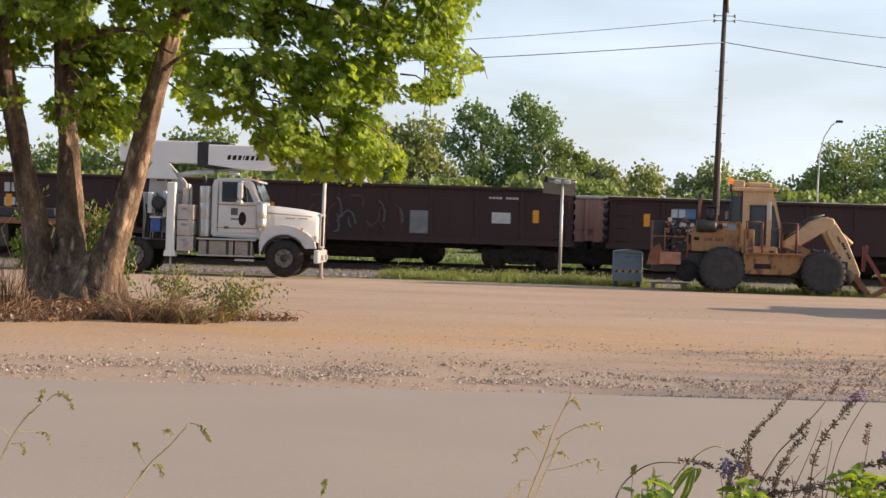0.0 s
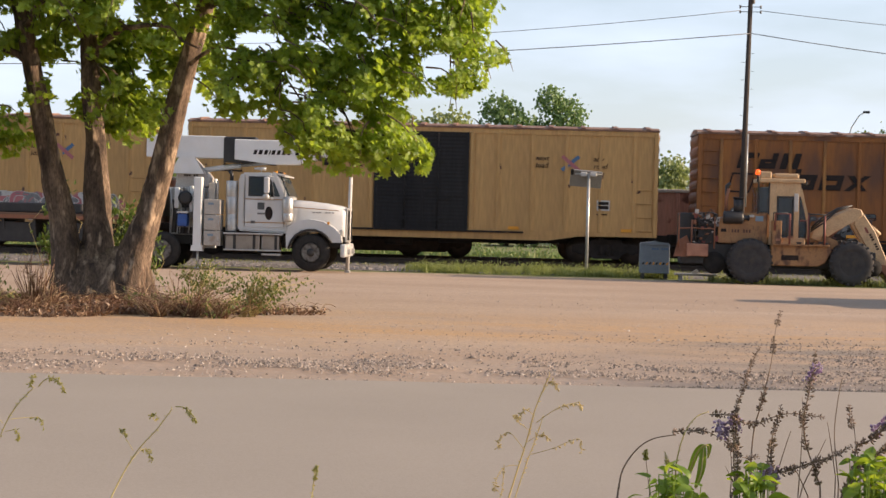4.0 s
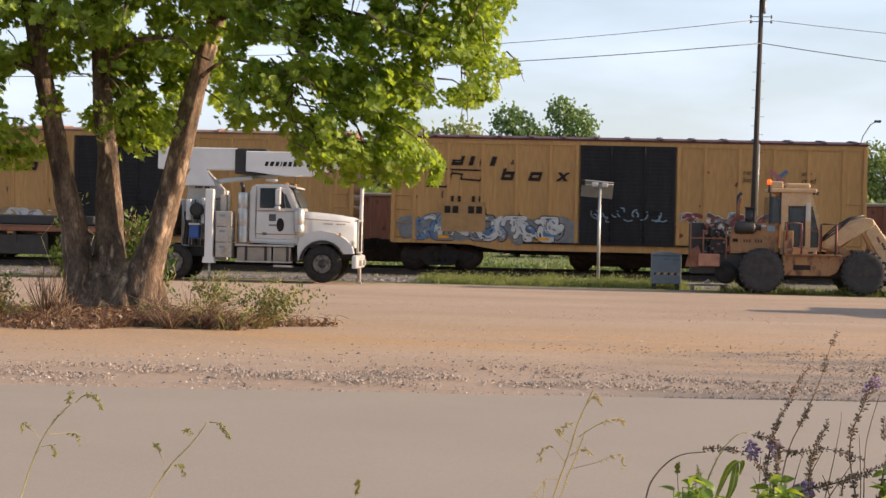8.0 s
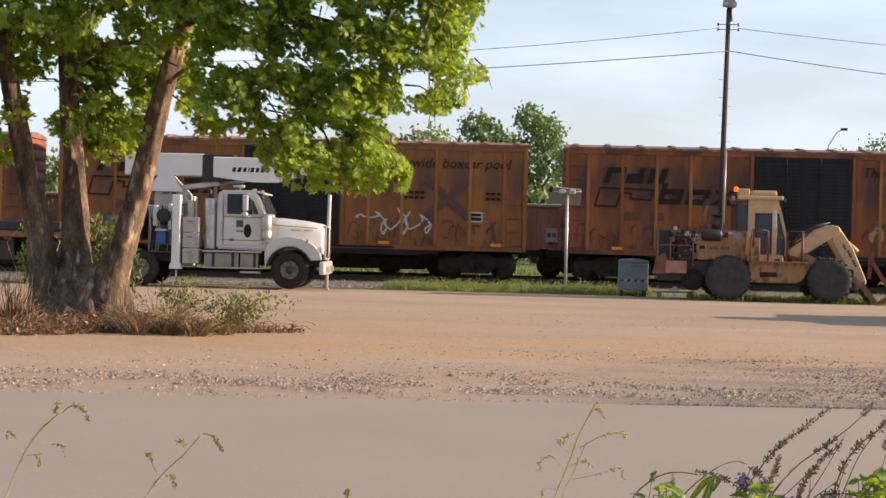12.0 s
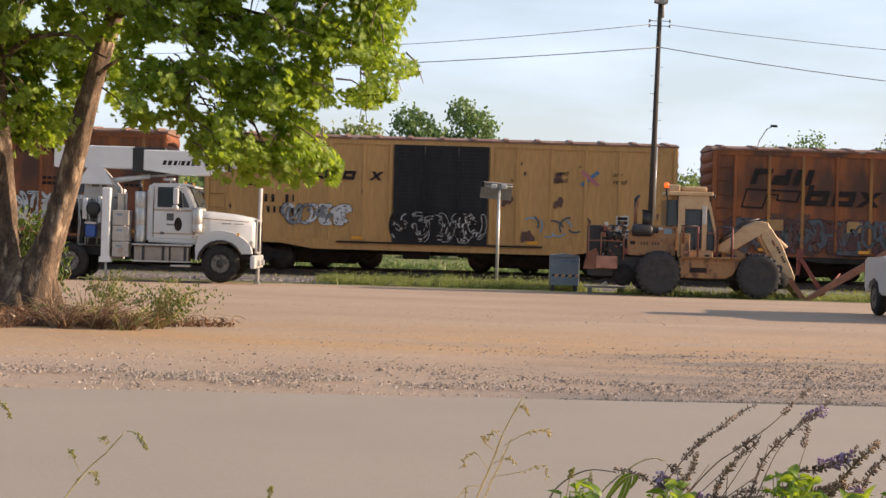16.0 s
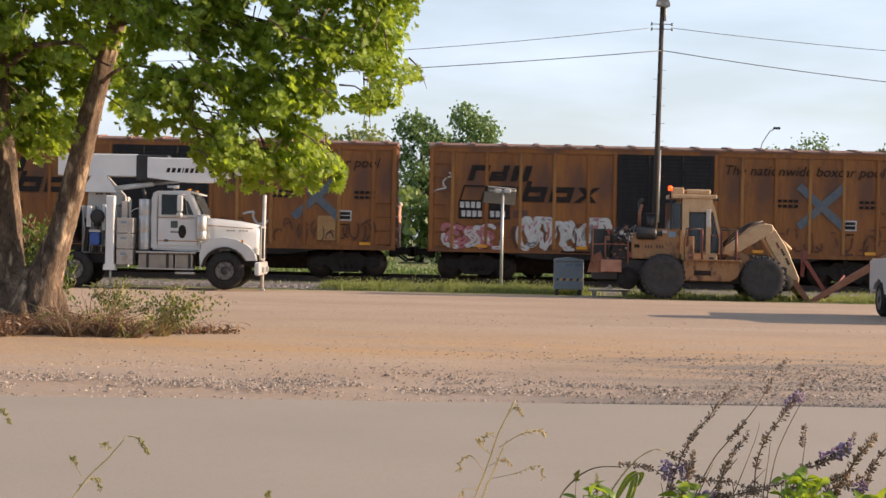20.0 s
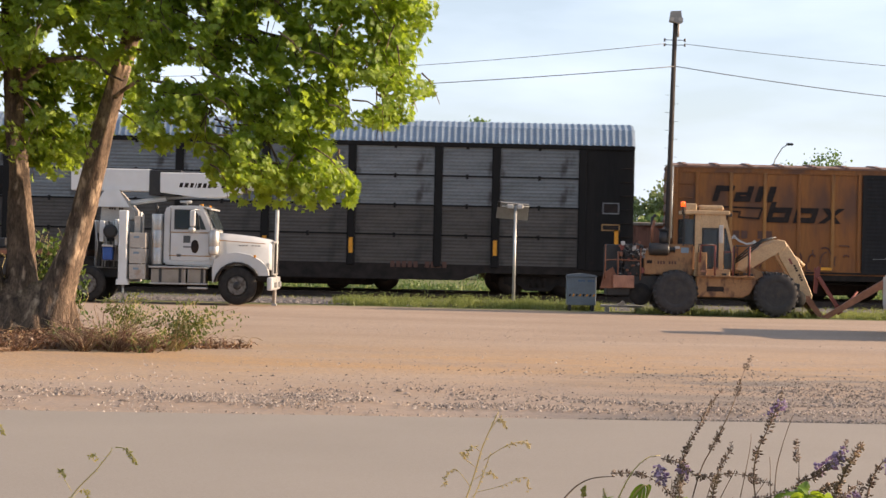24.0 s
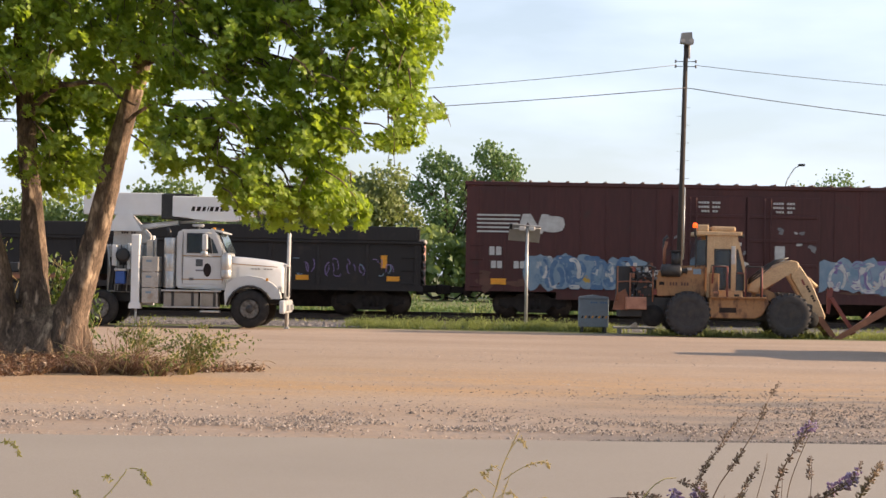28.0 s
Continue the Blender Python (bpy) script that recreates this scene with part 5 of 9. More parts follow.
def autorack():
    car = freight_car("autorack_car", "tall grey enclosed car carrier with corrugated metal sides")
    h = 27.14 / 2
    bm = bmesh.new()
    box(bm, -h + 0.15, h - 0.15, -1.40, 1.40, 0.85, 4.95)
    part("inner_hull", bm, BLACK_CAR, car)
    bm = bmesh.new()
    n = 130
    prof = [(-1.52, 4.98), (-1.47, 5.10), (-1.2, 5.52), (-0.6, 5.72), (0, 5.78), (0.6, 5.72), (1.2, 5.52), (1.47, 5.10), (1.52, 4.98)]
    rows = []
    for k in range(n * 2 + 1):
        x = -h + 2 * h * k / (n * 2)
        e = 0.035 if k % 2 else 0.0
        rows.append([bm.verts.new((x, y * (1 + e * 0.5), z + e)) for y, z in prof])
    for a, b in zip(rows, rows[1:]):
        for j in range(len(prof) - 1):
            bm.faces.new((a[j], b[j], b[j + 1], a[j + 1]))
    bm.faces.new(rows[0]), bm.faces.new(rows[-1])
    part("roof", bm, RACK_ROOF, car, "pale corrugated metal roof")
    bm = bmesh.new()
    box(bm, -h, h, -1.53, -1.42, 4.86, 4.99, 0.01)
    box(bm, -h, h, 1.42, 1.53, 4.86, 4.99, 0.01)
    part("top_rail", bm, BLACK_CAR, car)
    # sheets between posts: wide bays, with a narrow bay second from each end
    bays = [2.85, 1.9, 2.85, 2.85, 2.85, 2.85, 2.85, 1.9, 2.85]
    sheets = {}
    for w in (2.85, 1.9):
        bm = bmesh.new()
        rows = []
        for k in range(17):
            z = 0.925 * k / 16
            rows.append([bm.verts.new((x, 0.0 if k % 2 else -0.008, z)) for x in (-w / 2 + 0.14, w / 2 - 0.14)])
        for p, q in zip(rows, rows[1:]):
            bm.faces.new((p[0], p[1], q[1], q[0]))
        sheets[w] = mesh_of("side_panel", bm)
    x, centres = -sum(bays) / 2, []
    for c, w in enumerate(bays + [0]):
        put("side_post", rib_box(0.24, 0.12, 4.0), BLACK_CAR, car, pose(x, -1.45, 0.90))
        put("side_post", rib_box(0.24, 0.12, 4.0), BLACK_CAR, car, pose(x, 1.45, 0.90))
        if 0 < c < len(bays) and c not in (2, 7):
            mark("reflector", rib_plate(0.13, 0.50), REFLECT, car, x - 0.06, 1.30, SIDE - 0.11)
        if w:
            centres.append(x + w / 2)
            for r in range(4):
                # painted sheen on the upper rows, the darker brown below
                put("side_panel", sheets[w], RACK if r > 1 else RACK_LOWER, car, pose(x + w / 2, -1.43, 0.98 + r * 0.98))
                put("panel_bracket", rib_box(0.09, 0.05, 0.16), BLACK_CAR, car, pose(x + w / 2, -1.46, 0.98 + r * 0.98 + 0.86))
                put("side_panel", sheets[w], RACK, car, pose(x + w / 2, 1.43, 0.98 + r * 0.98, 0, 0, 180))
        x += w
    for s in (-1, 1):
        bm = bmesh.new()
        box(bm, min(s * h, s * (h - 1.62)), max(s * h, s * (h - 1.62)), -1.46, 1.46, 0.86, 4.9, 0.03)
        part("end_section", bm, BLACK_CAR, car, "black end section with doors")
        mark("reflector", rib_plate(0.13, 0.9), REFLECT, car, s * (h - 0.62), 1.5, SIDE - 0.06)
        mark("data_plate", rib_plate(0.55, 0.38), SPRAY["grey"], car, s * (h - 0.75) - 0.28, 2.75, SIDE - 0.06)
        mark("data_plate", rib_plate(0.47, 0.30), INK, car, s * (h - 0.75) - 0.24, 2.79, SIDE - 0.068)
        mark("data_plate", rib_plate(0.60, 0.22), SPRAY["tan"], car, s * (h - 0.75) - 0.30, 2.2, SIDE - 0.06)
        mark("data_plate", rib_plate(0.52, 0.14), INK, car, s * (h - 0.75) - 0.26, 2.24, SIDE - 0.068)
        ladder(8, 0.35, 0.45, UNDER, car, pose(s * (h - 0.25), -1.46, 1.1))
        put("coupler", coupler_mesh(), UNDER, car, pose(s * (h + 0.1), 0, 0, 0, 0, 0 if s > 0 else 180))
        bogie(car, s * (h - 3.1))
    bm = bmesh.new()
    slab(bm, [(-h, 0.90), (-h + 0.9, 0.72), (-8.6, 0.72), (-7.9, 0.46), (7.9, 0.46), (8.6, 0.72), (h - 0.9, 0.72), (h, 0.90), (h, 1.0), (-h, 1.0)], -1.42, 1.42)
    part("side_sill", bm, UNDER, car)
    # emblem: a black panel with a white looping band
    xe = centres[1]
    mark("emblem_panel", rib_plate(1.7, 0.95), BLACK_CAR, car, xe - 0.85, 2.95, SIDE - 0.075)
    bm = bmesh.new()
    arc = [(0.28 + 0.27 * math.cos(a), 0.28 + 0.27 * math.sin(a)) for a in [radians(60 + 24 * k) for k in range(11)]]
    path = arc + [(0.62, 0.05), (0.72, 0.05), (0.82, 0.52), (1.12, 0.05), (1.25, 0.52)]
    for (xa, za), (xb, zb) in zip(path, path[1:]):
        d = Vector((xb - xa, zb - za)).normalized()
        q = Vector((-d.y, d.x)) * 0.05
        slab(bm, [(xa + q.x, za + q.y), (xb + q.x, zb + q.y), (xb - q.x, zb - q.y), (xa - q.x, za - q.y)], 0, 0.006)
    mark("emblem_shape", mesh_of("emblem_shape", bm), CHALK, car, xe - 0.62, 3.15, SIDE - 0.083, label="white looping band emblem")
    mark("marking_bars", bars_mesh(10, 0.14, 0.2, 0.05), SPRAY["brown"], car, 5.6, 0.86, SIDE - 0.05)
    return car


TRAIN.append((autorack(), -237.04 - 13.57))

# ---- stationary cars on the second track ----
def siding_car(xl, ln, label, plate):
    car = thing("siding_car", pose(xl + ln / 2, TRACK_Y + 4.6, RAIL_Z), label, "freight car", "cars standing on the siding")
    h = ln / 2
    bm = bmesh.new()
    box(bm, -h, h, -1.35, 1.35, 0.95, 2.48, 0.03)
    part("body", bm, PINK_STEEL, car)
    bm = bmesh.new()
    box(bm, -h - 0.04, h + 0.04, -1.42, 1.42, 2.48, 2.60, 0.03)
    part("lid", bm, CABINET, car, "pale weathered lid")
    for k in range(int(ln / 1.1) + 1):
        put("side_post", rib_box(0.11, 0.08, 1.5), PINK_STEEL, car, pose(-h + 0.1 + k * (ln - 0.2) / int(ln / 1.1), -1.39, 0.97))
    for s in (-1, 1):
        put("coupler", coupler_mesh(), UNDER, car, pose(s * h, 0, 0, 0, 0, 0 if s > 0 else 180))
        bogie(car, s * (h - 1.8))
    put("underframe", center_sill(h - 0.8), UNDER, car)
    # dark slabs added below the body, standing in for the shade there
    for x in (-0.27, 0, 0.27):
        bm = bmesh.new()
        slab(bm, [(x * ln - 2.2, 0.98), (x * ln - 1.9, 0.16), (x * ln + 1.9, 0.16), (x * ln + 2.2, 0.98)], -1.2, 1.2)
        part("hopper_bay", bm, UNDER, car)
    mark("data_plate", rib_plate(0.7, 0.5), CHALK, car, -h + plate, 1.25, -1.36)
    mark("marking_bars", bars_mesh(3, 0.13, 0.16, 0.05), SPRAY["blue"], car, -h + plate + 0.06, 1.42, -1.372)
    return car


for xl, ln, pl in ((-32.9, 14.2, 2.0), (-17.2, 15.6, 12.0), (0.55, 15.0, 0.75), (17.0, 15.0, 2.0)):
    siding_car(xl, ln, "low faded-pink covered gondola standing on the siding", pl)


def train_at(t):
    return 9.938 * t + 0.0075 * t * t

# ---- crane truck ----
def wheel(parent, x, y, r, w, rim_r, tyre, rim, lugs=10, name="wheel", face=-1):
    bm = bmesh.new()
    lathe(bm, [(rim_r, -w / 2 + 0.02), (r - 0.07, -w / 2), (r - 0.02, -w / 2 + 0.04), (r, -w / 4), (r, w / 4), (r - 0.02, w / 2 - 0.04), (r - 0.07, w / 2), (rim_r, w / 2 - 0.02)], n=32)
    t = part(name, bm, tyre, parent, m=pose(x, y, r))
    bm = bmesh.new()
    d = face * w / 2
    lathe(bm, [(rim_r, d * 0.95), (rim_r * 0.93, d * 0.95), (rim_r * 0.86, d * 0.55), (rim_r * 0.45, d * 0.7), (rim_r * 0.4, d * 1.0), (rim_r * 0.2, d * 1.05), (0.02, d * 1.05)], n=24)
    for k in range(lugs):
        a = 2 * math.pi * k / lugs
        u, v = rim_r * 0.62 * math.cos(a), rim_r * 0.62 * math.sin(a)
        tube(bm, (u, d * 0.6, v), (u, d * 0.8, v), 0.022, n=6)
    rm = part("rim", bm, rim, t)
    # dark knobs on the rim, their colour standing in for shaded holes
    for k in range(lugs):
        a = 2 * math.pi * (k + 0.5) / lugs
        bm = bmesh.new()
        tube(bm, (rim_r * 0.74 * math.cos(a), d * 0.6, rim_r * 0.74 * math.sin(a)), (rim_r * 0.74 * math.cos(a), d * 0.76, rim_r * 0.74 * math.sin(a)), rim_r * 0.12, n=10)
        part("hand_hole", bm, DARK, rm)
    bm = bmesh.new()
    lathe(bm, [(rim_r * 0.40, d * 1.0), (rim_r * 0.36, d * 1.08), (rim_r * 0.2, d * 1.16), (0.02, d * 1.18)], n=18)
    part("hub", bm, DARK, rm)
    return t


tk = thing("crane_truck", pose(-6.17, 52.5, 0), "white conventional truck with a folded crane boom over the cab", "truck")
N, B = 0.0, 2.35  # near and far side
wheel(tk, 0, 0.16, 0.54, 0.30, 0.28, TYRE, RIM)
wheel(tk, 0, 2.2, 0.54, 0.30, 0.28, TYRE, RIM, face=1)
for x in (-4.25, -5.6):
    wheel(tk, x, 0.18, 0.51, 0.36, 0.29, TYRE, RIM)
    wheel(tk, x, 2.2, 0.51, 0.36, 0.29, TYRE, RIM, face=1)
bm = bmesh.new()
for y in (0.75, 1.5):
    box(bm, -10.4, 0.9, y, y + 0.1, 0.68, 0.98, 0.01)
box(bm, -0.1, 0.1, 0.2, 2.2, 0.45, 0.62)
for x in (-4.25, -5.6):
    box(bm, x - 0.1, x + 0.1, 0.2, 2.2, 0.42, 0.62)
part("chassis", bm, DARK, tk)
# hood: lofted shell from cowl to grille
bm = bmesh.new()
secs = []
for x, zb, zt, hw in ((-0.86, 1.05, 2.04, 0.98), (-0.3, 1.10, 2.01, 0.93), (0.35, 1.12, 1.95, 0.86), (0.82, 1.05, 1.87, 0.80), (0.92, 1.0, 1.80, 0.76)):
    ring = [(-hw, zb), (-hw, zt - 0.30), (-hw + 0.06, zt - 0.10), (-hw + 0.22, zt - 0.015), (0, zt), (hw - 0.22, zt - 0.015), (hw - 0.06, zt - 0.10), (hw, zt - 0.30), (hw, zb)]
    secs.append([bm.verts.new((x, 1.18 + y, z)) for y, z in ring])
for p, q in zip(secs, secs[1:]):
    for j in range(len(p) - 1):
        bm.faces.new((p[j], q[j], q[j + 1], p[j + 1])).smooth = True
bm.faces.new(secs[0]), bm.faces.new(secs[-1])
hood = part("hood", bm, TRUCK_WHITE, tk)
bm = bmesh.new()
box(bm, 0.90, 0.98, 0.52, 1.84, 0.85, 1.82, 0.02)
grille = part("grille", bm, TIN, tk, "bright metal radiator grille")
for k in range(9):
    bm = bmesh.new()
    box(bm, 0.975, 1.0, 0.58 + k * 0.145, 0.62 + k * 0.145, 0.9, 1.76)
    part("grille_bar", bm, DARK, grille)
# fenders with wheel arch
for y0, y1 in ((0.02, 0.46), (1.9, 2.34)):
    bm = bmesh.new()
    outer = [(-0.70, 0.62), (-0.72, 0.98), (-0.66, 1.26), (-0.40, 1.42), (-0.05, 1.48), (0.34, 1.42), (0.64, 1.26), (0.84, 1.06), (0.88, 0.84)]
    inner = [(0.64 * math.cos(radians(w)), 0.54 + 0.64 * math.sin(radians(w))) for w in (27, 44, 62, 80, 98, 116, 134, 152, 172)]
    ring_o = [[bm.verts.new((x, y, z)) for x, z in outer] for y in (y0, y1)]
    ring_i = [[bm.verts.new((x, y, z)) for x, z in inner[::-1]] for y in (y0, y1)]
    n = len(outer)
    for i in range(n - 1):
        for k in (0, 1):
            bm.faces.new((ring_o[k][i], ring_o[k][i + 1], ring_i[k][i + 1], ring_i[k][i]))
        bm.faces.new((ring_o[0][i], ring_o[1][i], ring_o[1][i + 1], ring_o[0][i + 1])).smooth = True
        bm.faces.new((ring_i[0][i], ring_i[0][i + 1], ring_i[1][i + 1], ring_i[1][i])).smooth = True
    for i in (0, n - 1):
        bm.faces.new((ring_o[0][i], ring_i[0][i], ring_i[1][i], ring_o[1][i]))
    f = part("fender", bm, TRUCK_WHITE, tk)
    bm = bmesh.new()
    ys = 0.0 if y0 < 1 else y1
    pipe(bm, [(x * 1.01, ys, z + 0.005) for x, z in inner], 0.035, 6)
    part("arch_lip", bm, DARK, f, "black rubber wheel-arch lip")
    bm = bmesh.new()
    box(bm, 0.80, 0.90, y0 + 0.08, y1 - 0.1, 1.02, 1.20, 0.03)
    part("headlight", bm, TIN, f, "bright headlight")
    bm = bmesh.new()
    box(bm, 0.45, 0.52, y0 - 0.01, y0 + 0.02, 1.34, 1.42, 0.005)
    part("marker_light", bm, REFLECT, f)
bm = bmesh.new()
box(bm, 0.84, 1.0, 0.0, 2.36, 0.42, 0.80, 0.05)
part("bumper", bm, TRUCK_WHITE, tk)
for y0 in (0.5, 1.7):
    bm = bmesh.new()
    box(bm, 0.99, 1.08, y0, y0 + 0.155, 0.5, 0.66, 0.02)
    part("tow_hook", bm, TIN, tk)
# cab
bm = bmesh.new()
prof = [(-2.12, 1.10), (-2.12, 2.62), (-2.02, 2.76), (-1.2, 2.78), (-0.98, 2.70), (-0.68, 2.02), (-0.66, 1.05)]
slab(bm, prof, 0.16, 2.2)
bmesh.ops.bevel(bm, geom=bm.edges[:], offset=0.05, segments=2, affect="EDGES")
cab = part("cab", bm, TRUCK_WHITE, tk)
bm = bmesh.new()
box(bm, -1.92, -0.80, 0.135, 0.165, 1.22, 1.98, 0.01)
door = part("door", bm, TRUCK_WHITE, cab)
bm = bmesh.new()
slab(bm, [(-1.80, 2.12), (-1.80, 2.60), (-1.76, 2.63), (-1.30, 2.63), (-1.20, 2.52), (-1.14, 2.12)], 0.13, 0.17)
part("side_window", bm, GLASS, cab, "dark tinted side window")
bm = bmesh.new()
slab(bm, [(-1.83, 2.09), (-1.83, 2.66), (-1.28, 2.66), (-1.16, 2.53), (-1.10, 2.09)], 0.15, 0.166)
part("window_frame", bm, DARK, cab)
bm = bmesh.new()
ws = [(-0.955, 0.30, 2.66), (-0.955, 2.06, 2.66), (-0.70, 2.10, 2.10), (-0.70, 0.26, 2.10)]
f1 = [bm.verts.new((x + 0.012, y, z + 0.005)) for x, y, z in ws]
f2 = [bm.verts.new((x + 0.04, y, z + 0.018)) for x, y, z in ws]
bm.faces.new(f1), bm.faces.new(f2[::-1])
for i in range(4):
    bm.faces.new((f1[i], f1[(i + 1) % 4], f2[(i + 1) % 4], f2[i]))
part("windscreen", bm, GLASS, cab)
bm = bmesh.new()
slab(bm, [(-1.15, 2.76), (-0.80, 2.66), (-0.80, 2.70), (-1.15, 2.80)], 0.2, 2.16)
part("sun_visor", bm, TRUCK_WHITE, cab)
for k in range(5):
    bm = bmesh.new()
    box(bm, -1.13, -1.04, 0.33 + k * 0.42, 0.41 + k * 0.42, 2.77, 2.83, 0.02)
    part("roof_light", bm, REFLECT if k in (0, 4) else RIM, cab)
bm = bmesh.new()
pipe(bm, [(-1.5, 0.35, 2.78), (-1.5, 0.32, 2.88), (-1.38, 0.32, 2.88)], 0.02, 6)
lathe(bm, [(0.01, -1.36), (0.05, -1.38), (0.03, -1.7)], axis="X", n=10, at=(0, 0.32, 2.88))
part("horn", bm, TIN, cab)
for dx, dz, w, h, mt, nm in ((-1.56, 1.72, 0.20, 0.20, SPRAY["slate"], "door_badge"), (-1.56, 1.58, 0.22, 0.05, SPRAY["grey"], "marking_bar"), (-1.74, 1.32, 0.12, 0.08, SPRAY["grey"], "marking_bar")):
    put(nm, rib_plate(w, h), mt, door, pose(dx, 0.13, dz))
bm = bmesh.new()
lathe(bm, [(0.01, -0.012), (0.10, -0.012), (0.11, 0.0)], n=20)
part("door_oval", bm, INK, door, "black oval opening on the door", m=Matrix.Translation((-1.23, 0.13, 1.62)) @ Matrix.Diagonal((1, 1, 1.75, 1)))
for z in (1.34, 2.0):
    put("pinstripe", rib_plate(1.2, 0.025), SPRAY["tan"], cab, pose(-1.96, 0.13, z), "thin orange pinstripe")
put("pinstripe", rib_plate(1.3, 0.022), SPRAY["tan"], hood, pose(-0.55, 0.24, 1.80, 0, 3.2, 0), "thin orange pinstripe")
put("marking_bars", bars_mesh(7, 0.07, 0.03, 0.02), SPRAY["grey"], hood, pose(0.0, 0.25, 1.66))
bm = bmesh.new()
box(bm, -1.36, -1.20, -0.12, -0.02, 2.18, 2.64, 0.04)
mir = part("mirror", bm, TRUCK_WHITE, cab)
bm = bmesh.new()
pipe(bm, [(-1.10, 0.2, 2.66), (-1.28, -0.05, 2.68), (-1.28, -0.05, 2.04), (-1.05, 0.2, 2.00)], 0.015, 6)
part("mirror_arm", bm, TIN, mir)
bm = bmesh.new()
lathe(bm, [(0.02, -0.10), (0.09, -0.09), (0.10, -0.04), (0.02, -0.02)], n=16, at=(-1.30, 0, 2.08))
part("convex_mirror", bm, TIN, mir)
bm = bmesh.new()
slab(bm, [(-1.08, 2.10), (-1.14, 2.50), (-1.10, 2.50), (-0.92, 2.10)], 0.135, 0.168)
part("vent_window", bm, GLASS, cab)
bm = bmesh.new()
box(bm, -1.965, -1.945, 0.12, 0.165, 1.45, 2.35)
part("grab_handle", bm, TIN, cab)
for x in (-1.93, -0.80):
    bm = bmesh.new()
    box(bm, x - 0.006, x + 0.006, 0.128, 0.16, 1.24, 2.70)
    part("door_seam", bm, SPRAY["grey"], cab)
bm = bmesh.new()
lathe(bm, [(0.02, 1.38), (0.14, 1.40), (0.155, 1.44), (0.155, 1.62), (0.15, 1.63), (0.155, 1.64), (0.155, 2.02), (0.13, 2.08), (0.05, 2.11)], axis="Z", n=20, at=(-0.68, 0.02, 0))
part("air_cleaner", bm, TIN, tk, "bright metal air cleaner can")
bm = bmesh.new()
lathe(bm, [(0.02, 1.08), (0.16, 1.08), (0.17, 1.12), (0.17, 1.55), (0.162, 1.56), (0.17, 1.58), (0.17, 2.05), (0.162, 2.06), (0.17, 2.08), (0.17, 2.50), (0.155, 2.52), (0.02, 2.52)], axis="Z", n=20, at=(-2.32, 0.30, 0))
part("exhaust_shield", bm, TIN, tk, "bright metal exhaust shield")
bm = bmesh.new()
pipe(bm, [(-2.34, 0.30, 2.40), (-2.34, 0.30, 2.70), (-2.40, 0.30, 2.80)], 0.055, 8)
part("exhaust_tip", bm, DARK, tk)
bm = bmesh.new()
box(bm, -2.45, -1.45, 0.05, 0.6, 0.55, 1.0, 0.05)
box(bm, -1.42, -0.90, 0.05, 0.6, 0.55, 1.0, 0.05)
part("fuel_tank", bm, TANK, tk, "dull metal side tank with steps")
for x in (-2.18, -1.62, -1.0):
    bm = bmesh.new()
    box(bm, x - 0.04, x + 0.04, 0.03, 0.62, 0.53, 1.02, 0.01)
    part("tank_strap", bm, DARK, tk)
bm = bmesh.new()
box(bm, -2.5, -0.82, -0.02, 0.25, 1.0, 1.05, 0.01)
box(bm, -1.4, -0.85, 0.0, 0.3, 0.42, 0.48, 0.01)
part("step", bm, TIN, tk)
bm = bmesh.new()
box(bm, -2.48, -0.84, -0.03, 0.06, 0.54, 0.585, 0.01)
part("lower_step", bm, TIN, tk)
for k in range(3):
    bm = bmesh.new()
    box(bm, -3.06, -2.60, 0.02, 0.6, 0.66 + k * 0.445, 1.085 + k * 0.445, 0.015)
    cb = part("tool_cabinet", bm, CABINET, tk, "weathered beige tool cabinet")
    put("cabinet_badge", rib_plate(0.16, 0.06), SPRAY["pale"], cb, pose(-2.95, 0.015, 0.93 + k * 0.445))
    bm = bmesh.new()
    box(bm, -2.66, -2.63, 0.0, 0.03, 0.80 + k * 0.445, 0.92 + k * 0.445)
    part("latch", bm, TIN, cb)
# crane: stand, outriggers, boom
bm = bmesh.new()
box(bm, -3.37, -3.13, -0.02, 0.26, 0.62, 2.6, 0.03)
slab(bm, [(-3.42, 0.50), (-3.08, 0.50), (-3.10, 0.66), (-3.40, 0.66)], -0.04, 0.28)
og = part("outrigger", bm, BOOM_WHITE, tk, "white outrigger leg")
bm = bmesh.new()
tube(bm, (-3.24, 0.13, 0.03), (-3.24, 0.13, 0.58), 0.035, n=10)
lathe(bm, [(0.14, 0.0), (0.14, 0.02), (0.05, 0.05)], axis="Z", n=16, at=(-3.24, 0.13, 0))
part("outrigger_foot", bm, TIN, og)
bm = bmesh.new()
box(bm, -3.42, -3.08, 2.05, 2.35, 0.55, 2.6, 0.03)
part("outrigger", bm, BOOM_WHITE, tk, "white outrigger leg")
bm = bmesh.new()
slab(bm, [(-4.05, 2.25), (-3.98, 3.2), (-3.66, 3.25), (-3.06, 2.62), (-3.06, 2.35), (-3.45, 2.25)], 0.75, 1.6)
bmesh.ops.bevel(bm, geom=bm.edges[:], offset=0.03, segments=1, affect="EDGES")
part("crane_stand", bm, CABINET, tk)
bm = bmesh.new()
box(bm, -4.15, -3.12, 0.55, 1.85, 0.95, 2.30, 0.03)
bay = part("machinery_bay", bm, BOOM_GREY, tk, "pale grey crane pedestal with dark openings")
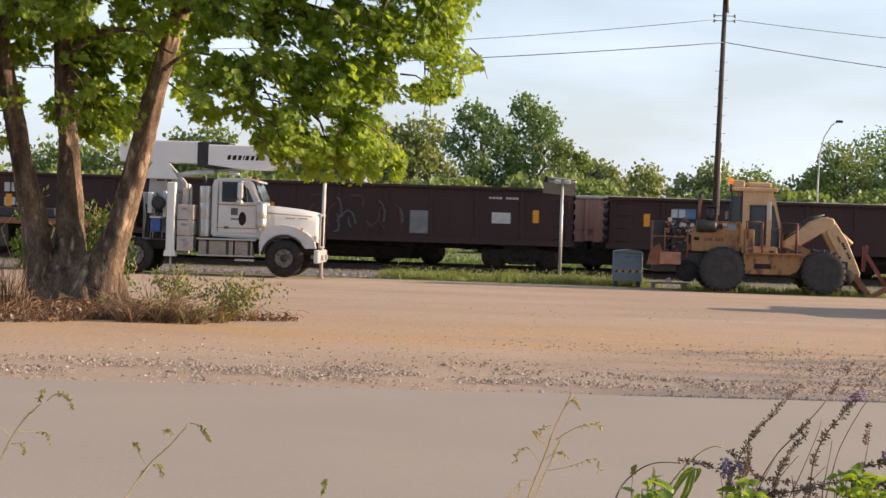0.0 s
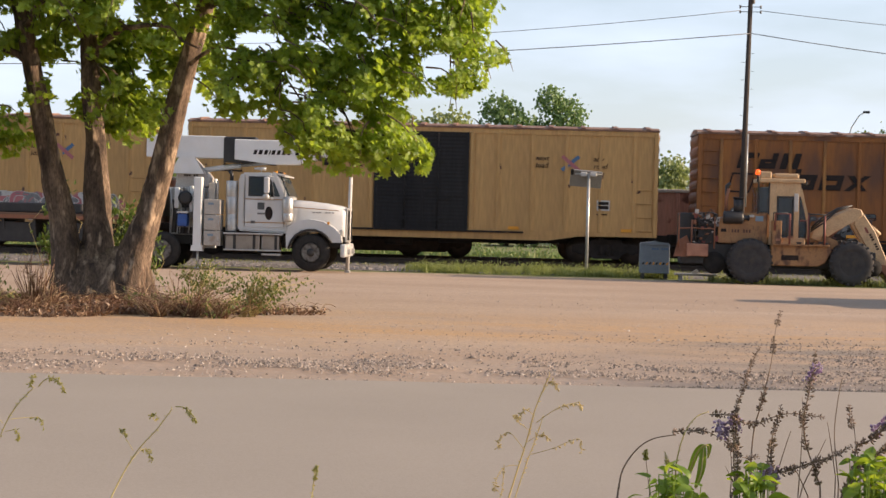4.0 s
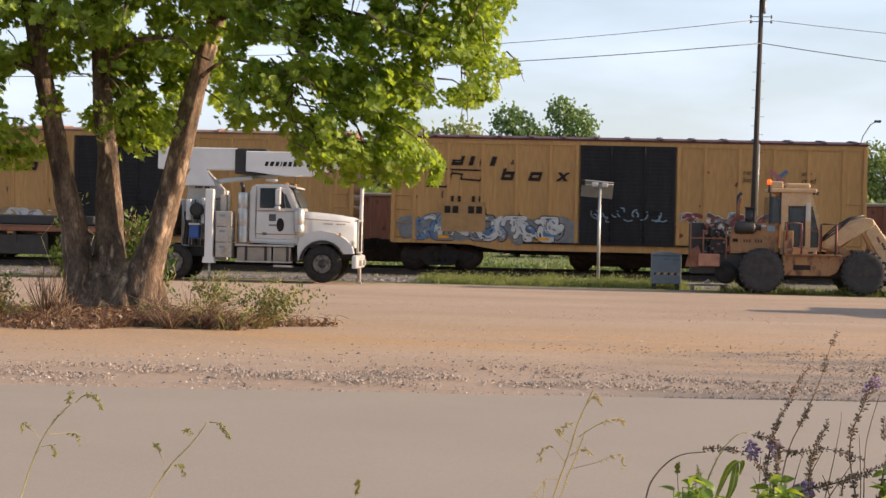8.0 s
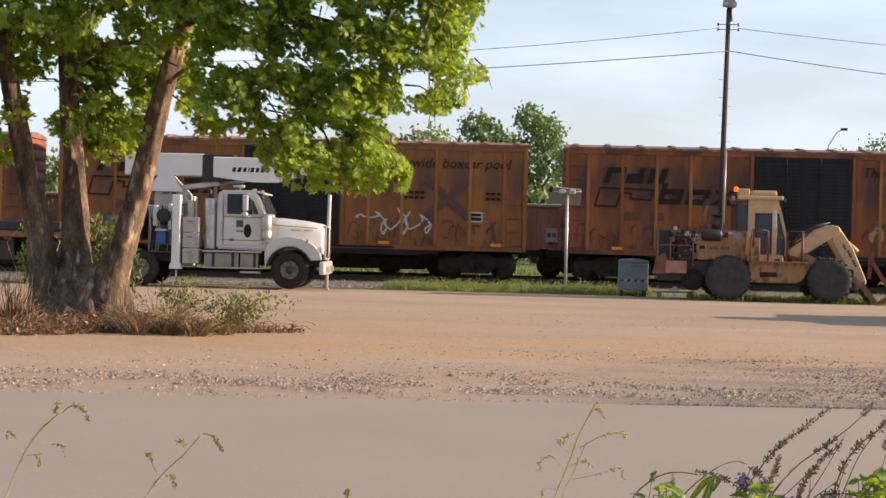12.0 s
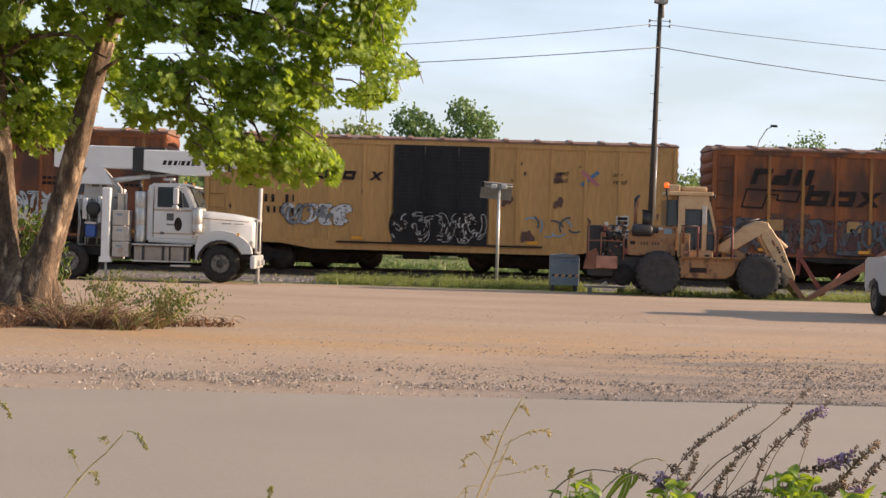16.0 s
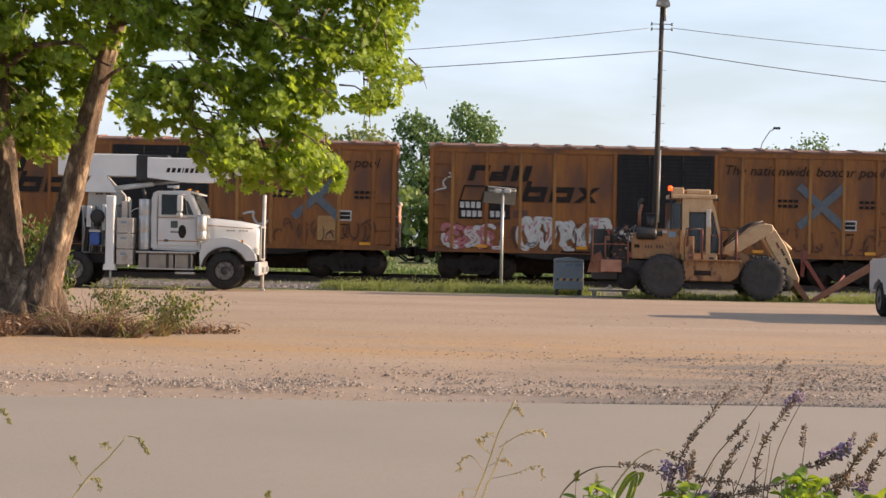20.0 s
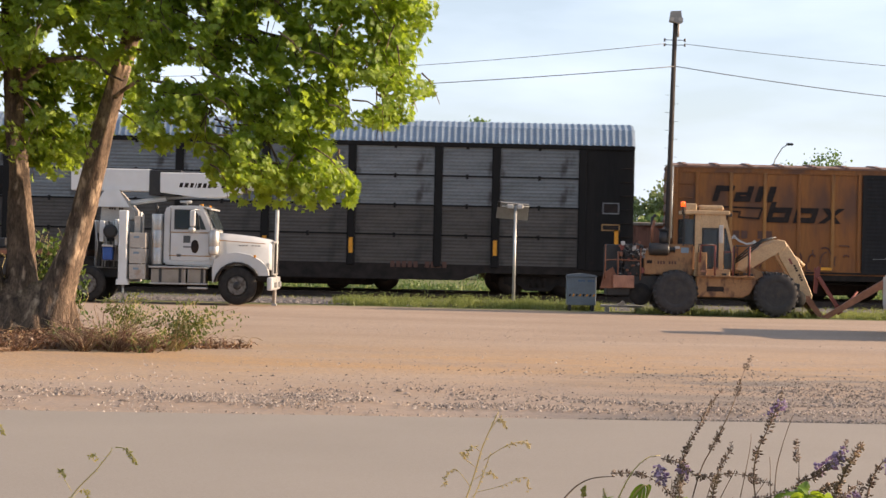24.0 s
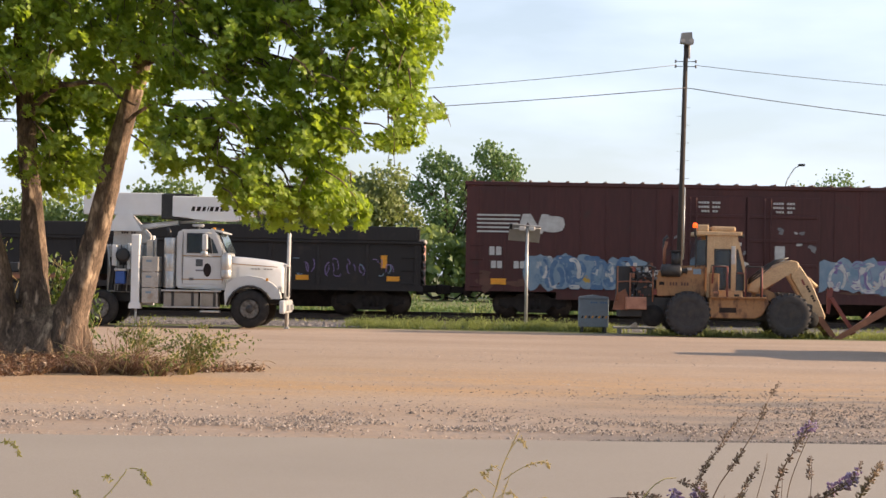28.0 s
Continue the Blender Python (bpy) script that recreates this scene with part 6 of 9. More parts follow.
# dark plates paint the shade of openings onto the closed pedestal
for x0, x1, z0, z1 in ((-4.10, -3.94, 1.00, 1.95), (-3.80, -3.50, 1.72, 2.14), (-3.90, -3.16, 0.97, 1.16), (-3.46, -3.40, 1.10, 2.20)):
    bm = bmesh.new()
    box(bm, x0, x1, 0.535, 0.56, z0, z1, 0.01)
    part("opening", bm, DARK, bay)
for k in range(6):
    bm = bmesh.new()
    x = -4.1 + 0.13 * k
    pipe(bm, [(x, 0.5, 1.0), (x + 0.05, 0.46, 1.6), (x - 0.04, 0.5, 2.3)], 0.022, 6)
    part("hydraulic_hose", bm, DARK if k % 2 else GALV, tk)
bm = bmesh.new()
box(bm, -4.0, -3.86, 0.42, 0.55, 1.7, 2.3, 0.02)
box(bm, -3.56, -3.46, 0.42, 0.55, 1.6, 2.35, 0.02)
part("valve_cover", bm, BOOM_WHITE, tk)
bm = bmesh.new()
box(bm, -3.0, -2.82, 0.35, 0.7, 1.6, 2.45, 0.03)
tube(bm, (-2.75, 0.4, 1.6), (-2.75, 0.4, 2.5), 0.03, n=8)
part("valve_bank", bm, CABINET, tk)
bm = bmesh.new()
lathe(bm, [(0.12, -0.06), (0.20, -0.05), (0.20, 0.05), (0.12, 0.06)], n=20, at=(-3.66, 0.3, 2.0))
part("hose_reel", bm, DARK, tk)
bm = bmesh.new()
box(bm, -3.84, -3.56, 0.1, 0.45, 1.18, 1.56, 0.04)
part("blue_tank", bm, BLUE, tk, "blue plastic tank")
bm = bmesh.new()
box(bm, -3.86, -3.54, 0.08, 0.47, 1.56, 1.62, 0.01)
part("tank_lid", bm, CHALK, tk)
put("marking_bars", bars_mesh(6, 0.05, 0.06, 0.02), INK, tk, pose(-3.75, 0.495, 2.62))
bm = bmesh.new()
box(bm, -4.9, -2.62, 0.72, 1.35, 3.16, 3.80, 0.03)
boom = part("boom_base", bm, BOOM_WHITE, tk)
bm = bmesh.new()
box(bm, -2.66, -2.30, 0.70, 1.37, 3.06, 3.78, 0.02)
part("boom_collar", bm, DARK, tk)
bm = bmesh.new()
slab(bm, [(-2.34, 3.14), (-2.34, 3.72), (0.05, 3.72), (0.05, 3.20), (-0.55, 3.03), (-1.3, 3.03)], 0.68, 1.38)
bmesh.ops.bevel(bm, geom=bm.edges[:], offset=0.02, segments=1, affect="EDGES")
arm = part("boom_section", bm, BOOM_WHITE, tk)
bm = bmesh.new()
box(bm, 0.05, 0.16, 0.70, 1.36, 3.16, 3.72, 0.02)
part("boom_head", bm, DARK, tk)
bm = bmesh.new()
box(bm, 0.16, 0.62, 0.80, 1.26, 3.26, 3.62, 0.03)
tube(bm, (0.55, 0.75, 3.35), (0.55, 1.3, 3.35), 0.16, n=16)
part("boom_tip", bm, BOOM_WHITE, tk)
for x0, z0 in ((-2.62, 3.72), (-2.5, 3.05)):
    bm = bmesh.new()
    box(bm, x0, -1.75, 0.74, 1.33, z0, z0 + 0.075, 0.02)
    part("hose_tray", bm, DARK, tk)
bx = -1.80
for k, w in enumerate((0.115, 0.13, 0.11, 0.04, 0.12, 0.115, 0.13, 0.10, 0, 0.12, 0.12, 0.13, 0.115, 0.10)):
    if w:
        put("mark_letter", letter_block(w * 0.8, 0.13, 2), INK, arm, pose(bx, 0.672, 3.30), "slanted dark lettering block")
    bx += w + 0.032 if w else 0.09
bm = bmesh.new()
tube(bm, (-3.52, 1.0, 2.78), (-2.2, 1.0, 2.98), 0.075, n=12)
ram = part("lift_ram", bm, BOOM_WHITE, tk)
bm = bmesh.new()
tube(bm, (-2.2, 1.0, 2.98), (-1.1, 1.0, 3.10), 0.05, n=12)
part("ram_rod", bm, TIN, ram)
bm = bmesh.new()
slab(bm, [(-4.2, 2.7), (-3.9, 3.2), (-3.5, 3.2), (-3.2, 2.7)], 0.62, 0.68)
part("knuckle_plate", bm, BOOM_WHITE, tk)
# deck
bm = bmesh.new()
box(bm, -10.6, -4.35, 0.0, 2.4, 1.28, 1.46, 0.01)
deck = part("deck", bm, DECK, tk, "brown wooden flat deck")
bm = bmesh.new()
box(bm, -10.6, -4.35, -0.03, 0.03, 1.30, 1.40)
part("rub_rail", bm, RUSTY_BEAM, deck)
bm = bmesh.new()
box(bm, -4.45, -4.33, 0.05, 2.35, 1.46, 2.3, 0.02)
part("headboard", bm, DARK, deck)
bm = bmesh.new()
box(bm, -9.9, -6.6, 0.2, 2.0, 1.46, 1.75, 0.04)
part("covered_load", bm, DARK, deck)
bm = bmesh.new()
for x in (-9.8, -8.9, -8.0, -7.1):
    box(bm, x, x + 0.08, 0.1, 2.3, 0.98, 1.28)
part("cross_member", bm, DARK, tk)

# dark boxes added to fill the dim space under the deck
bm = bmesh.new()
box(bm, -9.6, -7.9, 0.15, 0.7, 0.62, 1.2, 0.03)
part("side_locker", bm, DARK, tk)
bm = bmesh.new()
box(bm, -7.6, -6.5, 0.15, 0.7, 0.7, 1.2, 0.03)
part("side_locker", bm, DARK, tk)

# marker post beside the bumper
mp_post = thing("marker_post", pose(-5.22, 53.6, 0), "white upright post standing at the truck's bumper", "post")
bm = bmesh.new()
tube(bm, (0, 0, -0.1), (0.04, 0, 2.72), 0.055, n=10)
part("pole", bm, CHALK, mp_post)
bm = bmesh.new()
box(bm, -0.08, 0.08, -0.08, 0.08, -0.05, 0.03, 0.02)
part("foot", bm, GALV, mp_post)

# ---- wheel loader ----
@once
def tread_bar(w, r):
    bm = bmesh.new()
    box(bm, -0.030, 0.030, 0.01, w / 2 - 0.015, r - 0.075, r, 0.008)
    return mesh_of("tread_bar", bm)


def loader_wheel(parent, x, y, r, w, face):
    """A broad tyre with slanted tread bars and a caked disc."""
    bm = bmesh.new()
    lathe(bm, [(0.31, -w / 2 + 0.05), (0.36, -w / 2 + 0.01), (r - 0.11, -w / 2), (r - 0.04, -w / 2 + 0.05), (r - 0.02, -w / 4), (r - 0.02, w / 4), (r - 0.04, w / 2 - 0.05), (r - 0.11, w / 2), (0.36, w / 2 - 0.01), (0.31, w / 2 - 0.05)], n=40)
    t = part("wheel", bm, TYRE_DUST, parent, m=pose(x, y, r))
    for k in range(22):
        for side in (-1, 1):
            put("tread_bar", tread_bar(w, r), TYRE_DUST, t, pose(0, 0, 0, 0, (k + 0.5 * (side > 0)) * 360 / 22, 0) @ pose(0, 0, 0, 0, 0, 18 * side + 180 * (side < 0)))
    bm = bmesh.new()
    d = face * w / 2
    lathe(bm, [(0.345, d * 0.90), (0.31, d * 0.88), (0.28, d * 0.70), (0.16, d * 0.72), (0.14, d * 0.86), (0.02, d * 0.88)], n=28)
    for k in range(10):
        a = 2 * math.pi * k / 10
        tube(bm, (0.215 * math.cos(a), d * 0.7, 0.215 * math.sin(a)), (0.215 * math.cos(a), d * 0.78, 0.215 * math.sin(a)), 0.018, n=6)
    part("rim", bm, TYRE_DUST, t, "mud-caked dark rim")


ld = thing("wheel_loader", pose(6.20, 52.5, 0), "dusty tan wheel loader with a bent lift arm, parked on grass", "loader")
for x, y, f in ((0, 0.25, -1), (2.84, 0.25, -1), (0, 2.0, 1), (2.84, 2.0, 1)):
    loader_wheel(ld, x, y, 0.635, 0.46, f)
bm = bmesh.new()
box(bm, -1.75, -1.15, 0.35, 1.9, 0.72, 1.08, 0.03)
part("counterweight", bm, RUSTY_PINK, ld, "rust-pink rear counterweight")
bm = bmesh.new()
box(bm, -1.9, 0.6, 0.6, 1.65, 0.50, 1.10, 0.03)
box(bm, 0.5, 3.6, 0.7, 1.55, 0.45, 0.95, 0.03)
tube(bm, (0, 0.3, 0.63), (0, 2.0, 0.63), 0.14, n=12)
tube(bm, (2.84, 0.3, 0.63), (2.84, 2.0, 0.63), 0.14, n=12)
part("chassis", bm, DARK, ld)
bm = bmesh.new()
lathe(bm, [(0.1, -0.1), (0.30, -0.12), (0.32, 0), (0.30, 0.12), (0.1, 0.1)], n=24, at=(-0.95, 0.65, 0.55))
part("spare_wheel", bm, TYRE, ld)
bm = bmesh.new()
slab(bm, [(-0.88, 1.12), (-0.88, 1.80), (-0.2, 1.98), (0.5, 2.0), (0.5, 1.12)], 0.45, 1.8)
bmesh.ops.bevel(bm, geom=bm.edges[:], offset=0.03, segments=2, affect="EDGES")
hd = part("engine_hood", bm, LOADER, ld)
put("marking_bars", bars_mesh(7, 0.05, 0.09, 0.03), SPRAY["brown"], hd, pose(-0.50, 0.44, 1.42))
put("vent", rib_plate(0.15, 0.09), INK, hd, pose(-0.80, 0.44, 1.43))
put("decal", rib_plate(0.22, 0.15), SPRAY["pale"], hd, pose(0.16, 0.44, 1.75))
bm = bmesh.new()
box(bm, -1.42, -0.88, 0.55, 1.7, 1.08, 1.78, 0.02)
part("engine_block", bm, DARK, ld, "exposed dark engine")
rnd = random.Random(77)
for k in range(34):
    bm = bmesh.new()
    x, z, s = rnd.uniform(-1.62, -0.92), rnd.uniform(1.1, 1.92), rnd.uniform(0.03, 0.11)
    box(bm, x, x + s, 0.43, 0.56, z, z + s * rnd.uniform(0.5, 1.7), 0.010)
    part("engine_part", bm, rnd.choice((CHALK, DARK, DARK, RUSTY_BEAM, SPRAY["grey"], TIN, LOADER_RED)), ld)
for k in range(9):
    bm = bmesh.new()
    z = rnd.uniform(1.2, 1.95)
    pipe(bm, [(-1.6, 0.5, z), (-1.35, 0.40, z + rnd.uniform(-0.2, 0.25)), (-1.1, 0.38, z + rnd.uniform(-0.2, 0.3)), (-0.9, 0.46, z + rnd.uniform(-0.2, 0.1))], 0.014, 6)
    part("hose", bm, SPRAY["grey"] if k == 4 else DARK, ld)
for x, z in ((-1.98, 1.95), (-1.62, 1.75), (-0.98, 1.85)):
    bm = bmesh.new()
    pipe(bm, [(x, 0.42, 0.95), (x, 0.42, z)], 0.022, 7)
    part("guard_post", bm, RUSTY_BEAM, ld)
bm = bmesh.new()
pipe(bm, [(-1.98, 0.42, 1.50), (-1.62, 0.42, 1.52), (-0.98, 0.42, 1.50)], 0.018, 7)
part("guard_rail", bm, RUSTY_BEAM, ld)
bm = bmesh.new()
box(bm, -1.95, -1.5, 0.75, 1.5, 1.05, 1.95, 0.03)
part("radiator", bm, DARK, ld)
bm = bmesh.new()
slab(bm, [(-2.1, 0.7), (-2.0, 1.15), (-1.75, 1.3), (-1.6, 0.95), (-1.7, 0.7)], 0.5, 0.62)
part("tow_bracket", bm, RUSTY_BEAM, ld)
bm = bmesh.new()
lathe(bm, [(0.06, -0.76), (0.17, -0.74), (0.18, -0.70), (0.18, -0.24), (0.16, -0.20), (0.07, -0.17), (0.07, -0.05), (0.10, -0.03), (0.02, 0.0)], axis="X", n=18, at=(0.0, 0.42, 1.84))
part("air_filter", bm, DARK, ld)
bm = bmesh.new()
tube(bm, (-0.33, 0.5, 1.95), (-0.33, 0.5, 2.38), 0.13, n=14)
tube(bm, (-0.33, 0.5, 2.38), (-0.33, 0.5, 2.42), 0.16, n=14)
part("pre_cleaner", bm, DARK, ld)
bm = bmesh.new()
pipe(bm, [(-0.62, 0.9, 1.9), (-0.62, 0.9, 2.74), (-0.52, 0.9, 2.82)], 0.05, 8)
part("exhaust_pipe", bm, DARK, ld)
# cab
bm = bmesh.new()
box(bm, 0.54, 1.56, 0.42, 1.85, 1.10, 1.30, 0.02)
cabl = part("cab", bm, LOADER_PALE, ld)
for x0, x1, z0, z1 in ((0.54, 0.74, 1.28, 2.86), (1.22, 1.36, 1.28, 2.86)):
    for y in (0.4, 1.75):
        bm = bmesh.new()
        box(bm, x0, x1, y, y + 0.1, z0, z1, 0.015)
        part("cab_pillar", bm, LOADER_PALE, cabl)
for y in (0.4, 1.75):
    bm = bmesh.new()
    slab(bm, [(1.36, 2.70), (1.44, 2.70), (1.68, 1.72), (1.68, 1.28), (1.60, 1.28), (1.60, 1.72)], y, y + 0.1)
    part("cab_pillar", bm, LOADER_PALE, cabl)
    bm = bmesh.new()
    slab(bm, [(0.74, 2.48), (0.74, 2.86), (1.42, 2.86), (1.40, 2.48)], y + 0.005, y + 0.095)
    part("header_panel", bm, LOADER_PALE, cabl)
bm = bmesh.new()
slab(bm, [(0.76, 1.34), (0.76, 2.40), (0.82, 2.46), (1.16, 2.46), (1.21, 2.40), (1.21, 1.34)], 0.43, 0.45)
dr = part("cab_door", bm, GLASS, cabl, "dark glass cab door")
bm = bmesh.new()
for z in (1.31, 2.44):
    box(bm, 0.75, 1.21, 0.395, 0.46, z, z + 0.035)
for x in (0.745, 1.185):
    box(bm, x, x + 0.03, 0.395, 0.46, 1.31, 2.47)
part("door_frame", bm, DARK, dr)
# matte white stands in for the mirror catching the sun
bm = bmesh.new()
box(bm, 1.22, 1.34, 0.37, 0.40, 2.05, 2.56, 0.01)
part("door_mirror", bm, CHALK, cabl, "sunlit white mirror")
bm = bmesh.new()
slab(bm, [(1.38, 1.32), (1.38, 2.46), (1.43, 2.46), (1.60, 1.75), (1.60, 1.32)], 0.44, 0.46)
part("quarter_window", bm, GLASS, cabl)
bm = bmesh.new()
box(bm, 0.22, 0.54, 0.45, 0.5, 2.0, 2.72)
box(bm, 0.22, 0.26, 0.45, 1.8, 2.0, 2.72)
part("rear_window", bm, GLASS, cabl)
bm = bmesh.new()
for x in (0.20, 0.50):
    box(bm, x, x + 0.05, 0.42, 0.47, 1.95, 2.85, 0.01)
part("rear_frame", bm, DARK, cabl)
bm = bmesh.new()
box(bm, 0.24, 1.52, 0.34, 1.9, 2.85, 2.97, 0.03)
roof2 = part("cab_roof", bm, LOADER_PALE, ld)
for x, z in ((1.05, 1.30), (0.70, 1.22), (1.9, 1.16), (1.3, 1.14), (2.05, 1.14)):
    bm = bmesh.new()
    box(bm, x, x + 0.12, 0.10, 0.30, z, z + 0.06, 0.01)
    part("fitting", bm, RUSTY_PINK if x < 1.2 else DARK, ld)
bm = bmesh.new()
pipe(bm, [(1.62, 0.08, 1.12), (1.62, 0.08, 1.98), (2.02, 0.08, 1.98), (2.02, 0.08, 1.12)], 0.02, 8)
part("guard_frame", bm, DARK, ld)
bm = bmesh.new()
pipe(bm, [(0.62, 0.10, 1.78), (0.62, 0.10, 2.0), (1.02, 0.10, 2.0)], 0.018, 8)
part("grab_rail", bm, DARK, ld)
bm = bmesh.new()
box(bm, -0.02, 0.12, 0.395, 0.42, 1.86, 1.93, 0.004)
part("filter_label", bm, CHALK, ld)
bm = bmesh.new()
pipe(bm, [(-0.66, 0.5, 1.98), (-0.66, 0.5, 2.42), (-0.60, 0.5, 2.66)], 0.045, 8)
part("cooler_pipe", bm, RUSTY_BEAM, ld)
bm = bmesh.new()
box(bm, 0.66, 1.36, 0.5, 1.7, 2.97, 3.12, 0.05)
part("air_conditioner", bm, LOADER_PALE, roof2)
bm = bmesh.new()
box(bm, 0.26, 0.58, 0.42, 0.9, 2.97, 3.16, 0.03)
part("lamp_housing", bm, LOADER_PALE, roof2)
bm = bmesh.new()
lathe(bm, [(0.065, 3.07), (0.065, 3.17), (0.05, 3.20), (0.02, 3.21)], axis="Z", n=16, at=(0.20, 0.5, 0))
bc = part("beacon", bm, BEACON, roof2, "glowing amber beacon")
bm = bmesh.new()
tube(bm, (0.20, 0.5, 2.85), (0.20, 0.5, 3.06), 0.025, n=8)
part("beacon_post", bm, DARK, bc)
for x in (1.40, 1.50):
    bm = bmesh.new()
    box(bm, x, x + 0.08, 0.36, 0.46, 2.80, 2.90, 0.02)
    part("work_light", bm, DARK, roof2)
bm = bmesh.new()
slab(bm, [(0.58, 0.52), (0.58, 1.10), (2.2, 1.10), (2.3, 0.98), (2.1, 0.62), (1.9, 0.52)], 0.2, 0.5)
bmesh.ops.bevel(bm, geom=bm.edges[:], offset=0.02, segments=1, affect="EDGES")
side = part("side_frame", bm, LOADER, ld)
# black plate paints the recess's shade on the flat frame
put("recess", rib_plate(0.48, 0.14), INK, side, pose(0.88, 0.198, 0.68))
bm = bmesh.new()
box(bm, 0.62, 2.2, 0.05, 0.5, 1.09, 1.13, 0.01)
part("platform", bm, LOADER, ld)
bm = bmesh.new()
box(bm, 0.60, 0.86, 0.12, 0.38, 1.13, 1.78, 0.02)
part("battery_box", bm, LOADER, ld)
for xa, xb, z, mt in ((0.66, 1.08, 1.98, LOADER_RED), (1.36, 1.62, 1.80, LOADER_RED), (1.66, 2.06, 1.98, DARK)):
    bm = bmesh.new()
    pipe(bm, [(xa, 0.1, 1.5 if xa < 1 else z), (xa + 0.02, 0.1, z), (xb, 0.1, z), (xb, 0.1, 1.12)], 0.025, 8)
    part("handrail", bm, mt, ld)
for x in (1.08, 1.6, 2.05):
    bm = bmesh.new()
    tube(bm, (x, 0.09, 1.12), (x, 0.09, 1.95), 0.028, n=8)
    part("rail_post", bm, LOADER_RED, ld)
# lift arm: heavy bent box, with rams
for y in (0.75, 1.45):
    bm = bmesh.new()
    slab(bm, [(1.75, 1.30), (1.85, 1.62), (2.55, 2.02), (2.95, 2.20), (3.18, 2.16), (3.22, 1.98), (3.05, 1.86), (2.45, 1.50), (2.05, 1.22)], y, y + 0.22)
    bmesh.ops.bevel(bm, geom=bm.edges[:], offset=0.025, segments=1, affect="EDGES")
    part("lift_arm", bm, LOADER_PALE, ld)
    bm = bmesh.new()
    slab(bm, [(3.0, 2.12), (3.20, 2.10), (3.58, 1.55), (3.98, 0.62), (3.92, 0.40), (3.72, 0.40), (3.46, 0.92), (2.98, 1.72)], y + 0.02, y + 0.2)
    bmesh.ops.bevel(bm, geom=bm.edges[:], offset=0.02, segments=1, affect="EDGES")
    da = part("dipper_arm", bm, LOADER_PALE, ld)
    if y < 1:
        put("marking_bars", bars_mesh(7, 0.055, 0.07, 0.02), INK, da, pose(3.40, y + 0.012, 1.46, 0, 62, 0))
        put("arm_badge", rib_plate(0.18, 0.06), LOADER_RED, da, pose(3.26, y + 0.012, 1.64, 0, 62, 0))
bm = bmesh.new()
tube(bm, (2.1, 0.9, 1.25), (2.75, 0.9, 1.75), 0.07, n=10)
tube(bm, (2.75, 0.9, 1.75), (3.02, 0.9, 1.95), 0.04, n=10)
part("lift_ram", bm, RUSTY_BEAM, ld)
for k in range(3):
    bm = bmesh.new()
    pipe(bm, [(1.75, 0.72, 1.5 + 0.05 * k), (2.1, 0.70, 1.75 + 0.09 * k), (2.5, 0.72, 2.12 + 0.03 * k), (2.9, 0.74, 2.26)], 0.022, 6)
    part("hose", bm, DARK, ld)
bm = bmesh.new()
slab(bm, [(2.0, 1.10), (2.1, 1.42), (2.5, 1.25), (2.6, 0.98)], 0.6, 1.8)
part("arm_stand", bm, LOADER, ld)
bm = bmesh.new()
tube(bm, (3.45, 0.85, 1.70), (3.72, 0.85, 1.45), 0.06, n=10)
part("tilt_ram", bm, LOADER_PALE, ld)
bm = bmesh.new()
lathe(bm, [(0.05, -0.3), (0.24, -0.28), (0.26, 0.0), (0.24, 0.28), (0.05, 0.3)], n=20, at=(3.52, 0.85, 0.52))
part("winch_drum", bm, TYRE, ld)
bm = bmesh.new()
slab(bm, [(3.62, 0.62), (3.86, 0.60), (4.28, 0.02), (4.10, 0.02)], 0.6, 1.6)
part("blade", bm, RUSTY_BEAM, ld)
# red drawbar in front of the loader
db = thing("drawbar", pose(10.35, 52.9, 0), "rusty red A-frame drawbar resting on the grass", "drawbar")
bm = bmesh.new()
slab(bm, [(0.0, 0.0), (0.20, -0.02), (1.3, 0.62), (2.6, 1.40), (2.6, 1.55), (2.42, 1.52), (1.2, 0.78)], -0.1, 0.1)
part("beam", bm, RUSTY_BEAM, db)
bm = bmesh.new()
slab(bm, [(0.6, 0.12), (0.69, 0.15), (0.02, 1.17), (-0.07, 1.12)], 0.25, 0.38)
part("strut", bm, LOADER_RED, db)
bm = bmesh.new()
slab(bm, [(-0.13, 0.70), (-0.05, 0.68), (0.0, 1.1), (0.05, 1.40), (-0.02, 1.45), (-0.07, 1.36), (-0.12, 1.42)], 0.4, 0.50)
part("upright", bm, LOADER_RED, db)
bm = bmesh.new()
tube(bm, (0.5, 0.1, 0.1), (1.1, 0.35, 0.75), 0.03, n=8)
part("brace", bm, LOADER_RED, db)
bm = bmesh.new()
tube(bm, (2.2, 0.0, 1.3), (2.2, 0.05, 0.0), 0.045, n=8)
part("prop", bm, LOADER_RED, db)

# ---- trackside cabinet, lamp post, pole ----
gb = thing("trackside_cabinet", pose(3.72, 55.5, 0), "blue-grey steel cabinet with a striped band, on a pad", "cabinet")
bm = bmesh.new()
box(bm, -0.43, 0.43, -0.3, 0.3, 0.14, 0.98, 0.015)
part("body", bm, GREY_BOX, gb)
bm = bmesh.new()
slab(bm, [(-0.45, 0.98), (-0.40, 1.04), (0.0, 1.09), (0.40, 1.04), (0.45, 0.98)], -0.33, 0.33)
part("lid", bm, GREY_BOX, gb)
for k in range(8):
    bm = bmesh.new()
    slab(bm, [(-0.38 + k * 0.1, 0.40), (-0.33 + k * 0.1, 0.40), (-0.30 + k * 0.1, 0.47), (-0.35 + k * 0.1, 0.47)], -0.306, -0.29)
    part("stripe", bm, REFLECT if k % 2 else INK, gb)
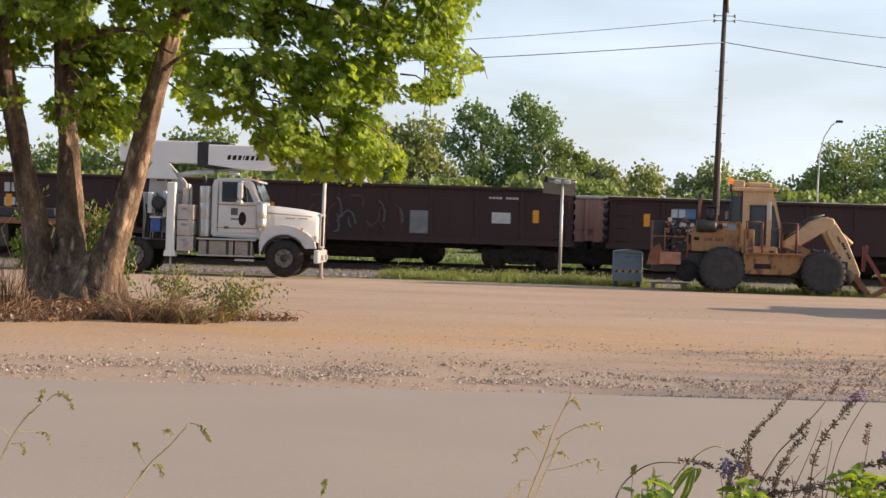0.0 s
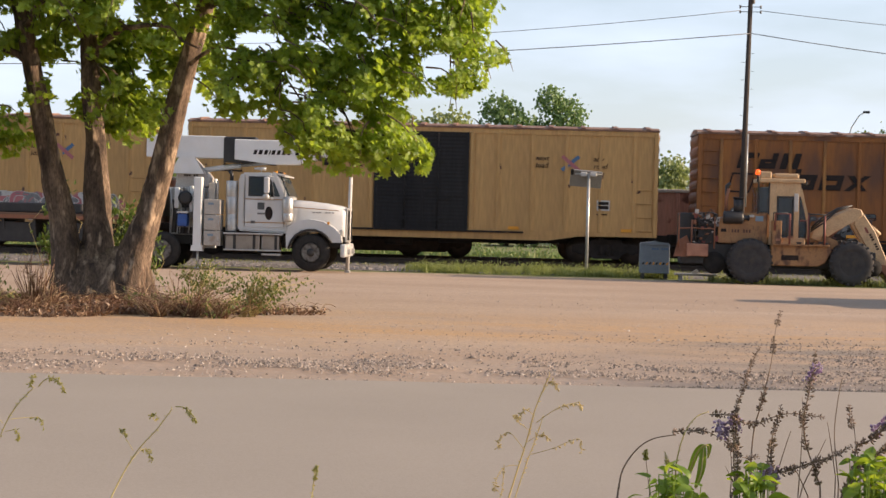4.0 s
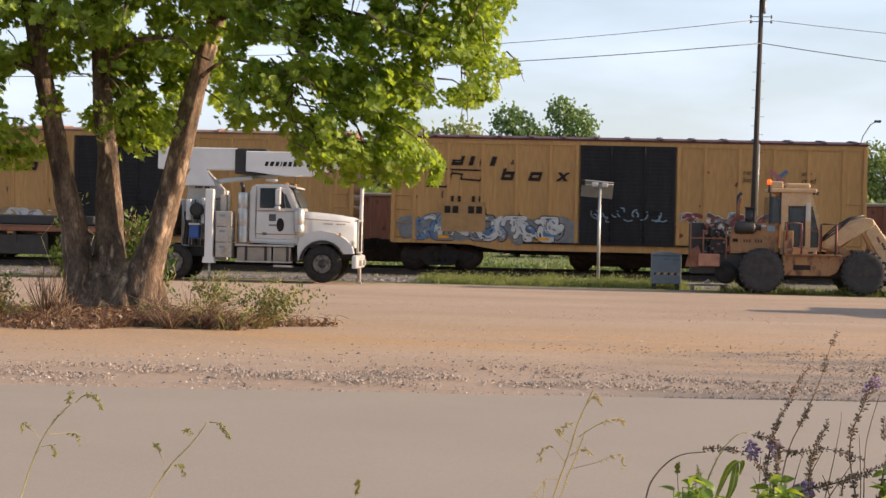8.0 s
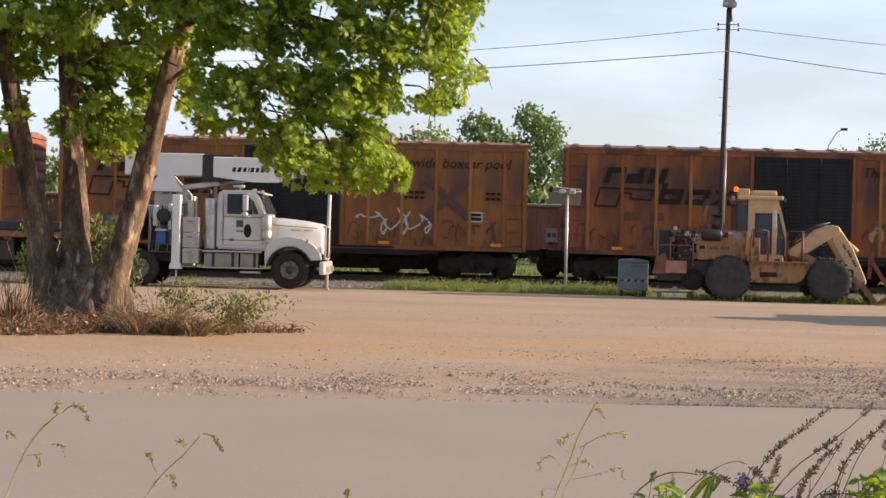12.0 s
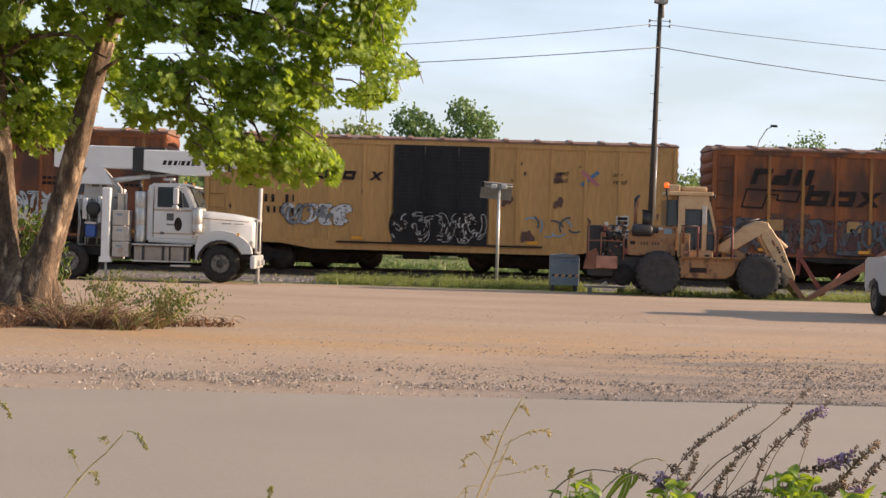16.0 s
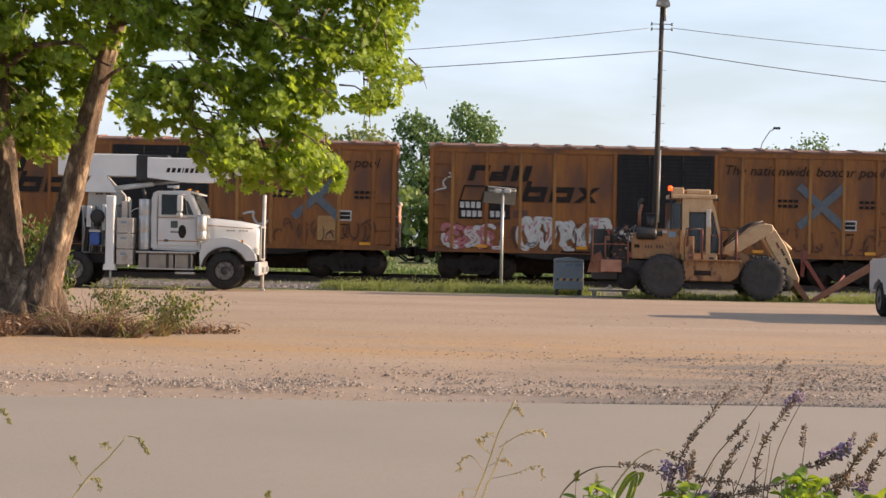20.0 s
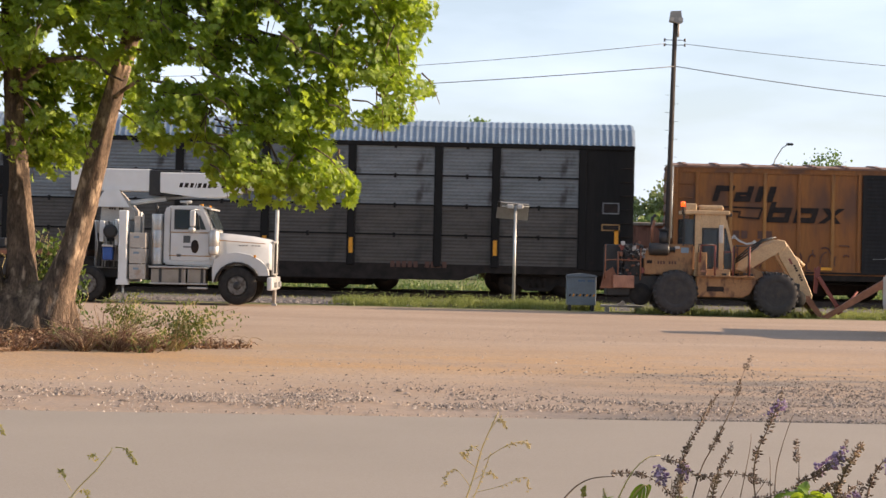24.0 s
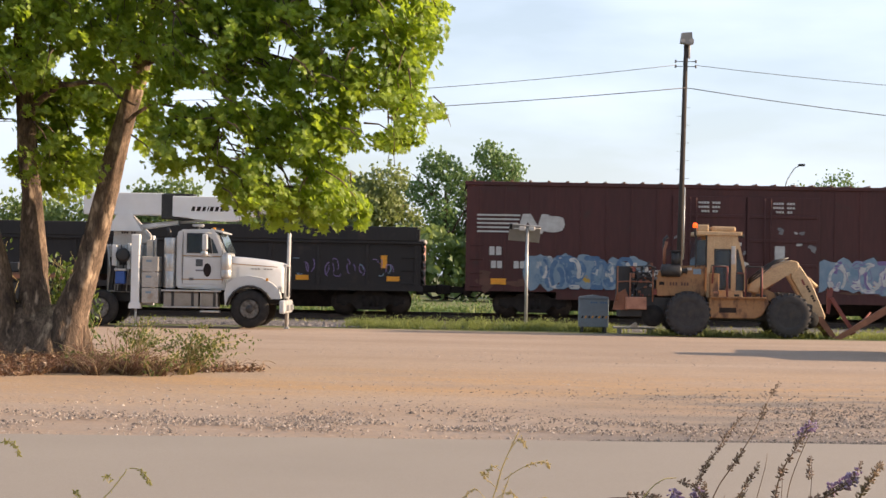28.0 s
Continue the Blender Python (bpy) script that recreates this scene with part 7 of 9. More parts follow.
put("marking_bars", bars_mesh(7, 0.05, 0.05, 0.02), SPRAY["blue"], gb, pose(-0.1, -0.306, 0.84))
bm = bmesh.new()
bm.free()
for x in (-0.38, 0.3):
    bm = bmesh.new()
    box(bm, x, x + 0.08, -0.28, 0.28, -0.08, 0.15)
    part("leg", bm, DARK, gb)
pad = thing("concrete_pad", pose(4.9, 54.9, 0), "pale flat slab lying in the grass", "slab")
bm = bmesh.new()
box(bm, -0.62, 0.58, -0.3, 0.3, 0.12, 0.18, 0.012)
for x in (-0.5, 0.4):
    box(bm, x, x + 0.1, -0.2, 0.2, -0.06, 0.121)
part("slab", bm, CABINET, pad)
bm = bmesh.new()
slab(bm, [(-0.16, 0.178), (-0.05, 0.26), (0.02, 0.31), (0.06, 0.28), (0.08, 0.178)], -0.1, 0.1)
part("block", bm, CABINET, pad)

sl = thing("solar_lamp_post", pose(1.78, 57.5, 0), "thin galvanised post with a tilted solar panel", "lamp post")
bm = bmesh.new()
tube(bm, (0, 0, -0.1), (0.0, 0, 3.10), 0.05, 0.045, n=12)
part("post", bm, GALV, sl)
bm = bmesh.new()
box(bm, -0.55, 0.42, -0.34, 0.30, -0.02, 0.02, 0.006)
pn = part("solar_panel", bm, SOLAR, sl, "grey back of a solar panel", m=pose(-0.02, 0.18, 2.92, -50, 4, 0))
bm = bmesh.new()
box(bm, -0.55, -0.46, -0.38, -0.16, -0.05, -0.02, 0.01)
part("junction_box", bm, DARK, pn)
bm = bmesh.new()
pipe(bm, [(-0.42, 0, 3.07), (0, 0, 3.08), (0.42, 0, 3.09)], 0.02, 8)
part("cross_arm", bm, GALV, sl)
for x in (-0.16, 0.14):
    bm = bmesh.new()
    box(bm, x - 0.1, x + 0.1, -0.14, 0.08, 3.0, 3.14, 0.03)
    part("lamp", bm, CHALK, sl)

up = thing("utility_pole", pose(6.42, 57.0, 0), "tall brown wooden utility pole with a floodlight on top", "pole")
bm = bmesh.new()
tube(bm, (-0.04, 0, -0.3), (0.10, 0, 8.84), 0.10, 0.066, n=16)
part("pole", bm, POLE, up)
# thin pale tube drawn along the pole's right edge
bm = bmesh.new()
tube(bm, (0.10, -0.10, 2.2), (0.12, -0.10, 4.4), 0.02, n=8)
part("conduit", bm, GALV, up, "thin pale tube on the pole's right edge")
for k in range(13):
    bm = bmesh.new()
    z = 3.6 + k * 0.27
    s = -1 if k % 2 else 1
    tube(bm, (0.04, -0.05, z), (0.04 + s * 0.19, -0.08, z), 0.006, n=6)
    part("step_peg", bm, DARK, up)
for z in (8.1, 8.25):
    bm = bmesh.new()
    tube(bm, (-0.20, -0.05, z), (0.38, -0.05, z), 0.012, n=6)
    part("bracket", bm, DARK, up)
    for x in (-0.22, 0.40):
        bm = bmesh.new()
        lathe(bm, [(0.01, -0.05), (0.035, -0.04), (0.02, 0.0), (0.035, 0.04), (0.01, 0.05)], axis="Z", n=10, at=(x, -0.05, z))
        part("insulator", bm, RIM, up)
bm = bmesh.new()
slab(bm, [(-0.10, 8.80), (-0.06, 9.10), (0.24, 9.12), (0.26, 8.92), (0.30, 8.90), (0.30, 8.78), (0.20, 8.74)], -0.30, 0.02)
fl = part("floodlight", bm, SOLAR, up, "pale grey floodlight head")
for x in (-0.03, 0.22):
    bm = bmesh.new()
    tube(bm, (x, -0.31, 8.86), (x, -0.29, 8.86), 0.06, n=14)
    part("lens", bm, CABINET, fl)
bm = bmesh.new()
tube(bm, (0.19, -0.03, 8.35), (0.19, -0.03, 8.78), 0.035, n=10)
part("riser", bm, CABINET, up, "pale riser below the floodlight")


def wire(x0, y0, z0, x1, y1, z1, sag, r=0.02):
    bm = bmesh.new()
    pipe(bm, [(x0 + (x1 - x0) * k / 24, y0 + (y1 - y0) * k / 24, z0 + (z1 - z0) * k / 24 - sag * 4 * (k / 24) * (1 - k / 24)) for k in range(25)], r, 5)
    return solo("power_line", bm, WIRE, "dark power line strung from the pole", "wire", "power lines")


wire(6.5, 56.9, 7.44, -26, 59, 6.2, 0.50, 0.014)
wire(6.55, 56.9, 7.44, 40, 52, 6.4, 1.1, 0.014)
wire(6.2, 56.9, 8.13, -26, 59, 7.1, 0.75, 0.010)
wire(6.82, 56.9, 8.13, 40, 52, 7.6, 0.9, 0.010)

# ---- pickup ----
pk = thing("pickup_truck", pose(9.97, 43.65, 0, 0, 0, -90), "white pickup truck parked on the dirt lot", "pickup")
wheel(pk, 0.95, 0.14, 0.40, 0.26, 0.25, TYRE, RIM, lugs=6)
wheel(pk, 4.45, 0.14, 0.40, 0.26, 0.25, TYRE, RIM, lugs=6)
wheel(pk, 0.95, 1.8, 0.40, 0.26, 0.25, TYRE, RIM, lugs=6, face=1)
wheel(pk, 4.45, 1.8, 0.40, 0.26, 0.25, TYRE, RIM, lugs=6, face=1)
bm = bmesh.new()
slab(bm, [(0.0, 0.55), (-0.02, 1.25), (0.05, 1.32), (1.9, 1.32), (1.95, 1.36), (4.0, 1.30), (5.3, 1.18), (5.45, 1.0), (5.45, 0.5), (4.98, 0.5), (4.90, 0.80), (4.45, 0.92), (4.0, 0.80), (3.92, 0.48), (1.48, 0.48), (1.40, 0.80), (0.95, 0.92), (0.5, 0.80), (0.42, 0.55)], 0.0, 1.94)
bmesh.ops.bevel(bm, geom=[e for e in bm.edges if abs(e.verts[0].co.y - e.verts[1].co.y) < 0.01], offset=0.05, segments=2, affect="EDGES")
part("body", bm, TRUCK_WHITE, pk)
bm = bmesh.new()
slab(bm, [(1.95, 1.32), (2.2, 1.88), (2.5, 1.95), (3.4, 1.92), (4.1, 1.32)], 0.14, 1.8)
bmesh.ops.bevel(bm, geom=bm.edges[:], offset=0.06, segments=2, affect="EDGES")
pkc = part("cab", bm, TRUCK_WHITE, pk)
bm = bmesh.new()
slab(bm, [(2.2, 1.38), (2.36, 1.80), (2.6, 1.86), (3.3, 1.83), (3.8, 1.38)], 0.125, 0.16)
part("side_window", bm, GLASS, pkc)
bm = bmesh.new()
box(bm, -0.12, 0.06, 0.05, 1.9, 0.5, 0.7, 0.03)
part("rear_bumper", bm, TIN, pk)
bm = bmesh.new()
box(bm, -0.03, 0.08, 0.0, 0.14, 0.85, 1.2, 0.02)
part("tail_light", bm, LOADER_RED, pk)
bm = bmesh.new()
box(bm, 0.4, 5.0, 0.5, 1.45, 0.36, 0.6)
part("chassis", bm, DARK, pk)

# ---- large shade tree ----
LEAF_SHAPE = [(0.0, -0.48), (0.12, -0.28), (0.44, -0.36), (0.3, -0.1), (0.58, 0.1), (0.28, 0.16), (0.3, 0.38), (0.1, 0.28), (0.0, 0.62), (-0.1, 0.28), (-0.3, 0.38), (-0.28, 0.16), (-0.58, 0.1), (-0.3, -0.1), (-0.44, -0.36), (-0.12, -0.28)]


def leaves(points, sizes, rnd, shape=LEAF_SHAPE, droop=0.6):
    """Folded lobed leaves, one fan of triangles each."""
    V, F = [], []
    for c in points:
        s = rnd.uniform(*sizes)
        q = Euler((rnd.gauss(radians(70), droop), rnd.gauss(0, 0.6), rnd.uniform(0, 6.28))).to_matrix()
        k = len(V)
        V.append(tuple(Vector(c) + q @ Vector((0, 0, -0.06 * s))))
        for x, y in shape:
            V.append(tuple(Vector(c) + q @ Vector((x * s, y * s, 0.12 * s * abs(x) * 2))))
        n = len(shape)
        for j in range(n):
            F.append((k, k + 1 + j, k + 1 + (j + 1) % n))
    return V, F


def knobbly(bm, pts, radii, n=44, rough=0.12, seed=0):
    """A trunk with uneven bark, fluted near the ground."""
    pts = [Vector(p) for p in pts]
    fine_p, fine_r = [], []
    for i in range(len(pts) - 1):
        for k in range(9):
            f = k / 9
            fine_p.append(pts[i].lerp(pts[i + 1], f))
            fine_r.append(radii[i] + (radii[i + 1] - radii[i]) * f)
    fine_p.append(pts[-1]), fine_r.append(radii[-1])
    prev = None
    for i, p in enumerate(fine_p):
        ring = []
        for k in range(n):
            a = 2 * math.pi * k / n
            e = 1 + rough * noise.noise((math.cos(a) * 1.6 + seed, math.sin(a) * 1.6, p.z * 1.3)) * 1.6 + rough * 0.6 * noise.noise((math.cos(a) * 5 + seed, math.sin(a) * 5, p.z * 5)) + rough * 0.5 * noise.noise((math.cos(a) * 11 + seed, math.sin(a) * 11, p.z * 9))
            e += 0.07 * max(0.0, 1 - p.z / 0.75) * math.sin(13 * a + 1.5 * math.sin(3 * a + seed) + 2 * noise.noise((a, p.z * 2.5, seed)))
            ring.append(bm.verts.new(p + Vector((math.cos(a), math.sin(a), 0)) * fine_r[i] * e))
        if prev:
            for k in range(n):
                bm.faces.new((prev[k], prev[(k + 1) % n], ring[(k + 1) % n], ring[k])).smooth = True
        prev = ring
    bm.faces.new(prev)


tree = thing("shade_tree", pose(0, 0, 0), "leafy three-stemmed shade tree with pale flaking bark", "tree")
TD = 31.5
stems = [
    ([(-7.74, TD, -0.15), (-7.86, TD, 0.7), (-7.99, TD, 1.52), (-8.2, TD - 0.1, 2.48), (-8.42, TD - 0.2, 3.63), (-8.64, TD - 0.3, 4.79), (-8.95, TD - 0.5, 6.3), (-9.3, TD - 0.7, 8.2)], [0.40, 0.27, 0.215, 0.18, 0.165, 0.15, 0.12, 0.07]),
    ([(-7.28, TD + 0.1, -0.15), (-7.36, TD + 0.1, 0.7), (-7.40, TD + 0.15, 1.53), (-7.47, TD + 0.2, 2.69), (-7.59, TD + 0.3, 3.65), (-7.71, TD + 0.4, 4.8), (-7.8, TD + 0.5, 6.3), (-7.7, TD + 0.7, 8.4)], [0.42, 0.28, 0.22, 0.18, 0.17, 0.16, 0.13, 0.07]),
    ([(-6.92, TD, -0.15), (-6.86, TD, 0.35), (-6.72, TD, 0.87), (-6.48, TD, 1.55), (-6.23, TD, 2.52), (-6.03, TD, 3.49), (-5.79, TD, 4.45), (-5.52, TD, 5.42), (-5.2, TD, 6.6), (-4.9, TD, 8.3)], [0.56, 0.38, 0.29, 0.225, 0.195, 0.18, 0.17, 0.15, 0.12, 0.06]),
]
for k, (p, r) in enumerate(stems):
    bm = bmesh.new()
    shift = (0.06, 0.12, 0.0)[k]
    f = 1 + shift / TD
    p = [(x * f, y + shift, 1.6 + (z - 1.6) * f if z > 0 else z) for x, y, z in p]
    knobbly(bm, p, r, seed=k * 7)
    part("trunk", bm, BARK, tree, "pale brown flaking trunk")
# the joined foot of the three stems, fluted towards the ground
bm = bmesh.new()
prev = None
for z, rx, ry, cx in ((-0.2, 1.08, 0.74, -7.22), (-0.02, 1.00, 0.64, -7.23), (0.12, 0.93, 0.52, -7.25), (0.28, 0.88, 0.43, -7.26), (0.45, 0.85, 0.35, -7.27), (0.62, 0.83, 0.29, -7.28), (0.76, 0.76, 0.20, -7.29), (0.90, 0.62, 0.10, -7.30), (0.99, 0.42, 0.015, -7.32)):
    ring = []
    for k in range(120):
        a = 2 * math.pi * k / 120
        flute = 0.055 * math.sin(17 * a + 1.6 * math.sin(2 * a) + 1.5 * noise.noise((math.cos(a) * 2, z * 2.5, 1))) * (1.15 - z) + 0.05 * noise.noise((math.cos(a) * 6, math.sin(a) * 6, z * 2.5)) + 0.05 * noise.noise((math.cos(a) * 15, math.sin(a) * 15, z * 6))
        x = cx + rx * (1 + flute) * math.cos(a)
        ridge = 0.08 - 0.08 * max(0.0, min(1.0, (x + 7.35) / 0.5))
        ring.append(bm.verts.new((x, TD + ridge + ry * (1 + flute) * math.sin(a), z - 0.10 * max(0.0, z - 0.6) * (1 + math.sin(11 * x)))))
    if prev:
        for k in range(120):
            bm.faces.new((prev[k], prev[(k + 1) % 120], ring[(k + 1) % 120], ring[k])).smooth = True
    prev = ring
bm.faces.new(prev)
part("root_flare", bm, BARK, tree)
rnd = random.Random(12)
limbs = [
    ((-5.6, TD, 5.1), (-4.2, TD - 1.0, 5.6), (-2.6, TD - 1.7, 5.1), (-1.0, TD - 1.7, 4.2), 0.05),
    ((-5.6, TD, 5.2), (-4.6, TD - 1.1, 5.2), (-3.4, TD - 1.7, 4.2), (-2.8, TD - 1.7, 2.8), 0.05),
    ((-5.4, TD, 5.9), (-3.8, TD - 0.3, 6.6), (-2.0, TD - 0.6, 6.5), (-0.8, TD - 0.8, 5.4), 0.06),
    ((-5.9, TD, 4.0), (-5.2, TD - 0.9, 4.7), (-4.2, TD - 1.6, 4.3), (-3.5, TD - 1.8, 3.0), 0.04),
    ((-7.65, TD + 0.3, 4.2), (-6.9, TD - 0.6, 4.8), (-6.2, TD - 1.2, 4.9), (-5.4, TD - 1.6, 4.2), 0.07),
    ((-8.5, TD - 0.2, 4.0), (-9.2, TD - 0.5, 4.6), (-10.2, TD - 0.6, 4.8), (-11.2, TD - 0.6, 4.4), 0.07),
    ((-8.6, TD - 0.3, 4.6), (-8.2, TD - 1.2, 5.1), (-7.6, TD - 1.8, 5.2), (-7.2, TD - 2.2, 4.4), 0.06),
    ((-5.2, TD, 6.6), (-3.6, TD + 0.3, 7.6), (-2.2, TD + 0.2, 7.8), (-1.0, TD, 7.0), 0.07),
    ((-7.8, TD + 0.5, 6.0), (-6.8, TD + 0.6, 6.9), (-6.0, TD + 0.2, 7.2), (-5.2, TD - 0.6, 6.8), 0.07),
]
for a, b, c, d, r in limbs:
    bm = bmesh.new()
    pts = []
    for k in range(10):
        t = k / 9
        pts.append(Vector(a) * (1 - t) ** 3 + Vector(b) * 3 * t * (1 - t) ** 2 + Vector(c) * 3 * t * t * (1 - t) + Vector(d) * t ** 3 + Vector((noise.noise((k, r * 90, 1)), 0, noise.noise((k, r * 90, 5)))) * 0.10)
    pipe(bm, pts, [r * (1 - 0.8 * k / 9) for k in range(10)], 8)
    part("limb", bm, BARK, tree)
low_x = [-13.0, -9.3, -8.8, -8.35, -8.2, -7.6, -7.2, -6.6, -6.25, -5.9, -5.1, -4.5, -4.15, -3.7, -2.7, -2.2, -1.7, 0.0]
low_z = [2.3, 2.35, 2.35, 2.6, 3.5, 3.1, 2.75, 2.7, 3.2, 3.35, 3.2, 3.25, 2.75, 2.35, 2.25, 2.3, 2.4, 2.5]
# open sky between the sprays: centre, half width, half height
GAPS = [(-8.95, 3.75, 0.36, 0.48), (-7.95, 3.72, 0.30, 0.36), (-1.66, 4.15, 0.32, 0.26), (-4.7, 4.55, 0.40, 0.22), (-6.6, 3.9, 0.10, 0.3), (-5.8, 3.75, 0.17, 0.36), (-3.2, 5.3, 0.3, 0.16), (-6.95, 5.0, 0.2, 0.2), (-9.1, 4.75, 0.3, 0.2), (-4.9, 3.6, 0.16, 0.16), (-4.1, 3.75, 0.2, 0.14)]


def right_edge(z):
    if z < 3.66:
        return float(np.interp(z, [2.2, 2.7, 3.1, 3.4, 3.66], [-1.85, -1.72, -1.95, -2.15, -2.2]))
    return float(np.interp(z, [3.66, 3.8, 4.1, 4.36, 4.5, 4.73, 5.1, 5.5, 6.6, 8.0, 9.0], [-1.1, -0.8, -0.85, -0.33, -0.6, -0.82, -0.6, -0.49, -0.35, -0.9, -2.2]))


def open_sky(x, z, grow=0.0):
    return any(((x - a) / (w + grow)) ** 2 + ((z - b) / (h + grow)) ** 2 < 1 for a, b, w, h in GAPS)


def at_depth(x, z, y):
    """Keeps the crown's outline whatever the depth of a spray."""
    f = y / TD
    return x * f, y, 1.6 + (z - 1.6) * f


clumps = []
while len(clumps) < 6200:
    x, z = rnd.uniform(-12.5, -0.1), rnd.uniform(2.2, 8.8)
    if x > -5.4:
        y = min(TD + rnd.gauss(-1.7, 0.6), TD - 0.75)
    elif z < 4.7 and x > -9.2 and rnd.random() < 0.85:
        y = TD + 0.45 + abs(rnd.gauss(0, 0.7))
    elif rnd.random() < 0.5 and z > 3.6:
        y = TD + rnd.gauss(0.6, 1.5)
    else:
        y = TD + rnd.gauss(-0.9, 0.7)
    lo = float(np.interp(x, low_x, low_z))
    if z < lo + 0.12 or x > right_edge(z) - 0.1 or open_sky(x, z, 0.05):
        continue
    dens = 1.7 * noise.noise((x * 2.1, y * 0.30, z * 2.3)) + 0.58 + 0.30 * min(1, (z - lo) / 1.2)
    if z > 4.5 and x < -2.5:
        dens += 0.10
    # sparser before the upper stems
    if y < TD and min(abs(x - np.interp(z, [2.5, 3.5, 4.45, 5.4], [-6.23, -6.03, -5.79, -5.52])), abs(x - np.interp(z, [2.5, 3.65, 4.8, 6.3], [-8.2, -8.42, -8.64, -8.95]))) < 0.30:
        dens -= 0.40
    if x < -8.0 and z < 4.0:
        dens -= 0.15
    if x > -5.0:
        dens -= 0.16
    if rnd.random() > dens:
        continue
    clumps.append((x, y, z))
# the hanging tip at the crown's right
for k in range(16):
    f = k / 15
    clumps.append((-1.9 + 1.5 * f, TD - 1.2, 4.15 - 0.35 * math.sin(2.6 * f) + 0.3 * f * f))
V, F = [], []
nl = len(LEAF_SHAPE)
for x, y, z in clumps:
    # a drooping spray: leaves of one twig share their set towards the light
    d = Vector(((x + 7.2) * 0.10 + rnd.gauss(0, 0.6), rnd.gauss(-0.1, 0.6), rnd.gauss(-0.5, 0.35))).normalized()
    side = d.cross(Vector((0, 0, 1))).normalized()
    face = Vector((0.50 + rnd.gauss(0, 0.40), -0.30 + rnd.gauss(0, 0.45), 0.60 + rnd.gauss(0, 0.25))).normalized()
    ln = rnd.uniform(0.28, 0.55)
    for i in range(rnd.randint(11, 19)):
        u = rnd.random()
        e = side * rnd.gauss(0, 0.085) + Vector((rnd.gauss(0, 0.05), rnd.gauss(0, 0.07), rnd.gauss(0, 0.05)))
        px, pz = x + d.x * ln * (u - 0.5) + e.x, z + d.z * ln * (u - 0.5) + e.z
        if px > right_edge(pz) + 0.06 or pz < float(np.interp(px, low_x, low_z)) - 0.10 or open_sky(px, pz, -0.06):
            continue
        c = Vector(at_depth(px, pz, y + d.y * ln * (u - 0.5) + e.y))
        nm = (face + Vector((rnd.gauss(0, 0.38), rnd.gauss(0, 0.38), rnd.gauss(0, 0.38)))).normalized()
        tip = d * 0.5 + side * rnd.choice((-1, 1)) * rnd.uniform(0.4, 1.0) + Vector((0, 0, -0.5))
        tip = (tip - nm * tip.dot(nm)).normalized()
        sd = tip.cross(nm)
        s = rnd.uniform(0.075, 0.165)
        k = len(V)
        V.append(tuple(c - nm * 0.05 * s))
        for lx, ly in LEAF_SHAPE:
            V.append(tuple(c + (sd * lx + tip * ly + nm * 0.22 * abs(lx) - nm * 0.25 * ly * ly) * s))
        for j in range(nl):
            F.append((k, k + 1 + j, k + 1 + (j + 1) % nl))
clumps = [at_depth(x, z, y) for x, y, z in clumps]
cr = raw("crown", V, F, LEAF, tree)
tagged(cr, "dense lobed green leaves", kind="stuff")
bm = bmesh.new()
for x, y, z in clumps[::5]:
    a = Vector((x + rnd.uniform(-0.5, 0.2), y, z + rnd.uniform(0.1, 0.45)))
    pipe(bm, [a, (a + Vector((x, y, z))) / 2 + Vector((0, 0, 0.06)), (x, y, z), (x + rnd.uniform(-0.1, 0.1), y, z - rnd.uniform(0.1, 0.3))], [0.016, 0.012, 0.008, 0.004], 4)
tagged(part("twig_mass", bm, BARK, tree), "thin leafy twigs", kind="stuff")
# leaves that hang apart at the crown's rim
one = leaves([(0, 0, 0)], (0.2, 0.2), random.Random(1), droop=0.1)
leaf_me = bpy.data.meshes.new("leaf")
leaf_me.from_pydata(one[0], [], one[1])
for k in range(120):
    x = rnd.uniform(-5.2, -0.2)
    z = float(np.interp(x, low_x, low_z)) + rnd.uniform(-0.02, 0.3)
    if x > right_edge(z):
        x = right_edge(z)
    put("leaf", leaf_me, LEAF, tree, pose(x * 0.95, TD * 0.95 + rnd.uniform(-0.3, 0.3), 1.6 + (z - 1.6) * 0.95, rnd.uniform(-40, 40), rnd.uniform(-40, 40), rnd.uniform(0, 360)))


def blades(name, material, label, category, count, place, height, width, seed, lean=0.35):
    """Bent grass blades as one mesh."""
    r = random.Random(seed)
    V, F = [], []
    for _ in range(count):
        x, y, z = place(r)
        h, w = r.uniform(*height), r.uniform(*width)
        a = r.random() * 6.28
        dx, dy = math.cos(a), math.sin(a)
        l1, l2 = r.gauss(0, lean) * h * 0.4, r.gauss(0, lean) * h
        k = len(V)
        V += [(x - dy * w, y + dx * w, z), (x + dy * w, y - dx * w, z), (x + dx * l1 - dy * w * 0.8, y + dy * l1 + dx * w * 0.8, z + h * 0.55), (x + dx * l1 + dy * w * 0.8, y + dy * l1 - dx * w * 0.8, z + h * 0.55), (x + dx * (l1 + l2), y + dy * (l1 + l2), z + h)]
        F += [(k, k + 1, k + 3, k + 2), (k + 2, k + 3, k + 4)]
    return tagged(raw(name, V, F, material), label, category, kind="stuff")


def strip(r):
    x = r.uniform(-4.0, 24)
    while 1.7 * noise.noise((x * 0.7, 7, 0)) + 0.9 * noise.noise((x * 2.3, 4, 0)) < r.uniform(-0.1, 0.6):
        x = r.uniform(-4.0, 24)
    c = 55.9 + 0.35 * noise.noise((x * 0.5, 2, 0))
    if x > 4:
        c -= min(3.2, (x - 4) * 0.8)
    return x, c + abs(r.gauss(0, 0.8 if x < 4 else 1.6)), -0.03


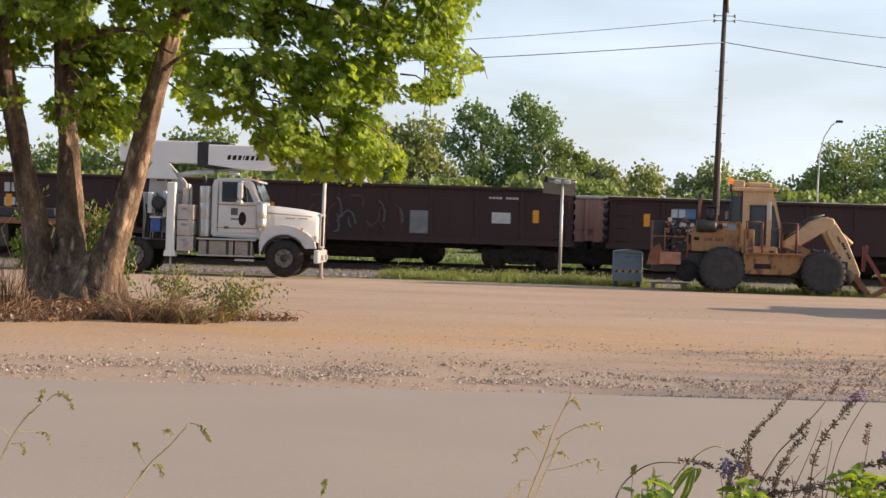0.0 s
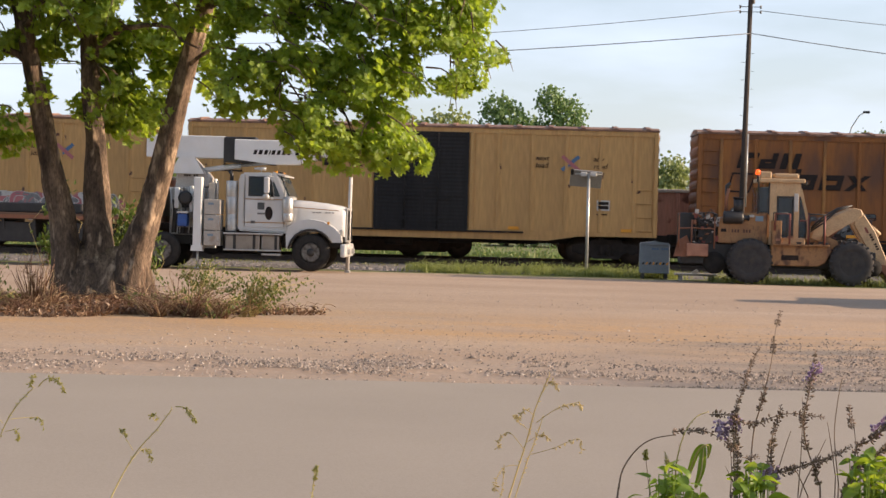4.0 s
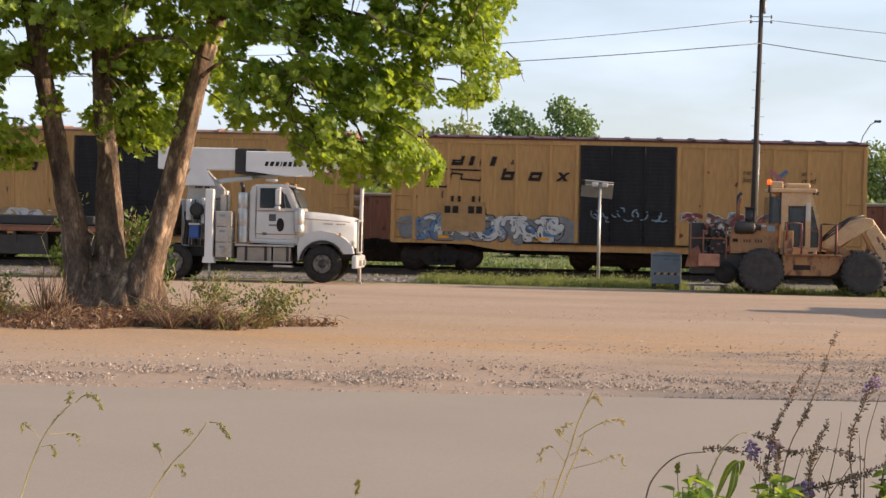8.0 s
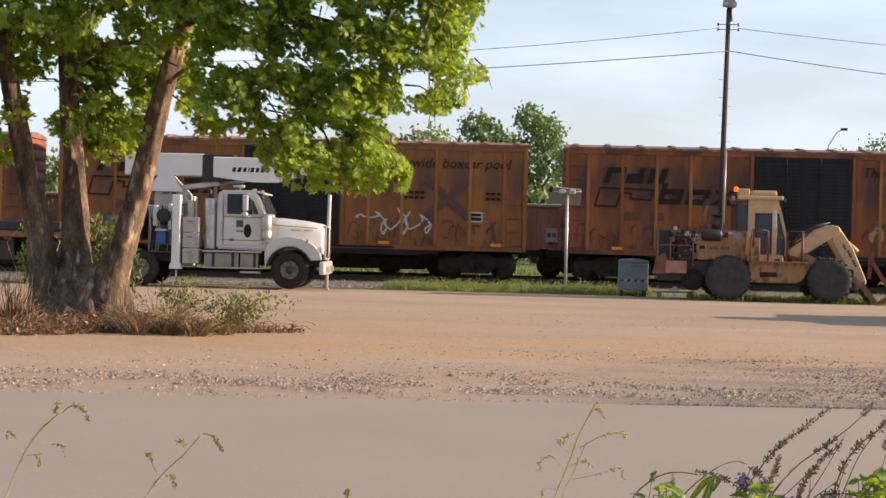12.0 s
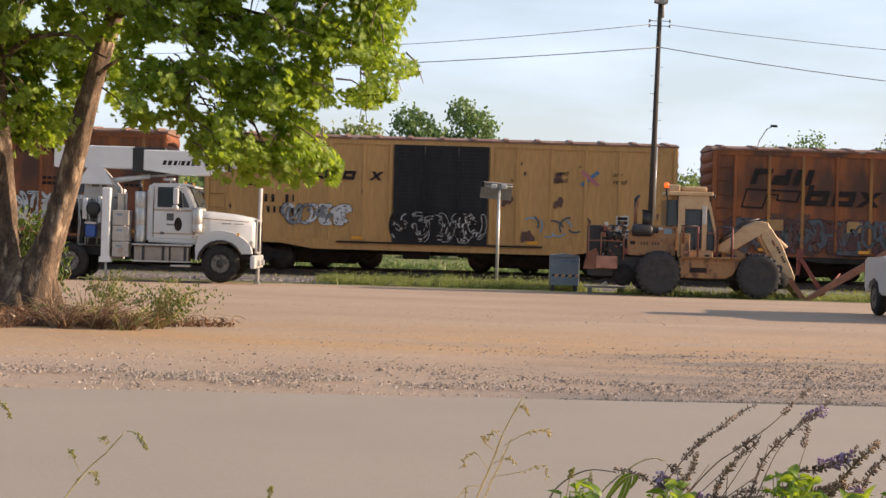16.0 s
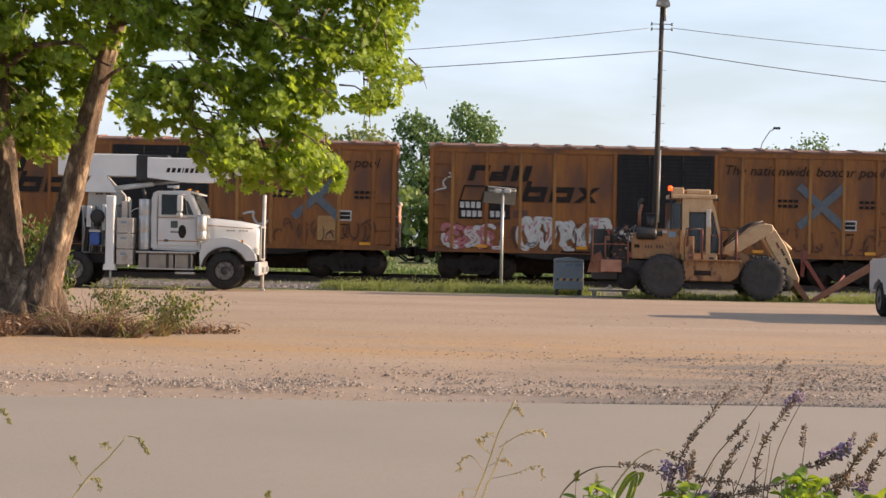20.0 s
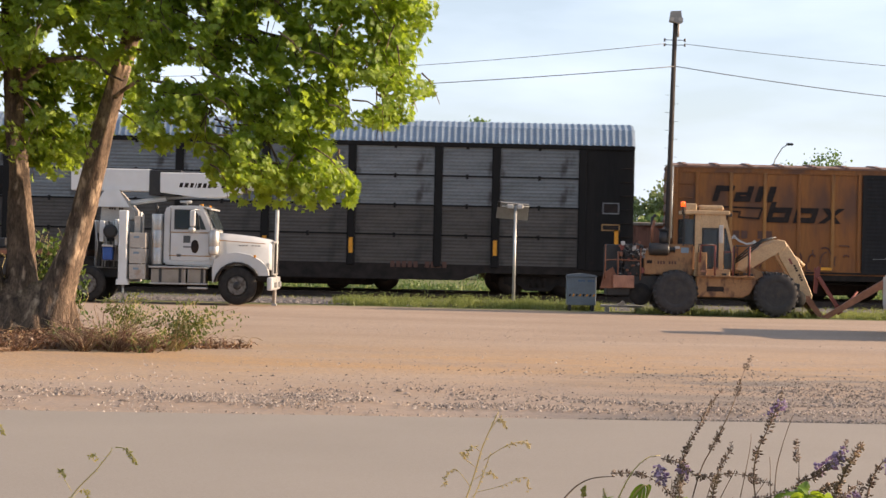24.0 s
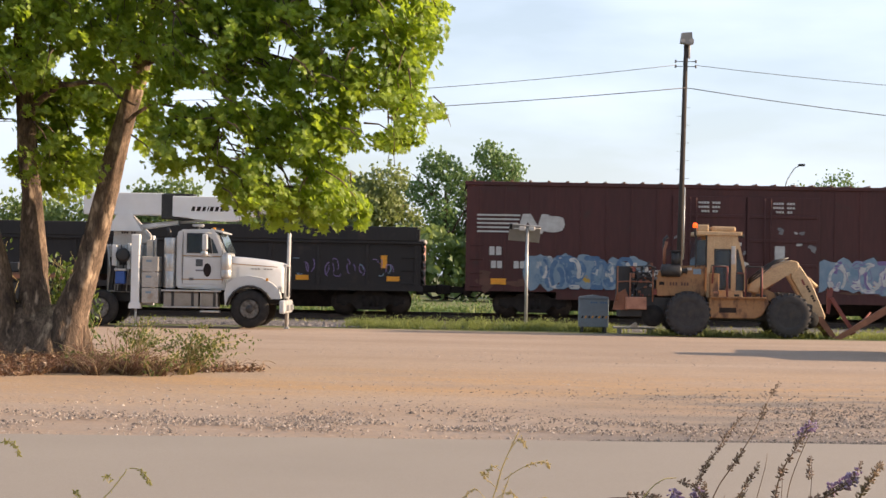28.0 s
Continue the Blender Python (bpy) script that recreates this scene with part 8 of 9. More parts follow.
blades("verge_grass", VERGE, "rough green and yellow grass along the track", "grass", 6500, strip, (0.03, 0.18), (0.006, 0.014), 5)


def tuft(r):
    x0 = r.choice((-3.4, -2.3, -2.0, -1.0, -0.6, 0.1, 1.0, 2.0, 2.5, 2.9, 4.4))
    return x0 + 0.8 * math.sin(7 * x0) * r.random() + r.gauss(0, 0.30), 56.2 + r.gauss(0, 0.35), -0.03


blades("tall_grass", VERGE, "taller weedy grass tufts beside the track", "grass", 2400, tuft, (0.06, 0.30), (0.006, 0.014), 6, 0.35)
blades("loader_grass", VERGE, "yellow-green grass under and behind the loader", "grass", 4200, lambda r: (r.uniform(5.2, 13.5), 53.0 + abs(r.gauss(0, 1.7)), -0.02), (0.04, 0.20), (0.006, 0.014), 15)
blades("far_grass", VERGE, "green grass beyond the railway", "grass", 9000, lambda r: (r.uniform(-40, 45), r.uniform(70.5, 78), -0.03), (0.15, 0.5), (0.015, 0.04), 7)
blades("track_weeds", GRASS, "low weeds between rail and ballast", "weeds", 1800, lambda r: (r.uniform(-22, 22), 60.6 + r.gauss(0, 0.6), 0.02), (0.04, 0.13), (0.01, 0.02), 8)

rv = random.Random(77)
spots = []
for _ in range(2600):
    x = rv.uniform(-26, 26)
    top = 0.55 + 0.5 * noise.noise((x * 0.6, 3, 0))
    for _ in range(6):
        spots.append((x + rv.gauss(0, 0.16), 71.6 + rv.gauss(0, 0.5), abs(rv.gauss(0.3, 0.3)) * max(0.3, top) + 0.05))
V, F = leaves(spots, (0.07, 0.17), rv, [(0, -0.5), (0.24, -0.1), (0.16, 0.25), (0, 0.6), (-0.16, 0.25), (-0.24, -0.1)])
tagged(raw("brush", V, F, LEAF_DARK), "dark green weedy brush behind the tracks", "brush", kind="stuff")

rv = random.Random(31)
spots = []
for _ in range(520):
    x, y, z = (tuft if rv.random() < 0.6 else strip)(rv)
    tall, wide = rv.uniform(0.5, 1.5), rv.uniform(0.06, 0.2)
    for _ in range(34):
        spots.append((x + rv.gauss(0, wide), y + rv.gauss(0, wide), tall * abs(rv.gauss(0.11, 0.07))))
V, F = leaves(spots, (0.05, 0.11), rv, [(0, -0.5), (0.12, -0.1), (0.07, 0.25), (0, 0.6), (-0.07, 0.25), (-0.10, -0.1)], droop=0.35)
tagged(raw("verge_weeds", V, F, VERGE), "low leafy yellow-green weeds along the track", "weeds", kind="stuff")

# mound with dry stalks round the tree
bm = bmesh.new()
rows = []
for j in range(9):
    f = j / 8
    row = []
    for k in range(28):
        a = 2 * math.pi * k / 28
        e = 0.92 + 0.30 * noise.noise((math.cos(a) * 2.4, math.sin(a) * 2.4, 4))
        row.append(bm.verts.new((-7.1 + 3.3 * f * e * math.cos(a), 29.9 + 2.6 * f * e * math.sin(a), 0.06 * (1 - f * f) ** 0.7 - 0.035 + 0.03 * noise.noise((f * 9, k, 2)))))
    rows.append(row)
for p, q in zip(rows, rows[1:]):
    for k in range(28):
        bm.faces.new((p[k], p[(k + 1) % 28], q[(k + 1) % 28], q[k])).smooth = True
MULCH = mat("leaf_litter", (0.15, 0.085, 0.052), (0.08, 0.046, 0.032), 3, 0.95, bump=0.9, fine=9, dirt=(0.33, 0.22, 0.13), dirt_at=0.58)
solo("tree_mound", bm, MULCH, "low mound of brown leaf litter round the tree", "mound", kind="structure")
def litter_at(r):
    a, f = r.random() * 6.28, r.random() ** 0.42
    f *= 1 + 0.22 * math.sin(3 * a + 1) + 0.15 * math.sin(7 * a)
    x, y = -7.0 + 2.8 * f * math.cos(a), 29.5 + 2.05 * f * math.sin(a)
    return x, y, 0.06 * max(0.0, 1 - f * f) ** 0.7 - 0.015


def brush_at(r):
    while True:
        x, y, z = litter_at(r)
        if abs(x + 6.9) > 1.0 or y > 30.6:
            return x, y, z


def twigs(name, material, label, count, place, height, width, seed):
    """Arching thin stems as one mesh of narrow three-sided rods."""
    r = random.Random(seed)
    V, F = [], []
    for _ in range(count):
        x, y, z = place(r)
        h, w, a = r.uniform(*height), r.uniform(*width), r.random() * 6.28
        reach = h * r.uniform(0.5, 2.4)
        k = len(V)
        for i in range(6):
            t = i / 5
            c = Vector((x + math.cos(a) * reach * t + 0.03 * math.sin(7 * t + a), y + math.sin(a) * reach * t, z + h * (2.2 * t - 1.5 * t * t) + 0.02 * math.sin(9 * t + 2 * a)))
            for j in range(3):
                V.append(tuple(c + Vector((math.cos(a + 2.1 * j) * w, math.sin(a + 2.1 * j) * w, 0.6 * w * (j - 1)))))
        for i in range(5):
            for j in range(3):
                p, q = k + 3 * i + j, k + 3 * i + (j + 1) % 3
                F.append((p, q, q + 3, p + 3))
    return tagged(raw(name, V, F, material), label, "litter", kind="stuff")


DRY_LEAF = leaf_mat("dry_leaf", (0.045, 0.027, 0.020), (0.34, 0.22, 0.135), (0.24, 0.13, 0.07), 0.15)
twigs("pale_stalks", PALE_STRAW, "pale bent dry stalks round the tree", 420, brush_at, (0.05, 0.30), (0.003, 0.006), 19)
twigs("dry_stalks", RUSSET, "dead russet stems round the tree's foot", 1300, litter_at, (0.03, 0.22), (0.003, 0.006), 9)
twigs("fallen_branches", PALE_STRAW, "bent pale fallen branches on the mound", 70, litter_at, (0.03, 0.22), (0.007, 0.013), 29)
twigs("twig_litter", STRAW, "fallen brown twigs on the mound", 900, litter_at, (0.02, 0.12), (0.004, 0.008), 10)
rv = random.Random(52)
spots = []
for _ in range(5200):
    x, y, z = litter_at(rv)
    spots.append((x, y, z + abs(rv.gauss(0, 0.055))))
V, F = leaves(spots, (0.03, 0.10), rv, [(0, -0.5), (0.30, -0.25), (0.34, 0.1), (0.1, 0.3), (0, 0.6), (-0.16, 0.25), (-0.36, 0.05), (-0.24, -0.3)], droop=1.2)
tagged(raw("leaf_litter", V, F, DRY_LEAF), "curled brown fallen leaves round the tree", "litter", kind="stuff")


def shrub(x, y, h, w, n, seed, material, label, dry=0, lean=0.0, leaf=(0.03, 0.075), many=24):
    r = random.Random(seed)
    sh = thing("shrub", pose(x, y, 0), label, "shrub", "weeds round the tree")
    pts = []
    for k in range(n):
        bm = bmesh.new()
        a = r.random() * 6.28
        tip = Vector((math.cos(a) * w * r.uniform(0.3, 1.25) + lean * h, math.sin(a) * w * 0.6 * r.uniform(0.2, 1), h * r.uniform(0.45, 1)))
        base = Vector((r.uniform(-0.2, 0.2) * w, r.uniform(-0.2, 0.2) * w, -0.05))
        mid = (base + tip) / 2 + Vector((r.gauss(0, 0.12) * h, 0, h * r.uniform(0.05, 0.35)))
        pipe(bm, [base, mid, tip], [0.0065, 0.0048, 0.0025], 5)
        part("stem", bm, (RUSSET if k % 3 else PALE_STRAW) if k < dry else WEED_STEM, sh)
        if k >= dry:
            for _ in range(many):
                t = r.uniform(0.3, 1.02)
                p = base * (1 - t) ** 2 + mid * 2 * t * (1 - t) + tip * t * t
                pts.append(tuple(p + Vector((r.gauss(0, 0.06), r.gauss(0, 0.06), r.gauss(0, 0.05)))))
    if pts:
        V, F = leaves(pts, leaf, r, [(0, -0.5), (0.28, -0.1), (0.2, 0.25), (0, 0.6), (-0.2, 0.25), (-0.28, -0.1)])
        tagged(raw("foliage", V, F, material, sh), "small green leaves", kind="stuff")
    return sh


shrub(-4.35, 28.6, 0.78, 0.62, 40, 1, SHRUB, "yellow-green feathery shrub at the mound's edge", 6, lean=0.45)
shrub(-5.4, 28.9, 0.80, 0.70, 24, 2, SHRUB, "sparse leafy green shoots beside the trunk", 17, lean=0.45)
shrub(-8.75, 28.2, 0.70, 0.55, 80, 16, STRAW, "thicket of dry brown stalks at the mound", 80)
shrub(-9.4, 28.0, 0.62, 0.50, 70, 17, SHRUB, "thicket of dry brown stalks with some leaves", 55)
shrub(-5.6, 27.9, 0.40, 0.60, 60, 18, STRAW, "low dense russet brush", 60)
shrub(-5.75, 28.4, 0.50, 0.55, 26, 3, SHRUB, "low brown shoots with a few leaves", 23)
shrub(-5.1, 28.1, 0.46, 0.70, 70, 4, SHRUB, "dense russet twiggy scrub", 67)
shrub(-4.65, 28.0, 0.36, 0.55, 50, 11, SHRUB, "dense russet twiggy scrub", 46)
shrub(-7.72, 28.9, 1.00, 0.26, 60, 5, STRAW, "dead brown stalks against the trunk", 60)
shrub(-7.45, 28.7, 0.62, 0.30, 44, 19, STRAW, "dead brown stalks against the trunk", 44)
shrub(-5.95, 28.9, 1.05, 0.22, 5, 21, STRAW, "few tall dry stalks beside the trunk", 5)
shrub(-8.35, 28.4, 0.62, 0.42, 40, 22, SHRUB, "dark green and brown weed at the mound", 18)
shrub(-8.55, 28.5, 0.80, 0.45, 34, 6, SHRUB, "dark green and brown weed at the mound", 20)
shrub(-9.0, 28.3, 0.72, 0.5, 34, 7, SHRUB, "dark green and brown weed at the mound", 16)
shrub(-7.5, 27.9, 0.34, 0.60, 36, 12, STRAW, "low tangle of dry twigs on the mound", 36)
shrub(-6.5, 27.8, 0.26, 0.60, 36, 13, STRAW, "low tangle of dry twigs on the mound", 36)
shrub(-7.45, 33.2, 2.0, 0.45, 24, 9, SHOOT, "green sapling shoots behind the trunk", leaf=(0.07, 0.14), many=16)
shrub(-8.4, 32.8, 2.1, 0.4, 12, 10, SHOOT, "green sapling shoots behind the trunk", leaf=(0.07, 0.14), many=16)
shrub(-6.95, 33.2, 1.7, 0.35, 16, 14, SHOOT, "green sapling shoots behind the trunk", leaf=(0.07, 0.14), many=16)
shrub(-5.95, 33.8, 0.75, 0.45, 22, 15, SHRUB, "low green shoots behind the trunk")

# gravel by the road and over the lot
def gravel_at(r):
    while True:
        x = r.uniform(-10, 10)
        y = 18.25 + 0.08 * x + (5.4 * r.random() ** 1.1 if r.random() < 0.30 else abs(2.0 + r.gauss(0, 0.62)))
        if 1.6 * noise.noise((x * 0.9, y * 1.3, 3)) + 0.12 > r.uniform(-0.3, 0.8):
            return x, y, -0.004


rock_scatter("gravel", STONES, "pale and brown loose gravel by the road", 6500, gravel_at, (0.004, 0.017), "gravel", 21)
rock_scatter("mixed_gravel", DARK_STONES, "brown and grey loose gravel by the road", 6500, gravel_at, (0.005, 0.024), "gravel", 25)
rock_scatter("lot_stone", STONES, "scattered small stones on the dirt lot", 1500, lambda r: (r.uniform(-12, 12), 22 + 18 * r.random() ** 1.6, -0.004), (0.008, 0.022), "stones", 22)
rock_scatter("dark_gravel", DARK_STONES, "darker crushed gravel patch on the lot", 4200, lambda r: (3.2 + r.gauss(0, 2.1), 22.8 + r.gauss(0, 1.5), 0.0), (0.006, 0.026), "gravel", 23)


def edge_at(r):
    x = 1.2 + 7 * r.random()
    return x, 18.12 + 0.08 * x + abs(r.gauss(0, 0.10 + 0.03 * x)), 0.0


rock_scatter("edge_gravel", CRUMBS, "dark broken asphalt crumbs along the road edge", 2600, edge_at, (0.005, 0.017), "gravel", 24)


# ---- distance ----
CLUMP = [(0.0, -0.5), (0.3, -0.42), (0.5, -0.1), (0.36, 0.2), (0.42, 0.42), (0.1, 0.36), (-0.08, 0.56), (-0.3, 0.3), (-0.52, 0.2), (-0.38, -0.1), (-0.42, -0.36)]
SMALL_CLUMP = [(0.0, -0.55), (0.46, -0.12), (0.24, 0.44), (-0.32, 0.46), (-0.42, -0.16)]


def far_tree(x, y, h, w, material, seed, label, trunk=0.25, lobes=9, dens=1.0, sz=(0.11, 0.26)):
    r = random.Random(seed)
    tr = thing("tree", pose(x, y, -0.05), label, "tree", "trees beyond the railway")
    bm = bmesh.new()
    pipe(bm, [(0, 0, 0), (0.05 * w, 0, h * 0.3), (0, 0, h * 0.75)], [h * 0.03, h * 0.022, h * 0.008], 8)
    for k in range(5):
        a = r.uniform(0, 6.28)
        pipe(bm, [(0, 0, h * (0.25 + 0.08 * k)), (math.cos(a) * w * 0.2, math.sin(a) * w * 0.2, h * (0.4 + 0.08 * k)), (math.cos(a) * w * 0.38, math.sin(a) * w * 0.3, h * (0.5 + 0.08 * k))], [h * 0.012, h * 0.008, h * 0.003], 5)
    part("trunk", bm, BARK, tr)
    pts = []
    for k in range(lobes):
        f = (k + 0.5) / lobes
        zc = h * (trunk + (0.92 - trunk) * f)
        spread = w * 0.36 * math.sin(math.pi * min(0.94, 0.22 + 0.72 * f)) ** 0.8
        a = k * 2.4 + r.uniform(-0.5, 0.5)
        c = Vector((math.cos(a) * spread, math.sin(a) * spread * 0.7, zc))
        rad = w * r.uniform(0.17, 0.26)
        for _ in range(int(460 * dens)):
            d = Vector((r.gauss(0, 1), r.gauss(0, 1), r.gauss(0, 0.85)))
            d = d.normalized() * rad * r.uniform(0.55, 1.05) * (1 + 0.55 * noise.noise(d * 1.9 + Vector((k, seed, 0))))
            pts.append(tuple(c + d))
    V, F = leaves(pts, sz, r, SMALL_CLUMP, droop=0.8)
    tagged(raw("crown", V, F, material, tr), "leafy crown", kind="stuff")
    return tr


far_tree(-1.6, 120, 9.9, 5.6, LEAF_DARK, 1, "dark green broadleaf tree behind the tracks", 0.08, 13, 1.3)
far_tree(1.7, 121, 10.6, 5.4, LEAF_DARK, 2, "dark green broadleaf tree behind the tracks", 0.08, 13, 1.3)
far_tree(4.2, 119, 7.6, 3.8, LEAF_FAR, 3, "green broadleaf tree behind the tracks", 0.08, 10)
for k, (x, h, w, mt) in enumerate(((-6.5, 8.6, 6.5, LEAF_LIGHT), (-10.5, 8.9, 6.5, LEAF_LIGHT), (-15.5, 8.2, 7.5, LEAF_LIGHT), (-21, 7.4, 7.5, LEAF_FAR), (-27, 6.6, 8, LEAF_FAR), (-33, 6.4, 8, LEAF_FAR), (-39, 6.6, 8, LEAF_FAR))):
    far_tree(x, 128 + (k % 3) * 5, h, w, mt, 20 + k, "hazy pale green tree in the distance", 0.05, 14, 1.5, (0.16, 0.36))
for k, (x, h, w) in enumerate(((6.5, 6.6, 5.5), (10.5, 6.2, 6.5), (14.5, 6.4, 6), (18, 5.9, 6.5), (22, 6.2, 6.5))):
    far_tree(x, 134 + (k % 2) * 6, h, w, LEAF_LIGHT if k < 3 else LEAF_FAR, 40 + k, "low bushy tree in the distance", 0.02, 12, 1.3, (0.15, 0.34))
for k, (x, h, w) in enumerate(((22.8, 8.0, 6), (26.5, 8.9, 7), (31.5, 8.8, 8), (37, 8.2, 8))):
    far_tree(x, 126 + (k % 2) * 5, h, w, LEAF_DARK if k % 2 else LEAF_FAR, 50 + k, "broad dark green tree in the distance", 0.04, 13, 1.2)

# low woods that close the view between the cars
rv = random.Random(88)
spots = []
for _ in range(11000):
    x = rv.uniform(-42, 42)
    top = 4.3 + 1.5 * noise.noise((x * 0.16, 1, 0)) + 0.8 * noise.noise((x * 0.7, 5, 0))
    spots.append((x, 116 + rv.gauss(0, 1.2), top * rv.random() ** 0.6))
V, F = leaves(spots, (0.25, 0.6), rv, CLUMP, droop=0.8)
tagged(raw("far_woods", V, F, LEAF_FAR), "low green woods beyond the railway", "woods", kind="stuff")

fl = thing("street_lamp", pose(18.5, 111, 0), "slender pale street lamp with a curved arm", "street lamp")
bm = bmesh.new()
pipe(bm, [(0, 0, 0), (0, 0, 4.5), (0.05, 0, 6.6), (0.3, 0, 7.6), (0.72, 0, 8.3), (1.05, 0, 8.5)], [0.07, 0.055, 0.045, 0.04, 0.035, 0.03], 8)
part("mast", bm, GALV, fl)
bm = bmesh.new()
box(bm, 0.95, 1.35, -0.12, 0.12, 8.44, 8.58, 0.04)
part("lamp_head", bm, DARK, fl)

# ---- near verge weeds, swaying ----
WEEDS = []  # (plant, its place, sway)
BENDING = []  # (upper stem, its joint on the plant, share of the bend)


def along(pts, t):
    f = t * (len(pts) - 1)
    i = min(int(f), len(pts) - 2)
    return pts[i].lerp(pts[i + 1], f - i)


def smooth_line(pts, n):
    """A rounded line through points (Catmull-Rom)."""
    out = []
    for i in range(len(pts) - 1):
        a, b, c, d = pts[max(i - 1, 0)], pts[i], pts[i + 1], pts[min(i + 2, len(pts) - 1)]
        for k in range(n):
            t = k / n
            out.append(0.5 * ((2 * b) + (c - a) * t + (2 * a - 5 * b + 4 * c - d) * t * t + (3 * b - a - 3 * c + d) * t ** 3))
    return out + [pts[-1]]


def calyx(V, F, p, d, ln, w):
    """One small seed cup, a pointed spindle of eight faces."""
    d = d.normalized()
    a = d.cross(Vector((0.3, 0.5, 0.81))).normalized() * w
    b = d.cross(a)
    k = len(V)
    V += [tuple(q) for q in (p, p + d * ln, p + d * ln * 0.55 + a, p + d * ln * 0.6 + b, p + d * ln * 0.55 - a, p + d * ln * 0.5 - b)]
    for j in range(4):
        m, n = k + 2 + j, k + 2 + (j + 1) % 4
        F += [(k, n, m), (k + 1, m, n)]


WHORLS = {"spike": 0.0042, "dense": 0.0045, "clusters": 0.0042, "thick": 0.0034, "bud": 0.0022, "arch": 0.006, "flower": 0.0042}


def weed(name, label, sway, depth, branches, seed, give=0.0):
    r = random.Random(seed)
    hinge = None
    straw = "straw" in label
    x0 = branches[0][0][0][0]
    pl = thing(name, pose(x0, depth, 0), label, "weed", "weeds in the near verge")
    for n, (line, kind, size) in enumerate(branches):
        pts = [Vector((x - x0, 0.02 * math.sin(n * 2 + i), z)) for i, (x, z) in enumerate(line)]
        pts = smooth_line(pts, 5)
        if n == 0 or kind in ("stem", "bare", "thick", "spike", "arch", "clusters") and pts[0].z < 1.27:
            slope = (pts[1] - pts[0]).normalized()
            root = [Vector((pts[0].x * 0.4, 0, -0.03)), Vector((pts[0].x * 0.8 - slope.x * 0.12, 0, pts[0].z - 0.25))]
            hinge = pts[0].copy()
        else:
            root = []
        thick = {"thick": 0.0016, "stem": 0.0016, "bud": 0.0010, "arch": 0.0012, "pods": 0.0009, "blade": 0.0016, "flower": 0.0006, "spike": 0.0012, "clusters": 0.0011}.get(kind, 0.0009) * size
        skin = YELLOW_STRAW if straw else WEED_STEM if kind in ("stem", "pods", "blade", "arch") else WEED_POD if kind == "bud" else SAGE_STEM
        if root and give:
            bm = bmesh.new()
            pipe(bm, root + [pts[0]], thick, 6)
            part("stalk", bm, skin, pl)
        elif root:
            pts = root + pts
        joint = hinge if give else Vector((0, 0, 0))
        pts = [p - joint for p in pts]
        bm = bmesh.new()
        pipe(bm, pts, [thick * (1 - 0.55 * i / len(pts)) for i in range(len(pts))], 6)
        stem = part("stem", bm, skin, pl, m=Matrix.Translation(joint))
        if give:
            BENDING.append((stem, joint, give))
        seen = 1.15 - joint.z
        V, F, mt = [], [], SEED
        if kind in WHORLS:
            mt = {"flower": PETAL, "thick": SEED_PALE, "bud": WEED_POD, "arch": SEED_PALE}.get(kind, SEED)
            length = sum((b - a).length for a, b in zip(pts, pts[1:]) if a.z > seen)
            steps = max(3, int(length / (WHORLS[kind] * (0.8 + 0.2 * size))))
            for w in range(steps):
                f = (w + r.uniform(0.2, 0.8)) / steps
                if kind == "spike" and f < 0.35 and r.random() > 0.45:
                    continue
                if kind != "bud" and r.random() < 0.10:
                    continue
                if kind == "clusters" and not (0.40 < f < 0.56 or 0.74 < f < 0.83 or f > 0.9):
                    continue
                # along the upper, visible length
                p, way = None, f * length
                for a, b in zip(pts, pts[1:]):
                    if a.z <= seen:
                        continue
                    if way <= (b - a).length:
                        p, d = a.lerp(b, way / max(1e-6, (b - a).length)), (b - a).normalized()
                        break
                    way -= (b - a).length
                if p is None:
                    continue
                grow = r.uniform(0.75, 1.35) * size ** 0.7 * {"thick": 1.15, "bud": 0.8, "arch": 0.45, "flower": 1.2}.get(kind, 1.0) * (1.0 - 0.45 * max(0, f - 0.8) / 0.2 if kind != "bud" else math.sin(math.pi * min(0.96, 0.25 + f * 0.7)))
                u = d.cross(Vector((0, 1, 0.01))).normalized()
                v = d.cross(u)
                tilt = r.random() * 6.28
                for j in range(r.randint(4, 6) if kind != "arch" else 2):
                    g = tilt + j * 1.2566 + r.gauss(0, 0.3)
                    out = (u * math.cos(g) + v * math.sin(g)) * r.uniform(0.7, 1.2) + d * r.uniform(0.2, 0.9)
                    calyx(V, F, p + out * (0.0008 if kind != "flower" else r.uniform(0.001, 0.006)), out, r.uniform(0.0038, 0.0068) * grow, r.uniform(0.0009, 0.0017) * grow * (1.5 if kind == "flower" else 1))
        elif kind in ("pods", "stem"):
            mt = YELLOW_STRAW if straw else WEED_POD
            for w in range(int(44 * size)) if kind == "pods" else range(34):
                p = along(pts, r.uniform(0.35, 1.0))
                if p.z > seen - 0.10:
                    calyx(V, F, p, Vector((r.gauss(0.1, 0.6), r.gauss(0, 0.5), r.gauss(-0.4, 0.5) if kind == "pods" else r.gauss(0.3, 0.5))), r.uniform(0.004, 0.009) * (1 if kind == "pods" else 0.7), r.uniform(0.0008, 0.0017) * (1 if kind == "pods" else 0.8))
        if V:
            tagged(raw("seed_head" if mt in (SEED, SEED_PALE) else "blossom" if mt is PETAL else "pod_spray", V, F, mt, stem), kind="stuff")
        if kind == "blade":
            bm = bmesh.new()
            prev = None
            for i, p in enumerate(pts):
                w = 0.0045 * math.sin(math.pi * min(1, (i + 1) / len(pts))) + 0.001
